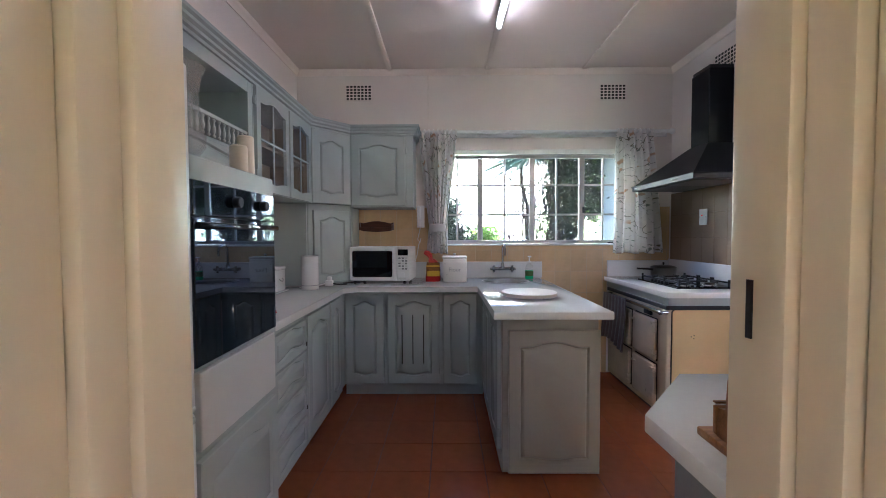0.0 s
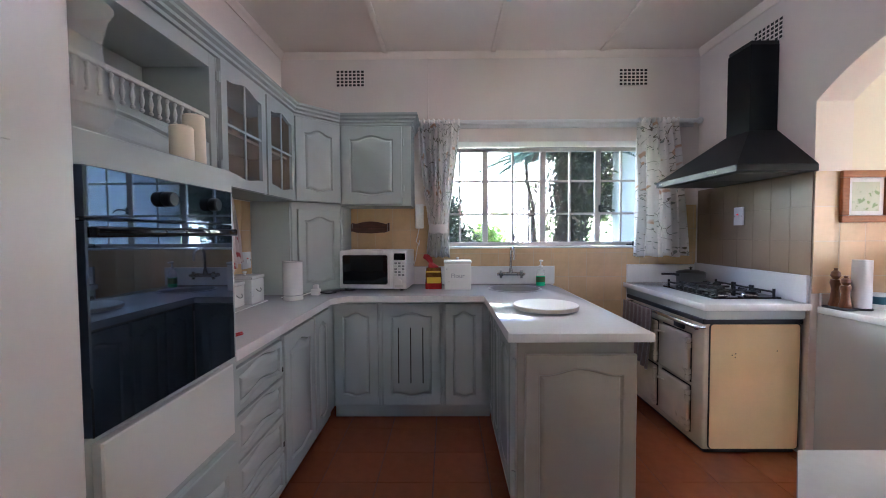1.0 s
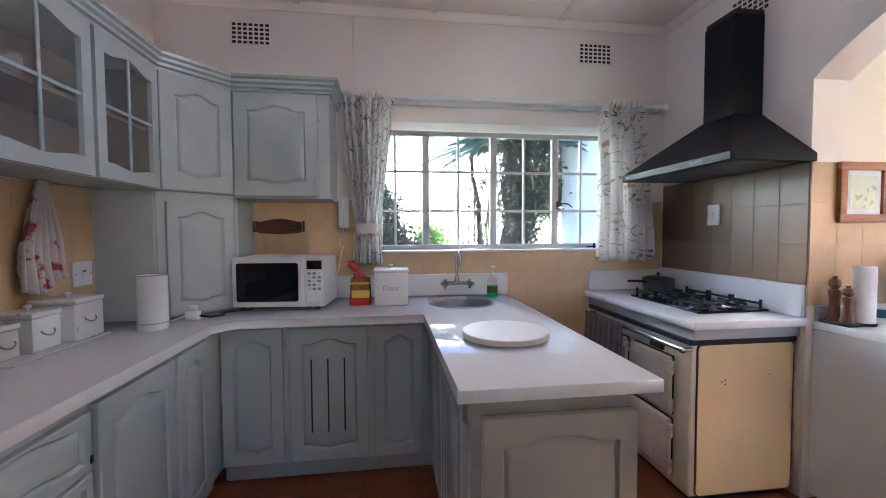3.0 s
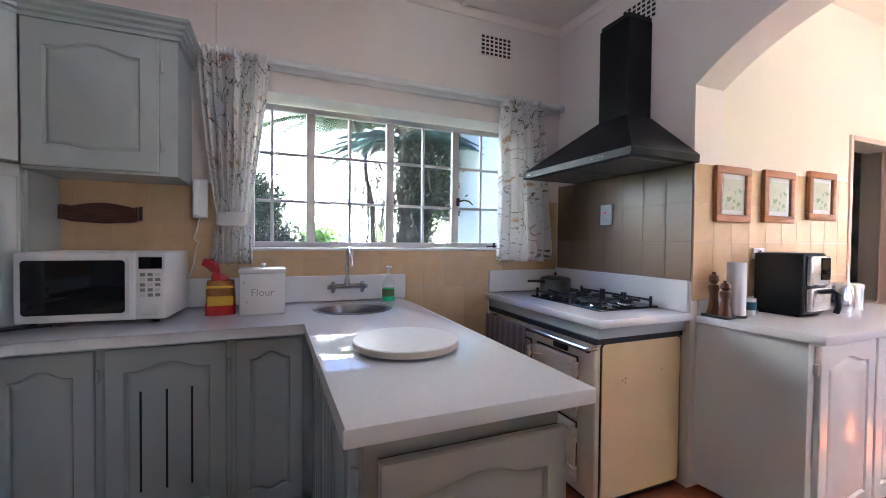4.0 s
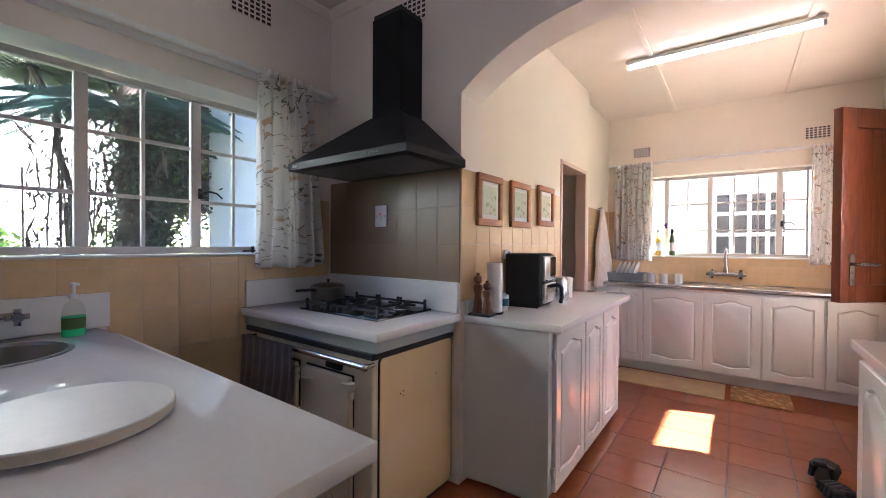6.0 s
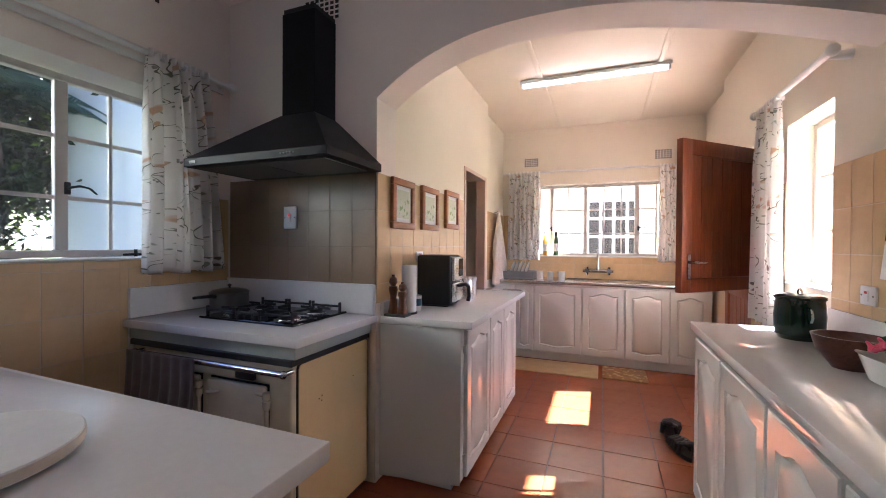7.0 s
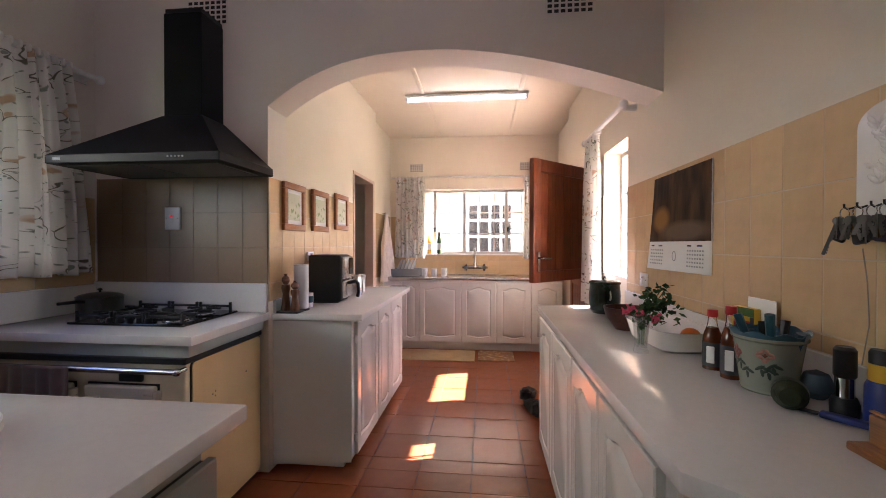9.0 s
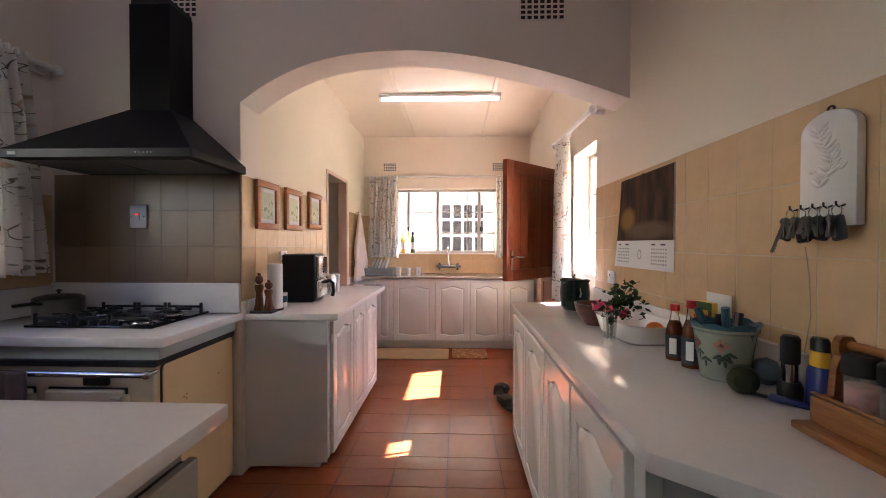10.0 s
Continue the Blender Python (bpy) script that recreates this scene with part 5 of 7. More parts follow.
    vs = [b.verts.new((x, y, z + dz)) for x in (-1.8, 6.3) for y, z in ((y0, z0), (y1, z1)) for dz in (0, 0.08)]
    bmesh.ops.convex_hull(b, input=vs)
    part("slope", b, M_DARK, e)
for x in (-1.7, 6.2):
    b = bm_()
    vs = [b.verts.new((x + dx, y, z)) for dx in (0, 0.1) for y, z in ((0.6, 3.02), (4.9, 3.02), (2.75, 6.15))]
    bmesh.ops.convex_hull(b, input=vs)
    part("gable", b, M_RENDER, e)


# ---- kitchen things ----
M_WORN = surf("white enamel with dark chips", (0.78, 0.77, 0.74), 0.25, var=0.03, bump=0.02, wear=((0.10, 0.07, 0.05), 22.0, 0.69))
M_CERAMIC = surf("white glazed ceramic", (0.80, 0.79, 0.77), 0.15, var=0.03, bump=0.01)
M_WAX = surf("ivory wax", (0.80, 0.72, 0.58), 0.5, var=0.05, bump=0.03)
M_RED = surf("red plastic", (0.55, 0.03, 0.03), 0.35, var=0.1, bump=0.02)
M_YELLOW = surf("yellow print", (0.75, 0.45, 0.03), 0.4, var=0.1)
M_BROWN = surf("brown bread", (0.18, 0.08, 0.03), 0.7, var=0.3, scale=30, bump=0.1)
M_GREEN_SOAP = surf("clear green soap", (0.05, 0.58, 0.26), 0.12, var=0.1, bump=0)
M_GREEN_POT = surf("dark green enamel", (0.007, 0.022, 0.013), 0.14, var=0.1, bump=0.01)
M_TEAL = surf("teal metal", (0.025, 0.10, 0.15), 0.35, var=0.1)
M_PLANTER = surf("pale celadon glaze", (0.27, 0.30, 0.25), 0.22, var=0.06, scale=9)
M_INK = surf("dark ink", (0.05, 0.05, 0.06), 0.7)
M_GREYINK = surf("grey ink", (0.35, 0.35, 0.36), 0.7)
M_PAPER = surf("white paper", (0.80, 0.79, 0.77), 0.8, var=0.02)
M_TOWEL_BROWN = surf("brown terry towel", (0.15, 0.10, 0.09), 0.95, var=0.2, scale=20, bump=0.25, bscale=350, sheen=0.3)
M_TOWEL_PINK = surf("pale pink terry towel", (0.86, 0.78, 0.72), 0.95, var=0.08, scale=20, bump=0.25, bscale=350, sheen=0.3)
M_GREY_PLASTIC = surf("grey plastic", (0.25, 0.26, 0.27), 0.4, var=0.05)
M_ORANGE = surf("orange peel", (0.80, 0.22, 0.02), 0.4, var=0.08, bump=0.2, bscale=250)
M_AVO = surf("avocado skin", (0.02, 0.035, 0.012), 0.4, var=0.3, scale=40, bump=0.3, bscale=120)
M_SAUCE = surf("brown sauce", (0.12, 0.035, 0.012), 0.1, var=0.1, bump=0)
M_PINK = surf("pink petal", (0.75, 0.08, 0.16), 0.6, var=0.2)
M_STEM = surf("green stem", (0.06, 0.13, 0.03), 0.6, var=0.2)
M_BLUE_PLASTIC = surf("blue plastic", (0.015, 0.03, 0.17), 0.3, var=0.05)


# microwave
e = thing("microwave", (-0.487, 3.945, ZT), "white microwave oven with a black window", "microwave", turn=-4.5)
part("body", box(bm_(), 0, 0.02, 0.014, 0.515, 0.36, 0.305, 0.006, 2), M_WHITE, e)
d = part("door", box(bm_(), 0, -0.004, 0.018, 0.408, 0.0195, 0.303, 0.011, 3), M_WHITE, e)
part("window", rounded_panel(0.026, 0.372, 0.050, 0.272, -0.0065, -0.002, 0.014), M_BLACK, d, "black see-through mesh window")
part("door_grip", box(bm_(), 0.380, -0.014, 0.04, 0.396, -0.0045, 0.285, 0.005, 2), M_WHITE, d)
c = part("control_panel", box(bm_(), 0.4095, 0, 0.018, 0.515, 0.0195, 0.303, 0.006, 2), M_WHITE, e)
part("display", box(bm_(), 0.420, -0.002, 0.235, 0.505, 0.0, 0.285), M_BLACK, c, "black display")
for i in range(3):
    for j in range(5):
        part("button", box(bm_(), 0.424 + i * 0.028, -0.002, 0.115 + j * 0.022, 0.443 + i * 0.028, 0.0, 0.129 + j * 0.022, 0.001), M_GREY_PLASTIC if (i + j) % 3 else M_PALE, c)
part("dial", cyl(bm_(), (0.457, 0.0, 0.07), (0.457, -0.012, 0.07), 0.022), M_WHITE, c)
part("button", box(bm_(), 0.425, -0.002, 0.03, 0.49, 0, 0.046, 0.002), M_PALE, c)
for x in (0.04, 0.47):
    for y in (0.04, 0.32):
        part("foot", cyl(bm_(), (x, y, 0.0003), (x, y, 0.0145), 0.014, seg=12), M_DARK, e)

# bread bag
e = thing("bread_bag", (0.225, 4.05, ZT), "red and yellow printed plastic bread bag twisted at the top", "bread bag")


def loaf(z0, z1, w, d, jit, seed):
    r = random.Random(seed)
    bm, rings = bm_(), []
    for k in range(9):
        z = z0 + (z1 - z0) * k / 8
        s2 = 1 - 0.12 * (z / 0.17) ** 3
        ring = []
        for i in range(28):
            a = 6.28318 * i / 28
            cs, sn = math.cos(a), math.sin(a)
            ring.append(bm.verts.new((w * s2 * math.copysign(abs(cs) ** 0.5, cs) + r.uniform(-jit, jit), d * s2 * math.copysign(abs(sn) ** 0.5, sn) + r.uniform(-jit, jit), z)))
        rings.append(ring)
    for p, q in zip(rings, rings[1:]):
        for i in range(28):
            bm.faces.new((p[i], p[(i + 1) % 28], q[(i + 1) % 28], q[i]))
    bm.faces.new(rings[0])
    bm.faces.new(rings[-1][::-1])
    return bm


part("bag", loaf(0.0525, 0.165, 0.064, 0.05, 0.0012, 4), surf("toast through clear film", (0.24, 0.10, 0.025), 0.18, var=0.35, scale=45, bump=0.15, bscale=90), e)
part("print_band", loaf(0.001, 0.052, 0.0655, 0.0515, 0.001, 5), surf("glossy red film", (0.42, 0.02, 0.02), 0.2, var=0.2, scale=30, bump=0.15, bscale=80), e, "red printed base")
part("print_panel", box(bm_(), -0.05, -0.0555, 0.048, 0.058, -0.0505, 0.094, 0.002), M_YELLOW, e, "yellow printed panel")
part("print_band", box(bm_(), -0.06, -0.053, 0.13, 0.058, -0.0475, 0.142, 0.002), M_YELLOW, e)
b = lathe(bm_(), [(0.045, 0.166), (0.030, 0.185), (0.014, 0.20), (0.026, 0.222), (0.034, 0.245), (0.022, 0.262), (0.0, 0.27)], 14, squash=0.5)
for v in b.verts:
    v.co.x -= (v.co.z - 0.166) * 0.6
    v.co += Vector((rng.uniform(-1, 1), rng.uniform(-1, 1), rng.uniform(-1, 1))) * 0.006
part("twisted_top", b, M_RED, e, "crumpled red bag end")


def tin(name, at, w, d, h, turn, label, word=""):
    e = thing(name, at, label, "canister", "white storage tins", turn)
    part("body", box(bm_(), -w / 2, -d / 2, 0.0005, w / 2, d / 2, h, 0.006, 2), M_WORN, e)
    l = part("lid", box(bm_(), -w / 2 - 0.004, -d / 2 - 0.004, h + 0.0005, w / 2 + 0.004, d / 2 + 0.004, h + 0.022, 0.006, 2), M_WORN, e)
    part("knob", lathe(bm_(), [(0.006, h + 0.0225), (0.006, h + 0.03), (0.013, h + 0.036), (0.012, h + 0.045), (0, h + 0.048)], 14), M_CERAMIC, l)
    if word:
        lettering(word, h * 0.25, M_GREYINK, e, pose(0, -d / 2 - 0.0012, h * 0.46, 90))
    return e


tin("flour_tin", (0.413, 4.05, ZT), 0.205, 0.17, 0.20, 0, "square white flour tin with a knob lid", "Flour")
for at, s, h in (((-0.93, 3.385, ZT + 0.008), 0.165, 0.15), ((-0.945, 3.215, ZT + 0.008), 0.13, 0.125), ((-0.955, 3.08, ZT + 0.008), 0.10, 0.10)):
    e = tin("storage_tin", at, s, s, h, 90, "small square white storage tin with a wire handle")
    part("wire_handle", tube(bm_(), [(0.0 + 0.03 * math.cos(a), -s / 2 - 0.012 * math.sin(a), h * 0.6 - 0.02 * math.sin(a)) for a in [3.14159 * i / 8 for i in range(9)]], 0.003, 6), M_STEEL, e)
solo("tray", box(bm_(), -1.03, 3.01, ZT + 0.0005, -0.83, 3.48, ZT + 0.0075, 0.002), M_CERAMIC, (0, 0, 0), "thin white tray under the storage tins", "tray")

# wall telephone and cable
e = thing("intercom", (0.066, YN - 0.046, 1.385), "white wall telephone with a hanging cable", "telephone")
part("body", box(bm_(), 0, 0, 0, 0.07, 0.038, 0.205, 0.008, 3), M_WHITE, e)
part("handset", box(bm_(), 0.004, -0.022, 0.01, 0.038, -0.0005, 0.195, 0.009, 3), M_WHITE, e)
part("cable", tube(bm_(), [(0.03, 0.03, 0.0), (0.02, 0.022, -0.05), (0.005, 0.02, -0.11), (0.03, 0.02, -0.14), (0.035, 0.022, -0.10), (0.015, 0.024, -0.16), (0.0, 0.03, -0.25), (-0.02, 0.03, -0.32)], 0.004, 6), M_WHITE, e)
# wooden rack on the wall
e = thing("wall_rack", (-0.475, YN - 0.032, 1.345), "small brown scalloped wooden rack on the tiles", "rack")
b = bm_()
pts = [(0, 0.02), (0.0, 0.09), (0.03, 0.085)] + [(0.03 + 0.26 * i / 12, 0.08 + 0.022 * math.sin(3.14159 * i / 12)) for i in range(13)] + [(0.32, 0.09), (0.32, 0.02), (0.28, 0.008), (0.16, 0.0), (0.04, 0.008)]
vs = [[b.verts.new((x, y, z)) for x, z in pts] for y in (0.0, 0.024)]
b.faces.new(vs[0])
b.faces.new(vs[1][::-1])
for i in range(len(pts)):
    j = (i + 1) % len(pts)
    b.faces.new((vs[0][i], vs[1][i], vs[1][j], vs[0][j]))
part("board", b, M_BOWL, e)
part("ledge", box(bm_(), 0.012, -0.034, 0.022, 0.308, -0.0005, 0.032, 0.003), M_BOWL, e)
part("lip", box(bm_(), 0.012, -0.040, 0.018, 0.308, -0.0345, 0.046, 0.003), M_BOWL, e)
for x in (0.004, 0.302):
    part("end", box(bm_(), x, -0.040, 0.016, x + 0.0075, -0.0005, 0.084, 0.003), M_BOWL, e)

# sink, tap and soap
M_SINK = surf("dull sink steel", (0.34, 0.34, 0.34), 0.28, 1.0, var=0.06, bump=0.02)
SX, SYC, SR = 0.855, 4.015, 0.190
e = thing("round_sink", (SX, SYC, ZT), "round stainless steel sink bowl set in the worktop", "sink")
part("bowl", lathe(bm_(), [(SR + 0.018, 0.0008), (SR + 0.016, 0.005), (SR + 0.002, 0.006), (SR - 0.008, -0.006), (SR - 0.015, -0.10), (SR - 0.045, -0.145), (0.03, -0.15), (0.0, -0.152)], 48), M_SINK, e)
part("drain", lathe(bm_(), [(0.028, -0.149), (0.026, -0.146), (0, -0.147)], 20), M_CHROME, e)


def bridge_tap(at, turn, label, high=0.22, reach=0.17):
    e = thing("mixer_tap", at, label, "tap", "chrome mixer taps", turn)
    part("bridge", cyl(bm_(), (-0.09, -0.045, 0), (0.09, -0.045, 0), 0.016), M_CHROME, e)
    for s in (-1, 1):
        b = cyl(bm_(), (s * 0.085, 0, 0), (s * 0.085, -0.055, 0), 0.016)
        part("valve", b, M_CHROME, e)
        b = bm_()
        for k in range(4):
            a = k * 1.5708
            cyl(b, (s * 0.085, -0.07, 0), (s * 0.085 + 0.032 * math.cos(a), -0.07, 0.032 * math.sin(a)), 0.011, seg=8)
        cyl(b, (s * 0.085, -0.055, 0), (s * 0.085, -0.086, 0), 0.018)
        part("cross_handle", b, M_CHROME, e)
    pts = [(0, -0.045, 0.0), (0, -0.045, high * 0.6)] + [(0, -0.045 - reach / 2 + reach / 2 * math.cos(a), high * 0.72 + 0.06 * math.sin(a)) for a in [math.pi * i / 10 for i in range(11)]] + [(0, -0.045 - reach, high * 0.55)]
    part("spout", tube(bm_(), pts, 0.0095, 12), M_CHROME, e)
    part("flange", lathe(bm_(), [(0.017, 0.0), (0.017, 0.03), (0.0125, 0.045), (0.0125, 0.0)], 16, (0, -0.045, 0.005)), M_CHROME, e)
    return e


bridge_tap((0.865, 4.312, 1.0), 0, "chrome wall mixer tap with a swan neck", 0.235, 0.15)


def pump_bottle(at, label, mat):
    e = thing("soap_bottle", at, label, "bottle")
    part("bottle", lathe(bm_(), [(0, 0.0005), (0.034, 0.0005), (0.037, 0.006), (0.037, 0.080), (0, 0.081)], 24, squash=0.7), mat, e, "green liquid soap")
    part("bottle_neck", lathe(bm_(), [(0.0374, 0.0812), (0.0374, 0.10), (0.031, 0.125), (0.015, 0.14), (0.015, 0.15)], 24, squash=0.71), M_THIN_GLASS, e, "clear empty upper part")
    b = cyl(bm_(), (0, 0, 0.15), (0, 0, 0.20), 0.006, seg=12)
    cyl(b, (0, 0, 0.15), (0, 0, 0.165), 0.016)
    box(b, -0.012, -0.04, 0.20, 0.012, 0.012, 0.212, 0.003)
    part("pump", b, M_WHITE, e)
    part("sticker", lathe(bm_(), [(0.0376, 0.03), (0.0377, 0.075)], 20, squash=0.72), M_STEM, e)


pump_bottle((1.10, 4.20, ZT), "green liquid soap in a pump bottle", M_GREEN_SOAP)
e = thing("round_board", (0.882, 3.145, ZT), "round white board with a beige edge on the island", "board")
part("slab", lathe(bm_(), [(0, 0.012), (0.176, 0.012), (0.1775, 0.0135), (0.1775, 0.0335), (0.1755, 0.0355), (0, 0.0355)], 72), surf("satin white board", (0.74, 0.73, 0.71), 0.34, var=0.03, scale=40, bump=0.01, bscale=300, spec=0.3), e)
part("edge_band", lathe(bm_(), [(0.1776, 0.0145), (0.1790, 0.0150), (0.1790, 0.0320), (0.1776, 0.0325)], 72), surf("beige edge banding", (0.60, 0.53, 0.44), 0.4, var=0.08, scale=25, bump=0.02), e, "worn beige edge banding")
part("turntable_foot", cyl(bm_(), (0, 0, 0.0003), (0, 0, 0.0115), 0.09, seg=32), M_GREY_PLASTIC, e)
# jug
e = thing("enamel_jug", (-0.69, 3.545, ZT), "tall white enamel utensil jar with a dark rim", "jar")
part("body", lathe(bm_(), [(0, 0.0005), (0.064, 0.0005), (0.066, 0.006), (0.063, 0.02), (0.063, 0.245), (0.066, 0.25), (0.063, 0.252), (0.060, 0.245), (0.060, 0.02), (0, 0.012)], 30), M_CERAMIC, e)
for z in (0.03, 0.25):
    part("rim", lathe(bm_(), [(0.0635, z), (0.0668, z + 0.002), (0.0635, z + 0.004)], 30), M_GREY_PLASTIC, e)
e = thing("plug_adaptor", (-0.60, 3.73, ZT), "white plug adaptor with trailing black cables", "adaptor")
part("block", box(bm_(), -0.03, -0.025, 0.001, 0.03, 0.025, 0.045, 0.006, 2), M_WHITE, e)
part("plug", box(bm_(), -0.015, -0.02, 0.0455, 0.02, 0.015, 0.075, 0.006, 2), M_WHITE, e)
part("cable", tube(bm_(), [(0.03, 0, 0.02), (0.07, 0.03, 0.007), (0.12, 0.08, 0.006), (0.08, 0.14, 0.006), (0.15, 0.19, 0.006), (0.23, 0.22, 0.006)], 0.005, 6), M_DARK, e)
part("cable", tube(bm_(), [(-0.03, 0, 0.02), (-0.08, -0.06, 0.007), (-0.15, -0.05, 0.006), (-0.19, -0.14, 0.006)], 0.004, 6), M_WHITE, e)


def hung_cloth(w, h, mat, waves, depth, seed, pinch=1.0):
    bm = bm_()
    r = random.Random(seed)
    ph = [r.uniform(0, 6.28) for _ in range(3)]
    nx, nz = 36, 30
    g = []
    for k in range(nz + 1):
        v = k / nz
        s = pinch + (1 - pinch) * min(v * 1.6, 1)
        g.append([bm.verts.new(((i / nx - 0.5) * w * s + 0.02 * math.sin(3 * v + ph[2]), -abs(depth * (0.3 + v) * math.sin(waves * 3.1416 * i / nx + ph[0] + v)) - 0.004, -h * v * (1 - 0.06 * math.sin(5 * i / nx + ph[1])))) for i in range(nx + 1)])
    for p, q in zip(g, g[1:]):
        for i in range(nx):
            bm.faces.new((p[i], p[i + 1], q[i + 1], q[i]))
    return bm


def cloth(name, at, turn, label, *a):
    ob = solo(name, hung_cloth(*a), a[2], at, label, "towel", turn=turn, smooth=80)
    s = ob.modifiers.new("thick", "SOLIDIFY")
    s.thickness, s.offset = 0.005, 0
    return ob


M_CHECK = surf("white and red tea cloth", (0.68, 0.58, 0.54), 0.9, var=0.05, wear=((0.40, 0.07, 0.07), 16.0, 0.57), bump=0.2, bscale=300)
cloth("tea_towel", (XW + 0.035, 3.375, 1.59), 90, "white tea towel with red checks hanging from a hook", 0.18, 0.45, M_CHECK, 5, 0.045, 3, 0.2)
solo("hook", tube(bm_(), [(-0.028, 0, 0.0), (0.0, 0, 0), (0.012, 0, 0.012)], 0.005, 8), M_CHROME, (XW + 0.032, 3.375, 1.585), "small metal wall hook for the tea towel", "hook")


def socket(at, turn, label, lamp=False, w=0.12, h=0.115):
    e = thing("wall_socket", at, label, "wall socket", "", turn)
    part("plate", box(bm_(), -w / 2, -0.010, -h / 2, w / 2, -0.0005, h / 2, 0.003, 2), M_WHITE, e)
    part("switch", box(bm_(), -0.012, -0.016, -0.022, 0.012, -0.0105, 0.022, 0.002), M_WHITE, e)
    part("red_mark", box(bm_(), -0.008, -0.0175, 0.008, 0.008, -0.0162, 0.018), glow("red pilot lamp", (1.0, 0.03, 0.02), 0.06) if lamp else M_RED, e, "small red pilot light")
    for x in (-w / 2 + 0.012, w / 2 - 0.012):
        part("screw", cyl(bm_(), (x, -0.0105, 0), (x, -0.012, 0), 0.004, seg=8), M_STEEL, e)


socket((XW + 0.0085, 3.64, 1.165), 90, "white double socket on the tiles", w=0.12)
socket((XE - 0.0085, 3.83, 1.455), -90, "white cooker switch with a red pilot light", True, w=0.095, h=0.13)
socket((2.98, YP - 0.0085, 1.225), 0, "white wall socket above the counter", w=0.10, h=0.06)
socket((2.66, YS + 0.0085, 1.11), 180, "white wall socket above the long counter", w=0.10, h=0.075)
# jar of scissors by the oven housing
e = thing("utensil_jar", (-0.575, 2.47, ZT), "brown wooden jar with black handled scissors", "jar")
part("jar", lathe(bm_(), [(0, 0.0005), (0.040, 0.0005), (0.041, 0.01), (0.037, 0.13), (0.040, 0.26), (0.041, 0.27), (0.036, 0.27), (0.033, 0.02), (0, 0.015)], 26), M_RED_WOOD, e)
for s in (-1, 1):
    part("scissor_handle", tube(bm_(), [(0.016 * math.sin(t) + s * 0.012, 0.004 * s, 0.295 + 0.022 * math.cos(t)) for t in [6.2832 * i / 14 for i in range(15)]], 0.004, 6), M_DARK, e, "black plastic loop")
    part("blade", box(bm_(), s * 0.008 - 0.005, 0.003 * s - 0.001, 0.10, s * 0.008 + 0.005, 0.003 * s + 0.001, 0.272), M_STEEL, e)
e = thing("clothes_peg", (-0.565, 2.585, ZT), "small red plastic peg lying on the worktop", "peg", turn=70)
part("jaw", box(bm_(), -0.03, -0.007, 0.0005, 0.03, 0.007, 0.008, 0.003, 2), M_RED, e)
part("jaw", box(bm_(), -0.03, -0.006, 0.0085, 0.028, 0.006, 0.015, 0.003, 2), M_RED, e)
# candles, plate, hurricane glass on the oven housing
e = solo("plate", lathe(bm_(), [(0, 0.004), (0.06, 0.002), (0.095, 0.012), (0.10, 0.016), (0.095, 0.014), (0.06, 0.006), (0, 0.007)], 30), M_CERAMIC, (-0.64, 2.13, 1.5725), "white plate under the candles", "plate")
for at, r, h, lb in (((-0.532, 2.278, 1.5725), 0.034, 0.175, "tall ivory pillar candle"), ((-0.515, 2.185, 1.5725), 0.034, 0.115, "short ivory pillar candle")):
    e = thing("candle", at, lb + " on the oven housing", "candle", "pillar candles")
    part("wax", lathe(bm_(), [(0, 0.0005), (r, 0.0005), (r + 0.001, 0.004), (r, h - 0.006), (r - 0.004, h), (r - 0.012, h - 0.006), (0, h - 0.01)], 26), M_WAX, e)
    part("wick", cyl(bm_(), (0, 0, h - 0.01), (0.002, 0, h + 0.006), 0.0015, seg=6), M_DARK, e)
e = thing("hurricane_vase", (-0.505, 1.80, 1.5725), "clear glass hurricane vase with a flared rim", "vase")
part("glass", lathe(bm_(), [(0, 0.001), (0.054, 0.001), (0.074, 0.03), (0.078, 0.07), (0.062, 0.13), (0.056, 0.20), (0.067, 0.26), (0.079, 0.285), (0.077, 0.285), (0.064, 0.258), (0.053, 0.20), (0.059, 0.13), (0.074, 0.07), (0.071, 0.032), (0.052, 0.008), (0, 0.008)], 28), M_THIN_GLASS, e)
# fridge magnets
for y, z, w, h in ((1.545, 1.545, 0.055, 0.085), (1.455, 1.44, 0.05, 0.09)):
    e = thing("fridge_magnet", (-0.4055, y, z), "small ivory fridge magnet with a faint print", "magnet", "fridge magnets", 90)
    part("card", box(bm_(), -w / 2, -0.005, -h / 2, w / 2, -0.0005, h / 2, 0.001), M_PAPER, e)
    part("print", box(bm_(), -0.012, -0.0058, -0.02, 0.010, -0.0051, 0.0), M_GREYINK, e)
    part("print", box(bm_(), -0.008, -0.0058, 0.006, 0.008, -0.0051, 0.024), M_GREYINK, e)


# air vents
def vent(at, turn, w, h, nx, nz, label):
    e = thing("air_vent", at, label, "air vent", "wall vents", turn)
    part("plate", box(bm_(), 0, -0.006, 0, w, -0.0005, h, 0.002), M_WALL, e)
    b = bm_()
    for i in range(nx):
        for j in range(nz):
            x, z = (i + 0.5) * w / nx, (j + 0.5) * h / nz
            r, q = 0.33 * w / nx, 0.31 * h / nz
            box(b, x - r, -0.0068, z - q, x + r, -0.0055, z + q)
    tagged(part("grille", b, M_DARK, e, "dark grille of small gaps"), kind="stuff")


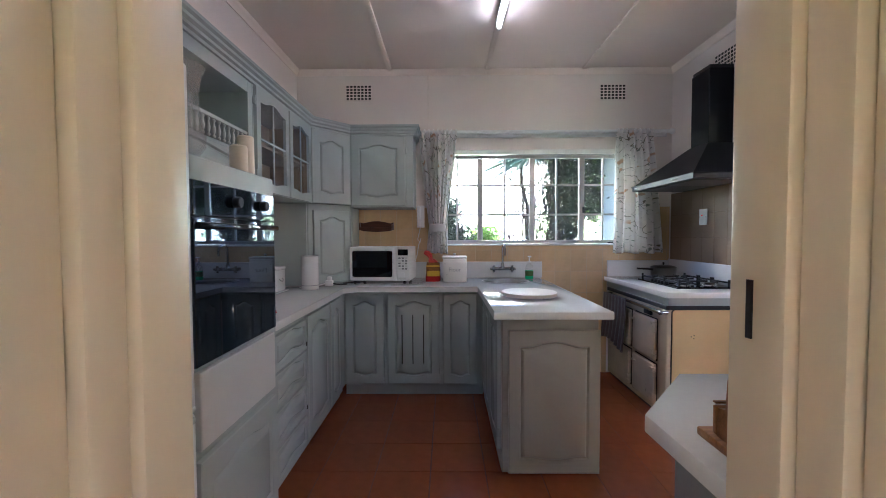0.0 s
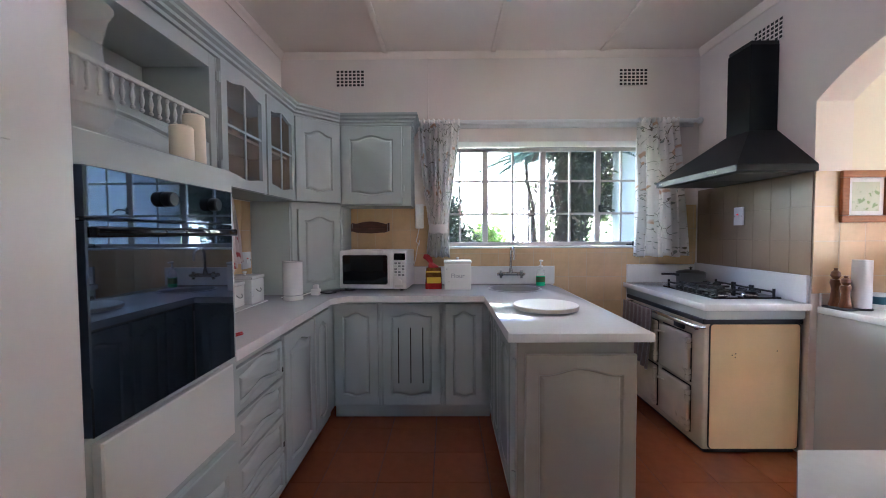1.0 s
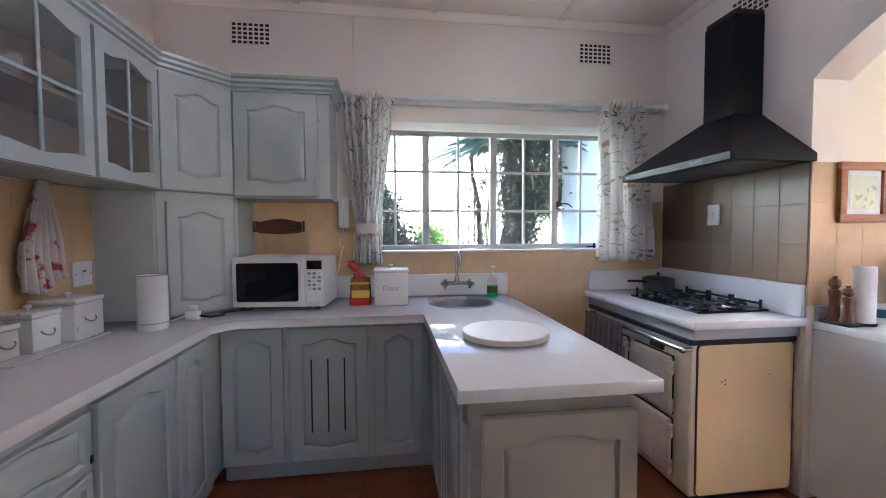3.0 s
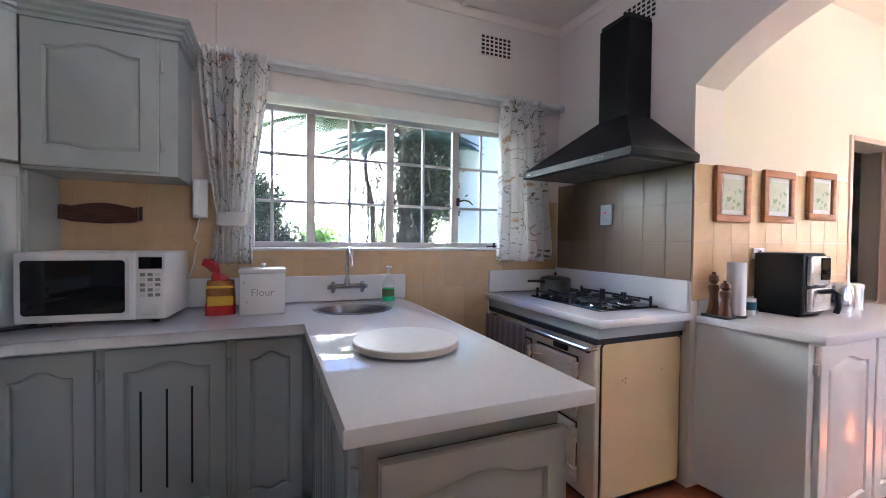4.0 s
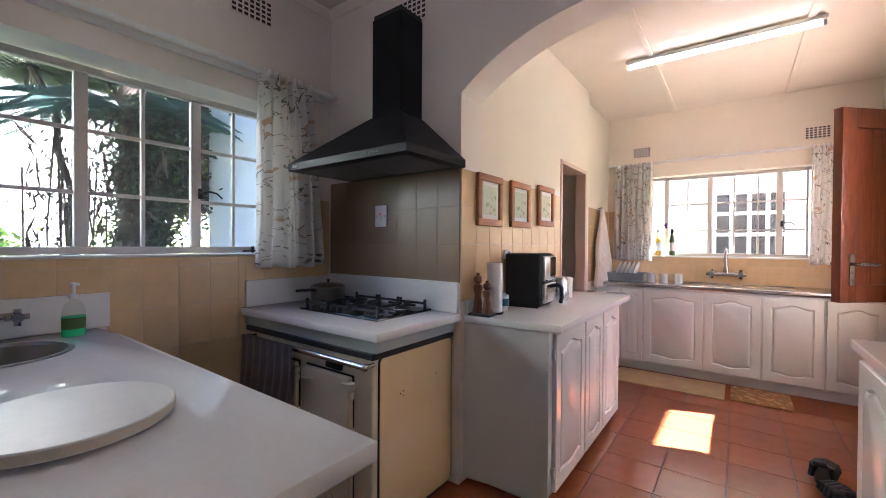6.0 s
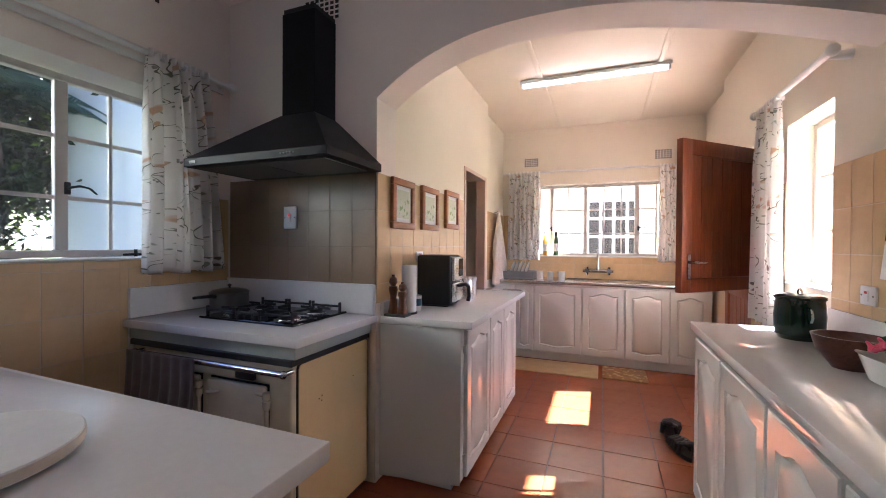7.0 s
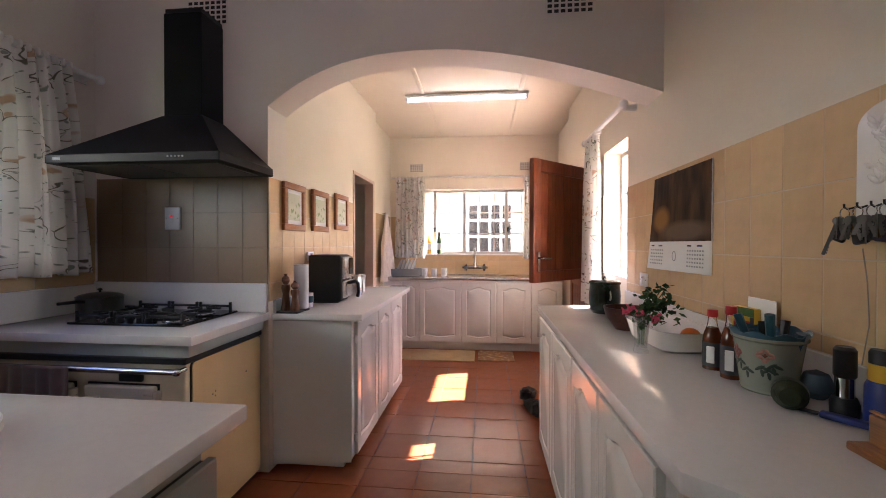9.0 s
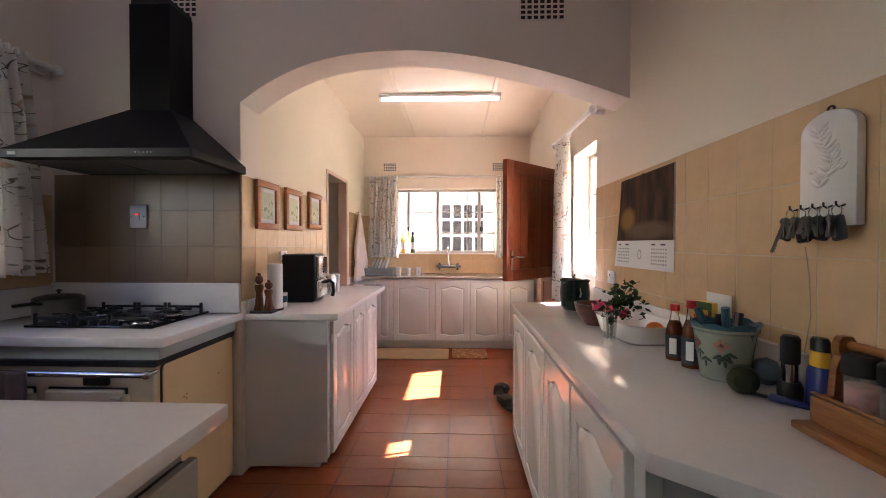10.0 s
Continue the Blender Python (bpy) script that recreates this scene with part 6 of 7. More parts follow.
vent((-0.595, YN, 2.578), 0, 0.24, 0.14, 7, 5, "white air brick with square holes")
vent((1.778, YN, 2.572), 0, 0.24, 0.14, 7, 5, "white air brick with square holes")
vent((XE, 1.712, 2.515), -90, 0.24, 0.14, 7, 5, "white air brick with square holes above the arch")
vent((XE, 3.735, 2.562), -90, 0.24, 0.14, 7, 5, "white air brick with square holes behind the flue")
vent((XF, 3.065, 2.31), -90, 0.18, 0.11, 6, 5, "white air brick with square holes")
vent((XF, 1.56, 2.31), -90, 0.18, 0.11, 6, 5, "white air brick with square holes")
solo("conduit", cyl(bm_(), (0.177, YN - 0.007, 2.27), (0.177, YN - 0.007, ZC - 0.05), 0.006, seg=10), M_WALL, (0, 0, 0), "thin white painted cable conduit up the wall", "conduit")

# saucepan and lid on the hob top
M_PAN = surf("worn grey pan metal", (0.20, 0.195, 0.185), 0.32, 0.9, var=0.15, scale=8, bump=0.03)
e = thing("saucepan", (2.29, 4.14, 0.9203), "small grey saucepan with a lid", "saucepan")
part("pan", lathe(bm_(), [(0, 0.001), (0.094, 0.001), (0.102, 0.008), (0.104, 0.095), (0.108, 0.098), (0.100, 0.096), (0.098, 0.01), (0, 0.006)], 28), M_PAN, e)
l = part("lid", lathe(bm_(), [(0.107, 0.099), (0.09, 0.110), (0.05, 0.119), (0, 0.121)], 28), M_PAN, e)
part("knob", lathe(bm_(), [(0.006, 0.121), (0.006, 0.131), (0.015, 0.137), (0, 0.146)], 12), M_DARK, l)
part("handle", tube(bm_(), [(-0.10, -0.01, 0.08), (-0.15, -0.02, 0.088), (-0.25, -0.035, 0.092)], 0.010, 8, 0.8), M_DARK, e)
cloth("hand_towel", (1.807, 4.02, 0.79), -90, "dark brown hand towel hanging on the stove rail", 0.46, 0.42, M_TOWEL_BROWN, 7, 0.022, 8, 1.0)
strip("skirting", XE - 0.002, 3.262, 0.0, XE + 0.05, 3.30, 0.86, M_WALL_WARM, "painted timber post between stove and counter")

# ---- counter by the arch ----
M_PRINT = surf("pale botanical print", (0.62, 0.64, 0.50), 0.7, var=0.06, scale=9, wear=((0.30, 0.40, 0.20), 22.0, 0.56), bump=0.0)
for x0, x1, z0 in ((2.592, 2.878, 1.393), (2.998, 3.288, 1.40), (3.435, 3.73, 1.426)):
    w, h = x1 - x0, 0.297
    e = thing("picture", (x0, YP - 0.0075, z0), "framed pale green botanical print in orange pine", "picture", "three framed prints")
    for xa, xb, za, zb in ((0, w, 0, 0.04), (0, w, h - 0.04, h), (0, 0.04, 0.0405, h - 0.0405), (w - 0.04, w, 0.0405, h - 0.0405)):
        part("frame_bar", box(bm_(), xa, -0.024, za, xb, -0.0005, zb, 0.004, 2), M_FRAME_WOOD, e)
    part("mount", box(bm_(), 0.04, -0.010, 0.04, w - 0.04, -0.004, h - 0.04), M_PAPER, e)
    part("print", box(bm_(), 0.065, -0.0115, 0.065, w - 0.065, -0.0102, h - 0.065), M_PRINT, e)
# paper towel on a stand, wooden mills, cup
ZL = 0.905
e = thing("paper_towel", (2.635, 3.145, ZL), "white paper towel roll on a black stand", "paper towel")
part("stand", lathe(bm_(), [(0, 0.0005), (0.048, 0.0005), (0.05, 0.006), (0.047, 0.012), (0, 0.012)], 28), M_DARK, e)
part("roll", lathe(bm_(), [(0.016, 0.0125), (0.042, 0.0125), (0.043, 0.02), (0.043, 0.274), (0.042, 0.278), (0.016, 0.278), (0.016, 0.0125)], 28), M_PAPER, e)
solo("tray", box(bm_(), 2.495, 3.10, ZL + 0.0005, 2.575, 3.232, ZL + 0.014, 0.004, 2), M_DARK, (0, 0, 0), "black slate tray under the wooden mills", "tray")
M_MILL = wood("dark turned wood", (0.10, 0.035, 0.012), (0.21, 0.08, 0.03), 0.35, (1, 1, 8))
for x, y, h in ((2.535, 3.192, 0.215), (2.54, 3.138, 0.175)):
    e = thing("pepper_mill", (x, y, ZL + 0.0143), "turned wooden pepper mill", "pepper mill", "wooden mills")
    part("body", lathe(bm_(), [(0, 0), (0.028, 0), (0.03, 0.01), (0.024, 0.03), (0.018, h * 0.45), (0.026, h * 0.62), (0.022, h * 0.7), (0, h * 0.7)], 20), M_MILL, e)
    part("knob", lathe(bm_(), [(0.012, h * 0.702), (0.024, h * 0.8), (0.02, h * 0.9), (0.008, h * 0.95), (0.010, h), (0, h)], 20), M_MILL, e)
e = thing("mug", (2.76, 3.165, ZL), "blue and white striped mug", "mug")
part("body", lathe(bm_(), [(0, 0.0005), (0.038, 0.0005), (0.04, 0.09), (0.037, 0.09), (0.035, 0.006), (0, 0.005)], 22), M_CERAMIC, e)
part("stripe", lathe(bm_(), [(0.0395, 0.03), (0.0405, 0.032), (0.041, 0.07), (0.0395, 0.072)], 22), M_TEAL, e)
# air fryer, front to the south
e = thing("air_fryer", (3.055, 3.115, ZL), "black and steel air fryer with a drawer handle", "air fryer", turn=4)
part("body", box(bm_(), -0.125, -0.10, 0.008, 0.125, 0.125, 0.328, 0.016, 4), M_DARK, e)
part("front", box(bm_(), -0.105, -0.125, 0.16, 0.105, -0.095, 0.315, 0.012, 3), M_STEEL, e, "brushed steel upper front")
part("display", box(bm_(), -0.005, -0.128, 0.19, 0.088, -0.1245, 0.305, 0.004), M_BLACK, e)
d = part("drawer", box(bm_(), -0.105, -0.128, 0.03, 0.105, -0.095, 0.152, 0.012, 3), M_STEEL, e, "brushed steel basket drawer")
part("handle", tube(bm_(), [(0, -0.125, 0.13), (0, -0.17, 0.14), (0, -0.19, 0.12), (0, -0.192, 0.06), (0, -0.185, 0.03)], 0.013, 10), M_DARK, d)
for x in (-0.1, 0.1):
    part("foot", box(bm_(), x - 0.015, -0.08, 0.0005, x + 0.015, 0.1, 0.009), M_DARK, e)
e = thing("kettle", (3.40, 3.07, ZL), "steel kettle behind the air fryer", "kettle")
part("body", lathe(bm_(), [(0, 0.0005), (0.07, 0.0005), (0.075, 0.02), (0.068, 0.13), (0.05, 0.16), (0, 0.165)], 26), M_STEEL, e)
part("handle", tube(bm_(), [(0.065, 0, 0.14), (0.11, 0, 0.13), (0.11, 0, 0.05), (0.075, 0, 0.03)], 0.01, 8), M_DARK, e)
for x, y, r, h in ((3.27, 3.14, 0.05, 0.22), (3.58, 3.08, 0.05, 0.15)):
    e = thing("canister", (x, y, ZL), "round white canister with a lid", "canister", "white canisters")
    part("body", lathe(bm_(), [(0, 0.0005), (r, 0.0005), (r, h - 0.03), (0, h - 0.03)], 24), M_CERAMIC, e)
    part("lid", lathe(bm_(), [(r + 0.003, h - 0.0295), (r + 0.003, h - 0.008), (r - 0.01, h), (0, h)], 24), M_CERAMIC, e)

# ---- scullery ----
# stable door: lower leaf shut, upper leaf standing open
DHX, DHY = 4.035, YS - 0.02


def plank_door(e, w, z0, z1):
    for x0, x1, a, c in ((0, 0.09, z0, z1), (w - 0.09, w, z0, z1), (0.0905, w - 0.0905, z1 - 0.10, z1), (0.0905, w - 0.0905, z0, z0 + 0.09)):
        part("rail" if x0 == 0.0905 else "stile", box(bm_(), x0, -0.022, a, x1, 0.022, c, 0.004, 2), M_RED_WOOD, e)
    n = 6
    for k in range(n):
        x = 0.0905 + (w - 0.181) * k / n
        part("board", box(bm_(), x + 0.001, -0.012, z0 + 0.0905, x + (w - 0.181) / n - 0.001, 0.012, z1 - 0.1005, 0.003), M_RED_WOOD, e)


ang = math.degrees(math.atan2(1.672 - DHY, 3.478 - DHX))
e = thing("stable_door", (DHX, DHY, 0), "upper leaf of a dark mahogany stable door standing open", "door", turn=ang)
plank_door(e, 0.79, 1.005, 1.985)
for s in (-1, 1):
    p = part("lock_plate", box(bm_(), 0.715, s * 0.026 - 0.003, 1.09, 0.745, s * 0.026 + 0.003, 1.25, 0.002), M_CHROME, e)
    b = tube(bm_(), [(0.73, s * 0.028, 1.20), (0.73, s * 0.065, 1.20), (0.70, s * 0.07, 1.20), (0.63, s * 0.07, 1.198)], 0.009, 8)
    part("lever", b, M_CHROME, e)
e = thing("stable_door", (4.04, YS - 0.05, 0), "lower leaf of a mahogany stable door, shut", "door")
plank_door(e, 0.775, 0.02, 0.998)
b = bm_()
box(b, 4.0305, YS - 0.10, 0, 4.0385, YS - 0.03, 2.019)
box(b, 4.8215, YS - 0.10, 0, 4.8295, YS - 0.03, 2.019)
structure("doorframe_3", b, M_RED_WOOD, "mahogany frame of the stable door", "door frame")

# towel on the wall
cloth("bath_towel", (5.36, YP + 0.055, 1.70), 0, "pale pink towel hanging on a wall hook", 0.52, 0.90, M_TOWEL_PINK, 7, 0.07, 4, 0.15)
solo("hook", tube(bm_(), [(0, 0.03, 0), (0, 0.0, 0), (0, -0.012, 0.015)], 0.006, 8), M_CHROME, (5.36, YP + 0.055, 1.70), "small metal hook holding the pink towel", "hook")
ZS = 0.9003
bridge_tap((XF - 0.01, 2.16, 1.0), -90, "chrome bridge mixer tap over the scullery sink", 0.16, 0.20).scale = (1.45, 1.3, 1.45)
for y0, y1 in ((1.62, 2.04), (2.10, 2.52)):
    e = thing("sink_bowl", (0, 0, 0), "stainless steel sink bowl rim", "sink", "scullery sink bowls")
    b = bm_()
    for xa, xb, ya, yb in ((5.30, 5.68, y0, y0 + 0.012), (5.30, 5.68, y1 - 0.012, y1), (5.30, 5.312, y0 + 0.013, y1 - 0.013), (5.668, 5.68, y0 + 0.013, y1 - 0.013)):
        box(b, xa, ya, ZS, xb, yb, ZS + 0.006, 0.002)
    part("rim", b, M_CHROME, e)
    part("basin", box(bm_(), 5.313, y0 + 0.013, ZS, 5.667, y1 - 0.013, ZS + 0.001), M_STEEL, e)
# dish rack with plates
e = thing("dish_rack", (5.50, 3.06, ZS), "grey dish rack with white plates", "dish rack")
b = bm_()
box(b, -0.14, -0.19, 0.0, 0.14, 0.19, 0.012, 0.004)
for xa, xb, ya, yb in ((-0.14, -0.13, -0.19, 0.19), (0.13, 0.14, -0.19, 0.19), (-0.129, 0.129, -0.19, -0.18), (-0.129, 0.129, 0.18, 0.19)):
    box(b, xa, ya, 0.0125, xb, yb, 0.09, 0.002)
part("basket", b, M_GREY_PLASTIC, e)
for k in range(5):
    o = solo("plate", lathe(bm_(), [(0, 0), (0.05, 0.0), (0.09, 0.012), (0.10, 0.016), (0.09, 0.016), (0.05, 0.005), (0, 0.005)], 24), M_CERAMIC, (0, 0, 0), "white plate drying in the rack", "plate", "plates in the rack")
    o.matrix_basis = pose(5.50, 2.95 + 0.045 * k, ZS + 0.115, 70, 0, 180)
for y, h in ((2.80, 0.10), (2.68, 0.095), (2.55, 0.10)):
    e = thing("mug", (5.42, y, ZS), "white mug with a faint print on the draining board", "mug", "mugs by the scullery sink", 200)
    part("body", lathe(bm_(), [(0, 0.0005), (0.036, 0.0005), (0.04, h), (0.037, h), (0.033, 0.006), (0, 0.005)], 22), M_CERAMIC, e)
    part("handle", tube(bm_(), arc((0.038, 0, h / 2), 0.026, -80, 80, 8), 0.006, 8), M_CERAMIC, e)
for y, mt, cap, lb in ((2.80, M_YELLOW, M_WHITE, "yellow dish soap bottle on the sill"), (2.665, M_STEM, M_GREEN_POT, "green dish soap bottle on the sill")):
    e = thing("soap_bottle", (XF + 0.05, y, FW[2] + 0.0115), lb, "bottle", "bottles on the sill")
    e.scale = (1.25, 1.25, 1.35)
    part("bottle", lathe(bm_(), [(0, 0), (0.036, 0), (0.038, 0.01), (0.038, 0.13), (0.025, 0.17), (0.014, 0.185), (0, 0.185)], 20, squash=0.65), mt, e)
    part("cap", lathe(bm_(), [(0.015, 0.1855), (0.013, 0.215), (0.006, 0.225), (0, 0.225)], 14), cap, e)
    part("sticker", lathe(bm_(), [(0.0383, 0.04), (0.0385, 0.11)], 20, squash=0.66), M_PAPER, e)
# mats and shoes
M_MAT = surf("straw coloured mat", (0.40, 0.27, 0.14), 0.95, var=0.1, scale=10, bump=0.3, bscale=250)
M_MAT2 = surf("brown patterned mat", (0.22, 0.10, 0.035), 0.95, var=0.25, scale=14, bump=0.3, bscale=250, wear=((0.35, 0.22, 0.10), 18.0, 0.55))
solo("floor_mat", box(bm_(), 4.75, 2.14, 0.0005, 5.21, 3.05, 0.010, 0.004, 2), M_MAT, (0, 0, 0), "straw coloured mat in front of the scullery sink", "mat")
solo("floor_mat", box(bm_(), 4.79, 1.69, 0.0005, 5.21, 2.10, 0.012, 0.004, 2), M_MAT2, (0, 0, 0), "brown patterned mat in front of the scullery sink", "mat")
M_SHOE = surf("black leather sandal", (0.03, 0.025, 0.022), 0.7, var=0.35, bump=0.1)
for x, y, tn in ((3.47, 1.64, 14), (3.74, 1.66, -16)):
    e = thing("sandal", (x, y, 0), "black strapped sandal on the floor by the counter", "shoe", "sandals", tn)
    b = bm_()
    pts = [(0.13 * math.cos(a) * (1.0 if math.cos(a) > 0 else 1.0), (0.047 if math.cos(a) > 0 else 0.036) * math.sin(a)) for a in [6.2832 * i / 24 for i in range(24)]]
    prism(b, pts, 0.0005, 0.028, 0.005)
    part("sole", b, M_SHOE, e)
    for xs, hh in ((0.085, 0.062), (0.055, 0.078), (0.02, 0.088), (-0.02, 0.095), (-0.07, 0.105)):
        part("strap", tube(bm_(), [(xs, -0.045, 0.02), (xs - 0.005, -0.04, hh * 0.8), (xs - 0.01, 0, hh), (xs - 0.005, 0.04, hh * 0.8), (xs, 0.045, 0.02)], 0.015, 6), M_SHOE, e)
    part("heel_strap", tube(bm_(), [(-0.05, -0.04, 0.075), (-0.12, -0.02, 0.11), (-0.12, 0.02, 0.11), (-0.05, 0.04, 0.075)], 0.014, 6), M_SHOE, e)

# ---- long counter ----
e = thing("lidded_pot", (2.72, 1.33, ZT), "dark green enamel pot with a lid", "pot")
part("pot", lathe(bm_(), [(0, 0.0005), (0.07, 0.0005), (0.084, 0.02), (0.088, 0.10), (0.082, 0.165), (0.084, 0.17)], 30), M_GREEN_POT, e)
l = part("lid", lathe(bm_(), [(0.088, 0.1705), (0.088, 0.18), (0.07, 0.19), (0, 0.194)], 30), M_GREEN_POT, e)
part("lid_handle", tube(bm_(), arc((0, 0, 0.19), 0.022, 0, 180, 8), 0.004, 6), M_STEEL, l)
part("handle", tube(bm_(), arc((-0.086, 0, 0.11), 0.03, 90, 270, 8), 0.005, 6), M_STEEL, e)
solo("wooden_bowl", lathe(bm_(), [(0, 0.0005), (0.045, 0.0005), (0.05, 0.01), (0.085, 0.055), (0.098, 0.105), (0.092, 0.105), (0.078, 0.058), (0.04, 0.018), (0, 0.014)], 32), M_BOWL, (2.25, 1.37, ZT), "dark red wooden bowl on the counter", "bowl")
M_SPRIG = leafy("dark garden sprig", (0.035, 0.085, 0.03), 0.4, 0.25)
e = thing("flower_vase", (1.83, 1.455, ZT), "small glass of pink flowers and green sprigs", "vase")
part("glass", lathe(bm_(), [(0, 0.0005), (0.027, 0.0005), (0.028, 0.008), (0.022, 0.018), (0.024, 0.05), (0.032, 0.15), (0.030, 0.15), (0.022, 0.05), (0.019, 0.022), (0, 0.018)], 24), M_THIN_GLASS, e)
fl = random.Random(11)
for k in range(9):
    a = 6.28 * k / 9 + fl.uniform(-0.3, 0.3)
    hgt, sp2 = fl.uniform(0.17, 0.255), fl.uniform(0.02, 0.06)
    tip = (sp2 * math.cos(a) - 0.02, sp2 * math.sin(a) - 0.045, hgt)
    part("stem", tube(bm_(), [(0.008 * math.cos(a), 0.008 * math.sin(a), 0.03), (0.015 * math.cos(a), 0.015 * math.sin(a), 0.14), tip], 0.0016, 5), M_STEM, e)
    leaves("sprig", fl, 26, 0.013, lambda r, t=tip: (t[0] * r.uniform(0.4, 1.2) + r.gauss(0, 0.014), t[1] * r.uniform(0.4, 1.2) + r.gauss(0, 0.014), t[2] - r.uniform(-0.01, 0.085)), M_SPRIG, e, slim=0.62)
for dx, dy, dz in ((0.012, 0.050, 0.150), (-0.012, 0.040, 0.165), (-0.020, -0.050, 0.140), (-0.036, -0.036, 0.128), (-0.03, 0.015, 0.150)):
    b = bm_()
    for k in range(7):
        a = 0.9 * k
        c = Vector((dx + 0.010 * math.cos(a), dy + 0.010 * math.sin(a), dz + 0.006 * math.sin(2 * a)))
        bmesh.ops.create_uvsphere(b, u_segments=8, v_segments=5, radius=0.009, matrix=Matrix.Translation(c) @ Matrix.Rotation(a, 4, "X") @ Matrix.Diagonal((1, 1.2, 0.4, 1)))
    part("blossom", b, M_PINK, e)


def oval_dish(at, a, c, h, mat, label, turn=0):
    bm = bm_()
    rings = []
    for k, (s, z) in enumerate(((0.0, 0.001), (0.80, 0.001), (0.86, 0.008), (1.0, h), (1.03, h + 0.003), (0.96, h), (0.82, 0.012), (0.0, 0.008))):
        ring = []
        for i in range(40):
            t = 6.28318 * i / 40
            cs, sn = math.cos(t), math.sin(t)
            q = 0.40
            ring.append(bm.verts.new((a * max(s, 0.01) * math.copysign(abs(cs) ** q, cs), c * max(s, 0.01) * math.copysign(abs(sn) ** q, sn), z)))
        rings.append(ring)
    for p, q in zip(rings, rings[1:]):
        for i in range(40):
            j = (i + 1) % 40
            bm.faces.new((p[i], p[j], q[j], q[i]))
    return solo("baking_dish", bm, mat, at, label, "dish", turn=turn)


oval_dish((1.985, 1.285, ZT), 0.190, 0.122, 0.078, M_CERAMIC, "white oblong baking dish on the counter", 4)
b = bm_()
bmesh.ops.create_uvsphere(b, u_segments=24, v_segments=14, radius=0.036, matrix=Matrix.Diagonal((1, 1, 0.94, 1)))
solo("orange", b, M_ORANGE, (1.885, 1.255, ZT + 0.05), "single orange in the white dish", "orange")
for x, y, h, r in ((1.655, 1.30, 0.190, 0.027), (1.565, 1.295, 0.215, 0.027)):
    e = thing("sauce_bottle", (x, y, ZT), "glass sauce bottle with a red cap", "bottle", "sauce bottles", 52)
    part("bottle", lathe(bm_(), [(0, 0.0005), (r, 0.0005), (r, h * 0.5), (r * 0.88, h * 0.6), (r * 0.62, h * 0.70), (0, h * 0.70)], 22), M_SAUCE, e, "sauce behind glass")
    part("bottle_neck", lathe(bm_(), [(r * 0.615, h * 0.7005), (r * 0.5, h * 0.78), (r * 0.45, h * 0.88), (r * 0.38, h * 0.88), (r * 0.43, h * 0.78), (r * 0.54, h * 0.7005)], 22), M_GLASS, e)
    part("cap", lathe(bm_(), [(r * 0.55, h * 0.881), (r * 0.6, h * 0.9), (r * 0.55, h), (0, h)], 18), M_RED, e)
    w = part("wrapper", lathe(bm_(), [(r + 0.0008, h * 0.06), (r + 0.001, h * 0.46)], 22), M_INK, e, "dark printed wrapper")
    part("wrapper_panel", box(bm_(), -0.011, r - 0.001, h * 0.12, 0.011, r + 0.0022, h * 0.40, 0.001), M_PAPER, w, "pale printed panel")
e = thing("card_box", (1.705, 1.168, ZT), "small yellow packet leaning on the upstand", "packet", turn=8)
part("packet", box(bm_(), -0.045, -0.012, 0.0005, 0.045, 0.012, 0.192, 0.002), M_YELLOW, e)
part("print", box(bm_(), -0.03, 0.0125, 0.125, 0.022, 0.0135, 0.15), M_RED, e)
part("print_band", box(bm_(), -0.0452, 0.0122, 0.165, 0.0452, 0.0132, 0.1915), M_STEM, e)
part("print_band", box(bm_(), -0.0455, 0.0124, 0.10, -0.030, 0.0134, 0.1645), M_INK, e)
e = solo("paper_slip", box(bm_(), 1.60, YS + 0.0255, ZT + 0.0005, 1.73, YS + 0.028, 1.135), M_PAPER, (0, 0, 0), "white paper slip propped against the tiles", "paper")
# planter with tools
M_PETAL = surf("dusty rose paint", (0.42, 0.20, 0.16), 0.4, var=0.3, scale=60)
e = thing("utensil_pot", (1.468, 1.255, ZT), "pale celadon pot with painted flowers holding tools", "pot")
part("pot", lathe(bm_(), [(0, 0.0005), (0.060, 0.0005), (0.064, 0.006), (0.062, 0.012), (0.080, 0.140), (0.086, 0.145), (0.086, 0.152), (0.078, 0.152), (0.058, 0.012), (0, 0.010)], 36), M_PLANTER, e)
b = lathe(bm_(), [(0.076, 0.140), (0.083, 0.1525), (0.090, 0.166), (0.088, 0.167), (0.079, 0.154), (0.072, 0.141)], 48)
for v in b.verts:
    t = math.atan2(v.co.y, v.co.x)
    k = max(v.co.z - 0.15, 0) / 0.016
    v.co.z += 0.005 * k * math.sin(9 * t)
    v.co.x *= 1 + 0.03 * k * math.cos(9 * t)
    v.co.y *= 1 + 0.03 * k * math.cos(9 * t)
part("rim", b, M_TEAL, e, "fluted teal lining standing over the rim")
M_LEAF_PAINT = surf("dark green leaf paint", (0.03, 0.055, 0.04), 0.4, var=0.3, scale=60)
M_PETAL_DARK = surf("rust petal paint", (0.22, 0.07, 0.05), 0.4, var=0.3, scale=60)


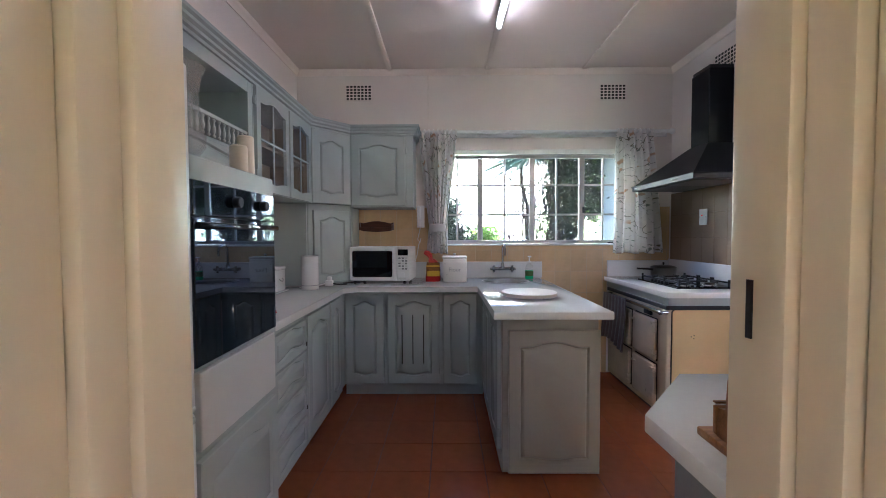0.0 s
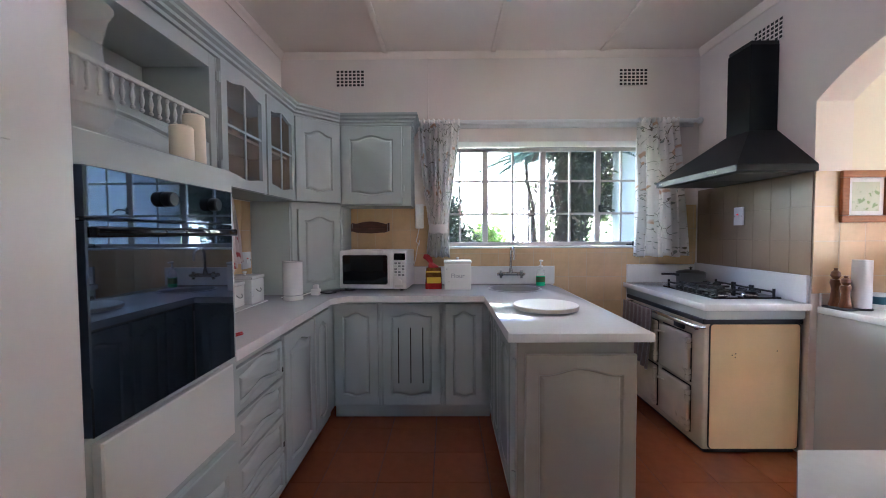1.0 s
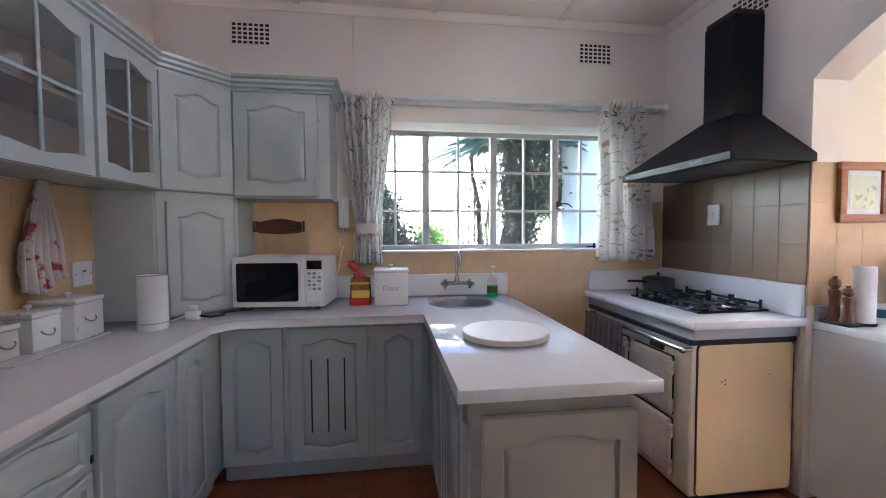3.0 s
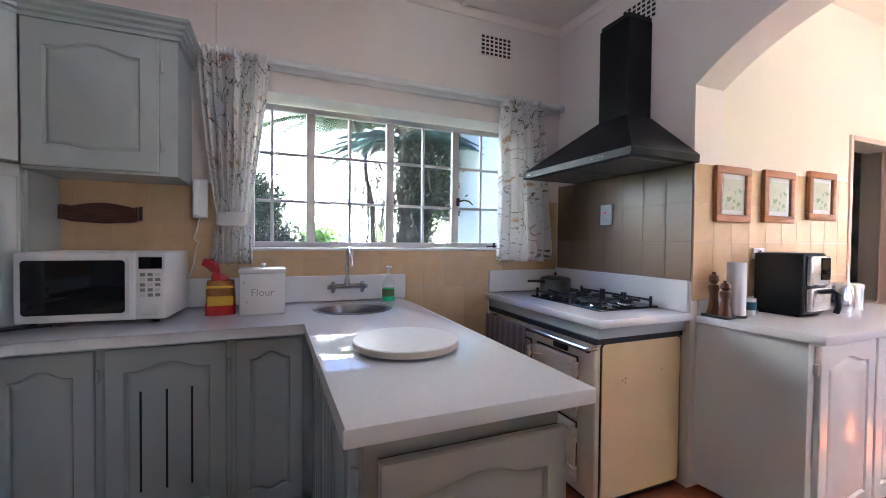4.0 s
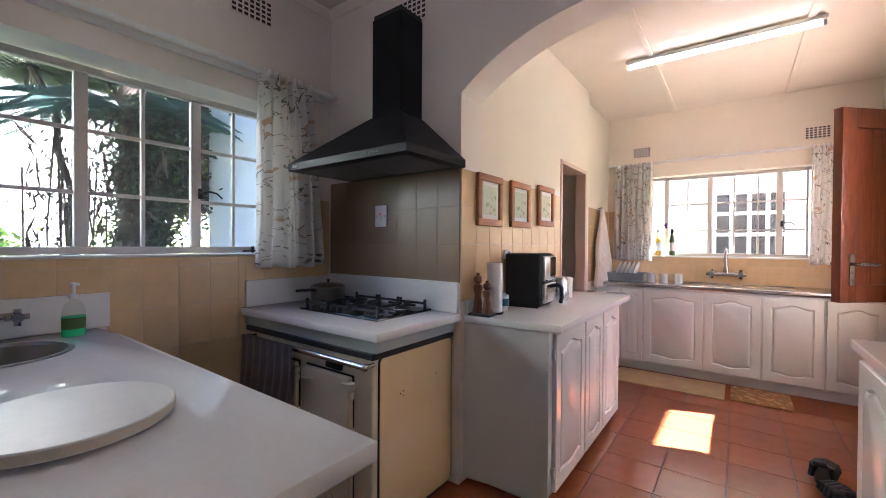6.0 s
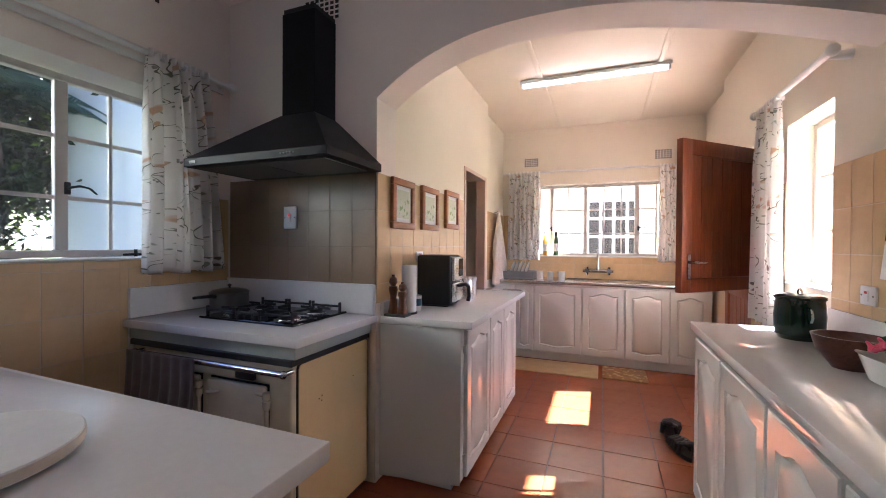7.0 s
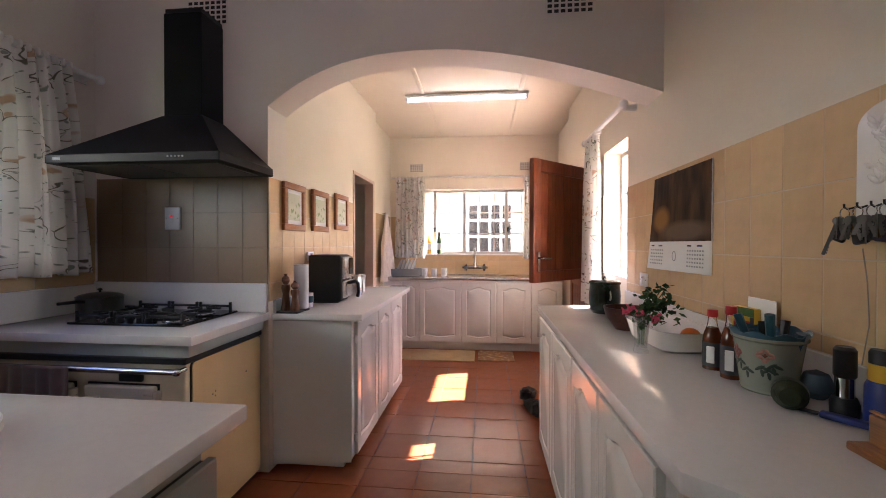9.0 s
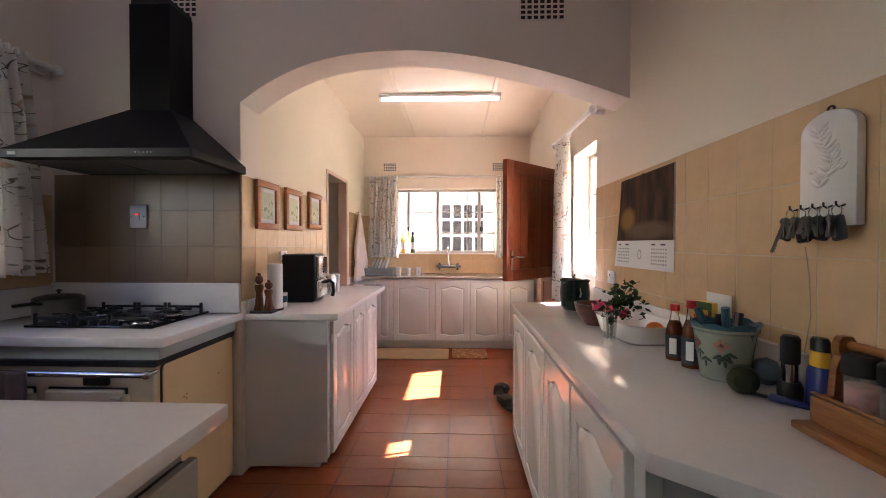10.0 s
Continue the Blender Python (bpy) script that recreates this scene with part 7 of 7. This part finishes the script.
def painted(a0, z0, spread, petal, n, mt, stretch=1.0):
    """Petals or leaves lying on the flank of the pot, set out round a point."""
    b = bm_()
    rr = 0.0618 + 0.0185 * (z0 - 0.012) / 0.128
    for k in range(n):
        t = 6.2832 * k / n + 0.4
        aa = radians(a0) + spread * math.cos(t) / rr
        zz = z0 + spread * math.sin(t)
        r2 = 0.0618 + 0.0185 * (zz - 0.012) / 0.128
        m = Matrix.Translation((r2 * math.cos(aa), r2 * math.sin(aa), zz)) @ Matrix.Rotation(aa, 4, "Z") @ Matrix.Rotation(-t, 4, "X") @ Matrix.Diagonal((0.14, stretch, 0.55, 1))
        bmesh.ops.create_uvsphere(b, u_segments=8, v_segments=4, radius=petal, matrix=m)
    return b


for a0, z0 in ((142, 0.108), (84, 0.105), (20, 0.10)):
    part("painted_flower", painted(a0, z0, 0.012, 0.0085, 8, M_PETAL, 1.3), M_PETAL if a0 != 84 else M_PETAL_DARK, e)
    part("painted_flower_heart", painted(a0, z0, 0.002, 0.005, 4, M_PETAL_DARK), M_PETAL_DARK, e)
for a0, z0 in ((158, 0.078), (138, 0.070), (150, 0.064), (108, 0.058), (92, 0.076), (74, 0.08), (30, 0.07)):
    part("painted_leaf", painted(a0, z0, 0.007, 0.008, 3, M_LEAF_PAINT, 1.7), M_LEAF_PAINT, e)
for x, y, tx, ty, h, mt in ((0.02, 0.02, 0.05, 0.05, 0.20, M_TEAL), (-0.03, 0.01, -0.05, 0.03, 0.215, M_TEAL), (0.0, -0.03, 0.01, -0.05, 0.19, M_DARK), (0.04, -0.02, 0.07, -0.03, 0.175, M_DARK), (-0.045, -0.02, -0.075, -0.03, 0.17, M_TEAL)):
    part("tool", tube(bm_(), [(x, y, 0.02), ((x + tx) / 2, (y + ty) / 2, h * 0.7), (tx, ty, h)], 0.009, 8, 1.3), mt, e)
b = lathe(bm_(), [(0, -0.047), (0.02, -0.043), (0.036, -0.02), (0.037, 0.004), (0.024, 0.034), (0.010, 0.05), (0, 0.053)], 22)
o = solo("avocado", b, M_AVO, (0, 0, 0), "dark green avocado lying on the counter", "avocado")
o.matrix_basis = pose(1.345, 1.285, ZT + 0.036, 90, 0, 55)
b = lathe(bm_(), [(0, 0), (0.018, 0.001), (0.034, 0.02), (0.036, 0.04), (0.025, 0.065), (0, 0.075)], 22)
solo("stone_egg", b, surf("slate blue stone", (0.05, 0.09, 0.12), 0.5, var=0.2), (1.415, 1.172, ZT + 0.0003), "slate blue rounded stone on the counter", "ornament")
e = thing("grinder", (1.305, 1.195, ZT), "black and steel battery grinder", "grinder")
part("base", lathe(bm_(), [(0, 0.0005), (0.026, 0.0005), (0.027, 0.03), (0.022, 0.045), (0, 0.045)], 22), M_DARK, e)
part("collar", cyl(bm_(), (0, 0, 0.0455), (0, 0, 0.09), 0.018), M_CHROME, e)
part("top", lathe(bm_(), [(0.0185, 0.0905), (0.021, 0.095), (0.021, 0.155), (0.016, 0.162), (0, 0.162)], 22), M_DARK, e)
e = thing("squeeze_bottle", (1.255, 1.165, ZT), "blue bottle with a yellow collar and black cap", "bottle")
part("body", lathe(bm_(), [(0, 0.0005), (0.030, 0.0005), (0.031, 0.01), (0.030, 0.085), (0.024, 0.098), (0, 0.098)], 22, squash=0.7), M_BLUE_PLASTIC, e)
part("collar", lathe(bm_(), [(0.0225, 0.0985), (0.024, 0.105), (0.022, 0.135), (0, 0.1355)], 22, squash=0.75), M_YELLOW, e)
part("cap", lathe(bm_(), [(0.022, 0.1365), (0.022, 0.160), (0.017, 0.168), (0, 0.168)], 22, squash=0.75), M_DARK, e)
e = thing("peeler", (1.255, 1.225, ZT), "blue handled peeler lying on the counter", "peeler", turn=40)
part("handle", box(bm_(), -0.05, -0.012, 0.0005, 0.05, 0.012, 0.016, 0.006, 3), M_BLUE_PLASTIC, e)
part("blade", box(bm_(), 0.0505, -0.008, 0.004, 0.10, 0.008, 0.010, 0.002), M_DARK, e)
# pine spice rack
e = thing("spice_rack", (0.862, 1.198, ZT), "varnished pine spice rack with jars", "spice rack")
RW, RD = 0.265, 0.10
part("base", box(bm_(), -0.012, -0.005, 0.0005, RW + 0.012, RD + 0.03, 0.018, 0.004, 2), M_PINE, e)
part("front_rail", box(bm_(), 0, RD - 0.014, 0.0185, RW, RD, 0.075, 0.003, 2), M_PINE, e)
part("front_rail", box(bm_(), 0, RD - 0.010, 0.079, RW, RD, 0.083, 0.001), M_PINE, e)
part("back_board", box(bm_(), 0, 0, 0.0185, RW, 0.012, 0.12, 0.003, 2), M_PINE, e)
for x in (0.0, RW - 0.016):
    b = bm_()
    pts = [(0.0125, 0.0185), (RD - 0.0145, 0.0185), (RD - 0.0145, 0.074), (0.064, 0.078), (0.060, 0.135), (0.054, 0.152), (0.050, 0.162), (0.055, 0.174), (0.054, 0.194), (0.047, 0.203), (0.027, 0.203), (0.020, 0.194), (0.019, 0.174), (0.023, 0.162), (0.019, 0.152), (0.0125, 0.135)]
    vs = [[b.verts.new((xx, y, z)) for y, z in pts] for xx in (x, x + 0.016)]
    b.faces.new(vs[0])
    b.faces.new(vs[1][::-1])
    for i in range(len(pts)):
        j = (i + 1) % len(pts)
        b.faces.new((vs[0][i], vs[1][i], vs[1][j], vs[0][j]))
    part("side", b, M_PINE, e)
part("handle_rail", cyl(bm_(), (0.0165, 0.030, 0.184), (RW - 0.0165, 0.030, 0.184), 0.010), M_PINE, e)
M_SALT = surf("pink salt", (0.55, 0.20, 0.15), 0.7, var=0.3, scale=60, bump=0.3)
for k, (x, mt) in enumerate(((0.205, M_SALT), (0.135, M_BROWN), (0.065, M_STEM))):
    j = thing("spice_jar", (0.862 + x, 1.198 + 0.049, ZT + 0.0185), "glass spice jar with a black lid", "jar", "spice jars")
    part("contents", lathe(bm_(), [(0, 0.002), (0.0265, 0.002), (0.0265, 0.098), (0, 0.10)], 20), mt, j)
    part("glass", lathe(bm_(), [(0, 0.0003), (0.0295, 0.0003), (0.0295, 0.118), (0.0275, 0.118), (0.0272, 0.0015), (0, 0.0015)], 22), M_THIN_GLASS, j)
    part("lid", lathe(bm_(), [(0.031, 0.1185), (0.032, 0.122), (0.032, 0.154), (0.028, 0.158), (0, 0.158)], 24), M_DARK, j)

# calendar
def printed_photo(name):
    """A dark brown picture with soft upright streaks, a tan patch and a grey-brown band along its foot."""
    m, n, l, p = nodes_of(name)
    co, mp, t, ramp = n.new("ShaderNodeTexCoord"), n.new("ShaderNodeMapping"), n.new("ShaderNodeTexNoise"), n.new("ShaderNodeValToRGB")
    l.new(co.outputs["Object"], mp.inputs[0])
    mp.inputs["Scale"].default_value = (16, 1, 4)
    t.inputs["Scale"].default_value, t.inputs["Detail"].default_value = 1.0, 5
    l.new(mp.outputs[0], t.inputs["Vector"])
    ramp.color_ramp.elements[0].color, ramp.color_ramp.elements[1].color = (0.018, 0.010, 0.007, 1), (0.11, 0.058, 0.03, 1)
    ramp.color_ramp.elements[0].position, ramp.color_ramp.elements[1].position = 0.3, 0.75
    l.new(t.outputs["Fac"], ramp.inputs[0])
    col = ramp.outputs[0]
    for place, size, tint in (((0.11, 0, 0.25), (0.10, 1, 0.075), (0.30, 0.16, 0.045)), ((0.33, 0, 0.185), (0.26, 1, 0.055), (0.17, 0.115, 0.075))):
        m2, g, r, x = n.new("ShaderNodeMapping"), n.new("ShaderNodeTexGradient"), n.new("ShaderNodeMapRange"), n.new("ShaderNodeMix")
        m2.vector_type = "TEXTURE"
        m2.inputs["Location"].default_value, m2.inputs["Scale"].default_value = place, size
        g.gradient_type = "SPHERICAL"
        l.new(co.outputs["Object"], m2.inputs[0])
        l.new(m2.outputs[0], g.inputs[0])
        r.inputs[1].default_value, r.inputs[2].default_value, r.inputs[4].default_value = 0.0, 0.45, 0.85
        l.new(g.outputs["Fac"], r.inputs[0])
        x.data_type = "RGBA"
        l.new(r.outputs[0], x.inputs[0])
        l.new(col, x.inputs[6])
        x.inputs[7].default_value = (*tint, 1)
        col = x.outputs[2]
    l.new(col, p.inputs["Base Color"])
    p.inputs["Roughness"].default_value, p.inputs["Specular IOR Level"].default_value = 0.7, 0.2
    return m


CW, CH = 0.548, 0.468
e = thing("calendar", (2.53, YS + 0.0085, 1.185), "wall calendar with a dark brown picture over two white month grids", "calendar", turn=180)


def lift(x, z):
    """How far the sheet stands off the wall: its free lower corner curls out."""
    return -0.0015 - 0.036 * (1 - x / CW) * (1 - z / CH) ** 1.3


def sheet(z0, z1, off):
    bm = bm_()
    g = [[bm.verts.new((CW * i / 16, lift(CW * i / 16, z0 + (z1 - z0) * k / 10) - off, z0 + (z1 - z0) * k / 10)) for i in range(17)] for k in range(11)]
    for p, q in zip(g, g[1:]):
        for i in range(16):
            bm.faces.new((p[i], p[i + 1], q[i + 1], q[i]))
    return bm


w = part("month_sheet", sheet(0.0, 0.1385, 0.0), M_PAPER, e, smooth=80)
part("photo", sheet(0.139, CH, 0.0012), printed_photo("dark brown photograph"), e, "dark brown picture sheet", smooth=80)
part("photo_edge", box(bm_(), CW - 0.003, -0.0035, 0.139, CW, -0.0003, CH), M_PAPER, e)
for x0 in (0.03, 0.37):
    for dx, wd, mt in ((0.0, 0.03, M_INK), (0.075, 0.04, M_BLUE_PLASTIC)):
        y = lift(x0 + dx, 0.118)
        part("heading_bar", box(bm_(), x0 + dx, y - 0.0022, 0.115, x0 + dx + wd, y - 0.0006, 0.122), mt, e)
    b = bm_()
    for i in range(7):
        for j in range(5):
            xx, zz = x0 + 0.019 * i, 0.097 - 0.017 * j
            y = lift(xx, zz)
            box(b, xx, y - 0.0022, zz - 0.0035, xx + 0.009, y - 0.0006, zz + 0.0035)
    tagged(part("date_bars", b, M_GREYINK, e), kind="stuff")
part("emblem", lathe(bm_(), [(0.016, 0), (0.019, 0), (0.019, 0.0012), (0.016, 0.0012), (0.016, 0)], 20, squash=1.25), M_GREYINK, e, m=pose(0.262, lift(0.262, 0.07) - 0.002, 0.07, 90))
part("nail", cyl(bm_(), (CW / 2, 0, CH - 0.004), (CW / 2, -0.012, CH - 0.002), 0.003, seg=8), M_DARK, e)

# key plaque
e = thing("key_plaque", (1.338, YS + 0.0085, 1.350), "white ceramic key plaque with raised leaves and hooks", "key holder", turn=180)
PW, PH = 0.152, 0.282
b = bm_()
outl = [(0, 0), (PW, 0), (PW, PH - 0.05)] + [(PW / 2 + PW / 2 * math.cos(a), PH - 0.05 + 0.05 * math.sin(a)) for a in [math.pi * i / 12 for i in range(1, 12)]] + [(0, PH - 0.05)]
vs = [[b.verts.new((x, y, z)) for x, z in outl] for y in (-0.0005, -0.022)]
b.faces.new(vs[0])
b.faces.new(vs[1][::-1])
for i in range(len(outl)):
    j = (i + 1) % len(outl)
    b.faces.new((vs[0][i], vs[1][i], vs[1][j], vs[0][j]))
bmesh.ops.bevel(b, geom=list(b.edges), offset=0.004, segments=2, affect="EDGES", profile=0.5)
part("plaque", b, M_CERAMIC, e)
pr = random.Random(3)
for k in range(13):
    s = k / 12
    c = Vector((PW * (0.38 + 0.16 * math.sin(4.5 * s)) + 0.02 * s, -0.0222, 0.105 + 0.135 * s))
    for side in (-1, 1):
        if pr.random() < 0.2:
            continue
        b = bm_()
        tilt = side * pr.uniform(0.5, 1.1)
        bmesh.ops.create_uvsphere(b, u_segments=10, v_segments=6, radius=0.014, matrix=Matrix.Translation(c + Vector((side * 0.014, 0, 0.003))) @ Matrix.Rotation(tilt, 4, "Y") @ Matrix.Diagonal((0.42, 0.30, 1.25, 1)))
        part("raised_leaf", b, M_CERAMIC, e)
for s in (-1, 1):
    b = tube(bm_(), [(PW * 0.5 + s * 0.045 * t, -0.0222, 0.115 + 0.05 * t - 0.03 * t * t) for t in [i / 8 for i in range(9)]], 0.0026, 6, 0.6)
    for k in range(5):
        t = 0.2 + 0.2 * k
        bmesh.ops.create_uvsphere(b, u_segments=8, v_segments=5, radius=0.010, matrix=Matrix.Translation((PW * 0.5 + s * 0.045 * t, -0.0222, 0.121 + 0.05 * t - 0.03 * t * t)) @ Matrix.Rotation(s * 0.9, 4, "Y") @ Matrix.Diagonal((0.45, 0.3, 1.2, 1)))
    part("raised_spray", b, M_CERAMIC, e)
b = tube(bm_(), [(PW * (0.38 + 0.16 * math.sin(4.5 * s)) + 0.02 * s, -0.0222, 0.10 + 0.14 * s) for s in [i / 14 for i in range(15)]], 0.0026, 6, 0.6)
part("raised_stem", b, M_CERAMIC, e)
part("hanging_loop", tube(bm_(), arc((PW / 2, -0.012, PH + 0.002), 0.009, 0, 180, 8), 0.003, 6), M_DARK, e)
M_FOB = surf("purple leather fob", (0.035, 0.02, 0.04), 0.6, var=0.2)
M_KEY = surf("dull key metal", (0.16, 0.155, 0.15), 0.4, 1.0, var=0.2)
M_BRASS = surf("worn brass key", (0.15, 0.10, 0.05), 0.4, 1.0, var=0.15)
for k, (x, drop, fob) in enumerate(((-0.004, 0.115, M_DARK), (0.030, 0.075, M_DARK), (0.064, 0.085, M_INK), (0.094, 0.07, M_FOB), (0.126, 0.075, M_INK))):
    part("hook", tube(bm_(), [(max(x, 0.008), -0.020, 0.050), (x, -0.036, 0.044), (x, -0.043, 0.049), (x, -0.043, 0.057)], 0.0024, 6), M_DARK, e)
    ks = thing("key_bunch", (1.338 - x, YS + 0.0085 + 0.041, 1.350 + 0.048), "bunch of keys with dark fobs on the plaque", "keys", "key bunches", 180)
    part("ring", tube(bm_(), [(0.013 * math.sin(t), 0.0, -0.013 + 0.013 * math.cos(t)) for t in [6.2832 * i / 12 for i in range(13)]], 0.0014, 5), M_STEEL, ks)
    wide = pr.uniform(0.013, 0.019)
    part("fob", box(bm_(), -wide, -0.007, -pr.uniform(0.05, 0.065), wide, 0.007, 0.0, 0.006, 2), fob, ks, m=pose(-0.004, 0.002, -0.024, 0, pr.uniform(-14, 22), 0))
    for q in range(5):
        ln = pr.uniform(0.04, 0.062) if q else drop - 0.02
        b = box(bm_(), -0.0035, -0.001, -ln, 0.0035, 0.001, -0.014)
        for bite in range(3):
            box(b, 0.0036, -0.001, -ln + 0.004 + 0.007 * bite, 0.0058, 0.001, -ln + 0.008 + 0.007 * bite)
        cyl(b, (0, -0.0012, -0.009), (0, 0.0012, -0.009), 0.0095, seg=12)
        part("key", b, M_BRASS if q == 1 and k % 2 else M_KEY, ks, m=pose(0.002 * q - 0.003, -0.010 - 0.0028 * q, -0.023, 0, pr.uniform(-24, 24), pr.uniform(-50, 50)))
solo("cord", tube(bm_(), [(1.318, YS + 0.030, 1.30), (1.319, YS + 0.018, 1.22), (1.320, YS + 0.012, 1.12), (1.321, YS + 0.026, 1.025)], 0.0013, 6), surf("grey string", (0.36, 0.31, 0.25), 0.8), (0, 0, 0), "thin grey cord hanging from the keys", "cord")


# ---- tiles of the walls and the floor ----
TW, TH, TT, GAP = 0.150, 0.202, 0.0055, 0.0022
tile_meshes = {}


def tile_mesh(w, h, t, mat, bev=0.0015):
    key = (round(w, 4), round(h, 4), t, mat.name)
    if key not in tile_meshes:
        bm = bm_()
        lo = [bm.verts.new((x, 0, z)) for x, z in ((0, 0), (w, 0), (w, h), (0, h))]
        hi = [bm.verts.new((x, -t, z)) for x, z in ((bev, bev), (w - bev, bev), (w - bev, h - bev), (bev, h - bev))]
        for i in range(4):
            j = (i + 1) % 4
            bm.faces.new((lo[i], lo[j], hi[j], hi[i]))
        bm.faces.new(hi)
        tile_meshes[key] = finish("tile", bm, mat, 5)
    return tile_meshes[key]


def tile_field(base, at, turn, u0, u1, z0, z1, holes=(), phase=0.0, top_z=1.690, glaze=None, grout=None):
    """Wall tiles in the plane at 'at' turned by 'turn'; u runs along the wall, rows count down from top_z."""
    bed = bm_()
    us, zs = sorted({u0, u1, *[h[0] for h in holes], *[h[1] for h in holes]}), sorted({z0, z1, *[h[2] for h in holes], *[h[3] for h in holes]})
    for a, c in zip(us, us[1:]):
        for d, f in zip(zs, zs[1:]):
            mu, mz = (a + c) / 2, (d + f) / 2
            if u0 < mu < u1 and z0 < mz < z1 and not any(h[0] < mu < h[1] and h[2] < mz < h[3] for h in holes):
                box(bed, a, -0.0045, d, c, -0.0005, f)
    root = new("tiling", finish("tiling", bed, grout or M_GROUT))
    root.matrix_basis = pose(*at, 0, 0, turn)
    tagged(root, "honey beige glazed wall tiles with pale grout", "wall tiles", "", "structure")
    k = math.floor((u0 - phase) / TW)
    while phase + k * TW < u1:
        a, c = max(phase + k * TW + GAP / 2, u0), min(phase + (k + 1) * TW - GAP / 2, u1)
        r = 0
        while top_z - r * TH > z0:
            d, f = max(top_z - (r + 1) * TH + GAP / 2, z0), min(top_z - r * TH - GAP / 2, z1)
            r += 1
            cells = [(a, c, d, f)]
            for h in holes:
                nxt = []
                for p in cells:
                    if p[0] >= h[1] or p[1] <= h[0] or p[2] >= h[3] or p[3] <= h[2]:
                        nxt.append(p)
                        continue
                    if p[0] < h[0]:
                        nxt.append((p[0], h[0], p[2], p[3]))
                    if p[1] > h[1]:
                        nxt.append((h[1], p[1], p[2], p[3]))
                    x0, x1 = max(p[0], h[0]), min(p[1], h[1])
                    if p[2] < h[2]:
                        nxt.append((x0, x1, p[2], h[2]))
                    if p[3] > h[3]:
                        nxt.append((x0, x1, h[3], p[3]))
                cells = nxt
            for p in cells:
                if p[1] - p[0] > 0.006 and p[3] - p[2] > 0.006:
                    o = new("tile", tile_mesh(p[1] - p[0], p[3] - p[2], TT, glaze or M_TILE))
                    o.parent, o.location = root, (p[0], -0.0, p[2])
        k += 1


# kitchen window wall: local u = x
tile_field("north", (0, YN, 0), 0, XW + 0.03, XE - 0.012, 0.0, 1.575, [(0.295, 2.105, 1.212, 2.0), (XW, 1.24, 0.0, 1.05), (-1.2, -0.50, 0.9, 1.6), (1.86, XE, 0.0, 1.07)], phase=0.02, top_z=1.575)
# west wall behind the canisters: local u = -y... turned to face +x
tile_field("west", (XW, 0, 0), 90, 2.366, 3.734, 0.95, 1.572, [], phase=0.0, top_z=1.572)
# hood wall, facing -x
tile_field("hood", (XE, 0, 0), -90, -(YN - 0.012), -(YP + 0.0005), 1.08, 1.69, [], phase=-(YP + 0.0005), top_z=1.69, glaze=M_TILE_DARK, grout=M_GROUT_DARK)
# wall with the three pictures
tile_field("pictures", (0, YP, 0), 0, XE + 0.0005, 3.928, 0.98, 1.69, [], phase=XE, top_z=1.69)
tile_field("towel", (0, YP + 0.09, 0), 0, 4.722, XF - 0.02, 0.9, 1.69, [], phase=4.722, top_z=1.69)
# long south wall
tile_field("south", (0, YS, 0), 180, -2.965, -0.86, 1.015, 1.675, [], phase=-0.86, top_z=1.675)
tile_field("south", (0, YS, 0), 180, -4.028, -3.485, 0.1, 1.675, [], phase=-0.86, top_z=1.675)
# wall of the scullery sink
tile_field("east", (XF, 0, 0), -90, -(YP + 0.08), -1.10, 0.90, 1.69, [(-FW[1] - 0.003, -FW[0] + 0.003, 1.16, 2.1)], phase=-(YP + 0.08), top_z=1.69)

# floor tiles, 305 mm
PITCH = 0.305
floor_ob = bpy.data.objects["floor"]


def floor_piece(w, d):
    bm = bm_()
    lo = [bm.verts.new((x, y, 0)) for x, y in ((0, 0), (w, 0), (w, d), (0, d))]
    hi = [bm.verts.new((x, y, 0.0055)) for x, y in ((0.0018, 0.0018), (w - 0.0018, 0.0018), (w - 0.0018, d - 0.0018), (0.0018, d - 0.0018))]
    for i in range(4):
        j = (i + 1) % 4
        bm.faces.new((lo[i], lo[j], hi[j], hi[i]))
    bm.faces.new(hi)
    return finish("floor_tile", bm, M_FLOOR, 5)


floor_meshes = {}


def floor_field(x0, x1, y0, y1):
    i0, i1 = math.floor((x0 - 2.385) / PITCH), math.ceil((x1 - 2.385) / PITCH)
    j0, j1 = math.floor((y0 - 2.10) / PITCH), math.ceil((y1 - 2.10) / PITCH)
    for i in range(i0, i1):
        for j in range(j0, j1):
            a, c = max(2.385 + i * PITCH + 0.0015, x0), min(2.385 + (i + 1) * PITCH - 0.0015, x1)
            d, f = max(2.10 + j * PITCH + 0.0015, y0), min(2.10 + (j + 1) * PITCH - 0.0015, y1)
            if c - a < 0.01 or f - d < 0.01:
                continue
            key = (round(c - a, 3), round(f - d, 3))
            if key not in floor_meshes:
                floor_meshes[key] = floor_piece(c - a, f - d)
            o = new("floor_tile", floor_meshes[key])
            o.parent, o.location = floor_ob, (a, d, -0.0055)


floor_field(XW, XE + 0.1, YS - W, YN)
floor_field(XE + 0.1, XF, YS - 0.07, YP + 0.09)
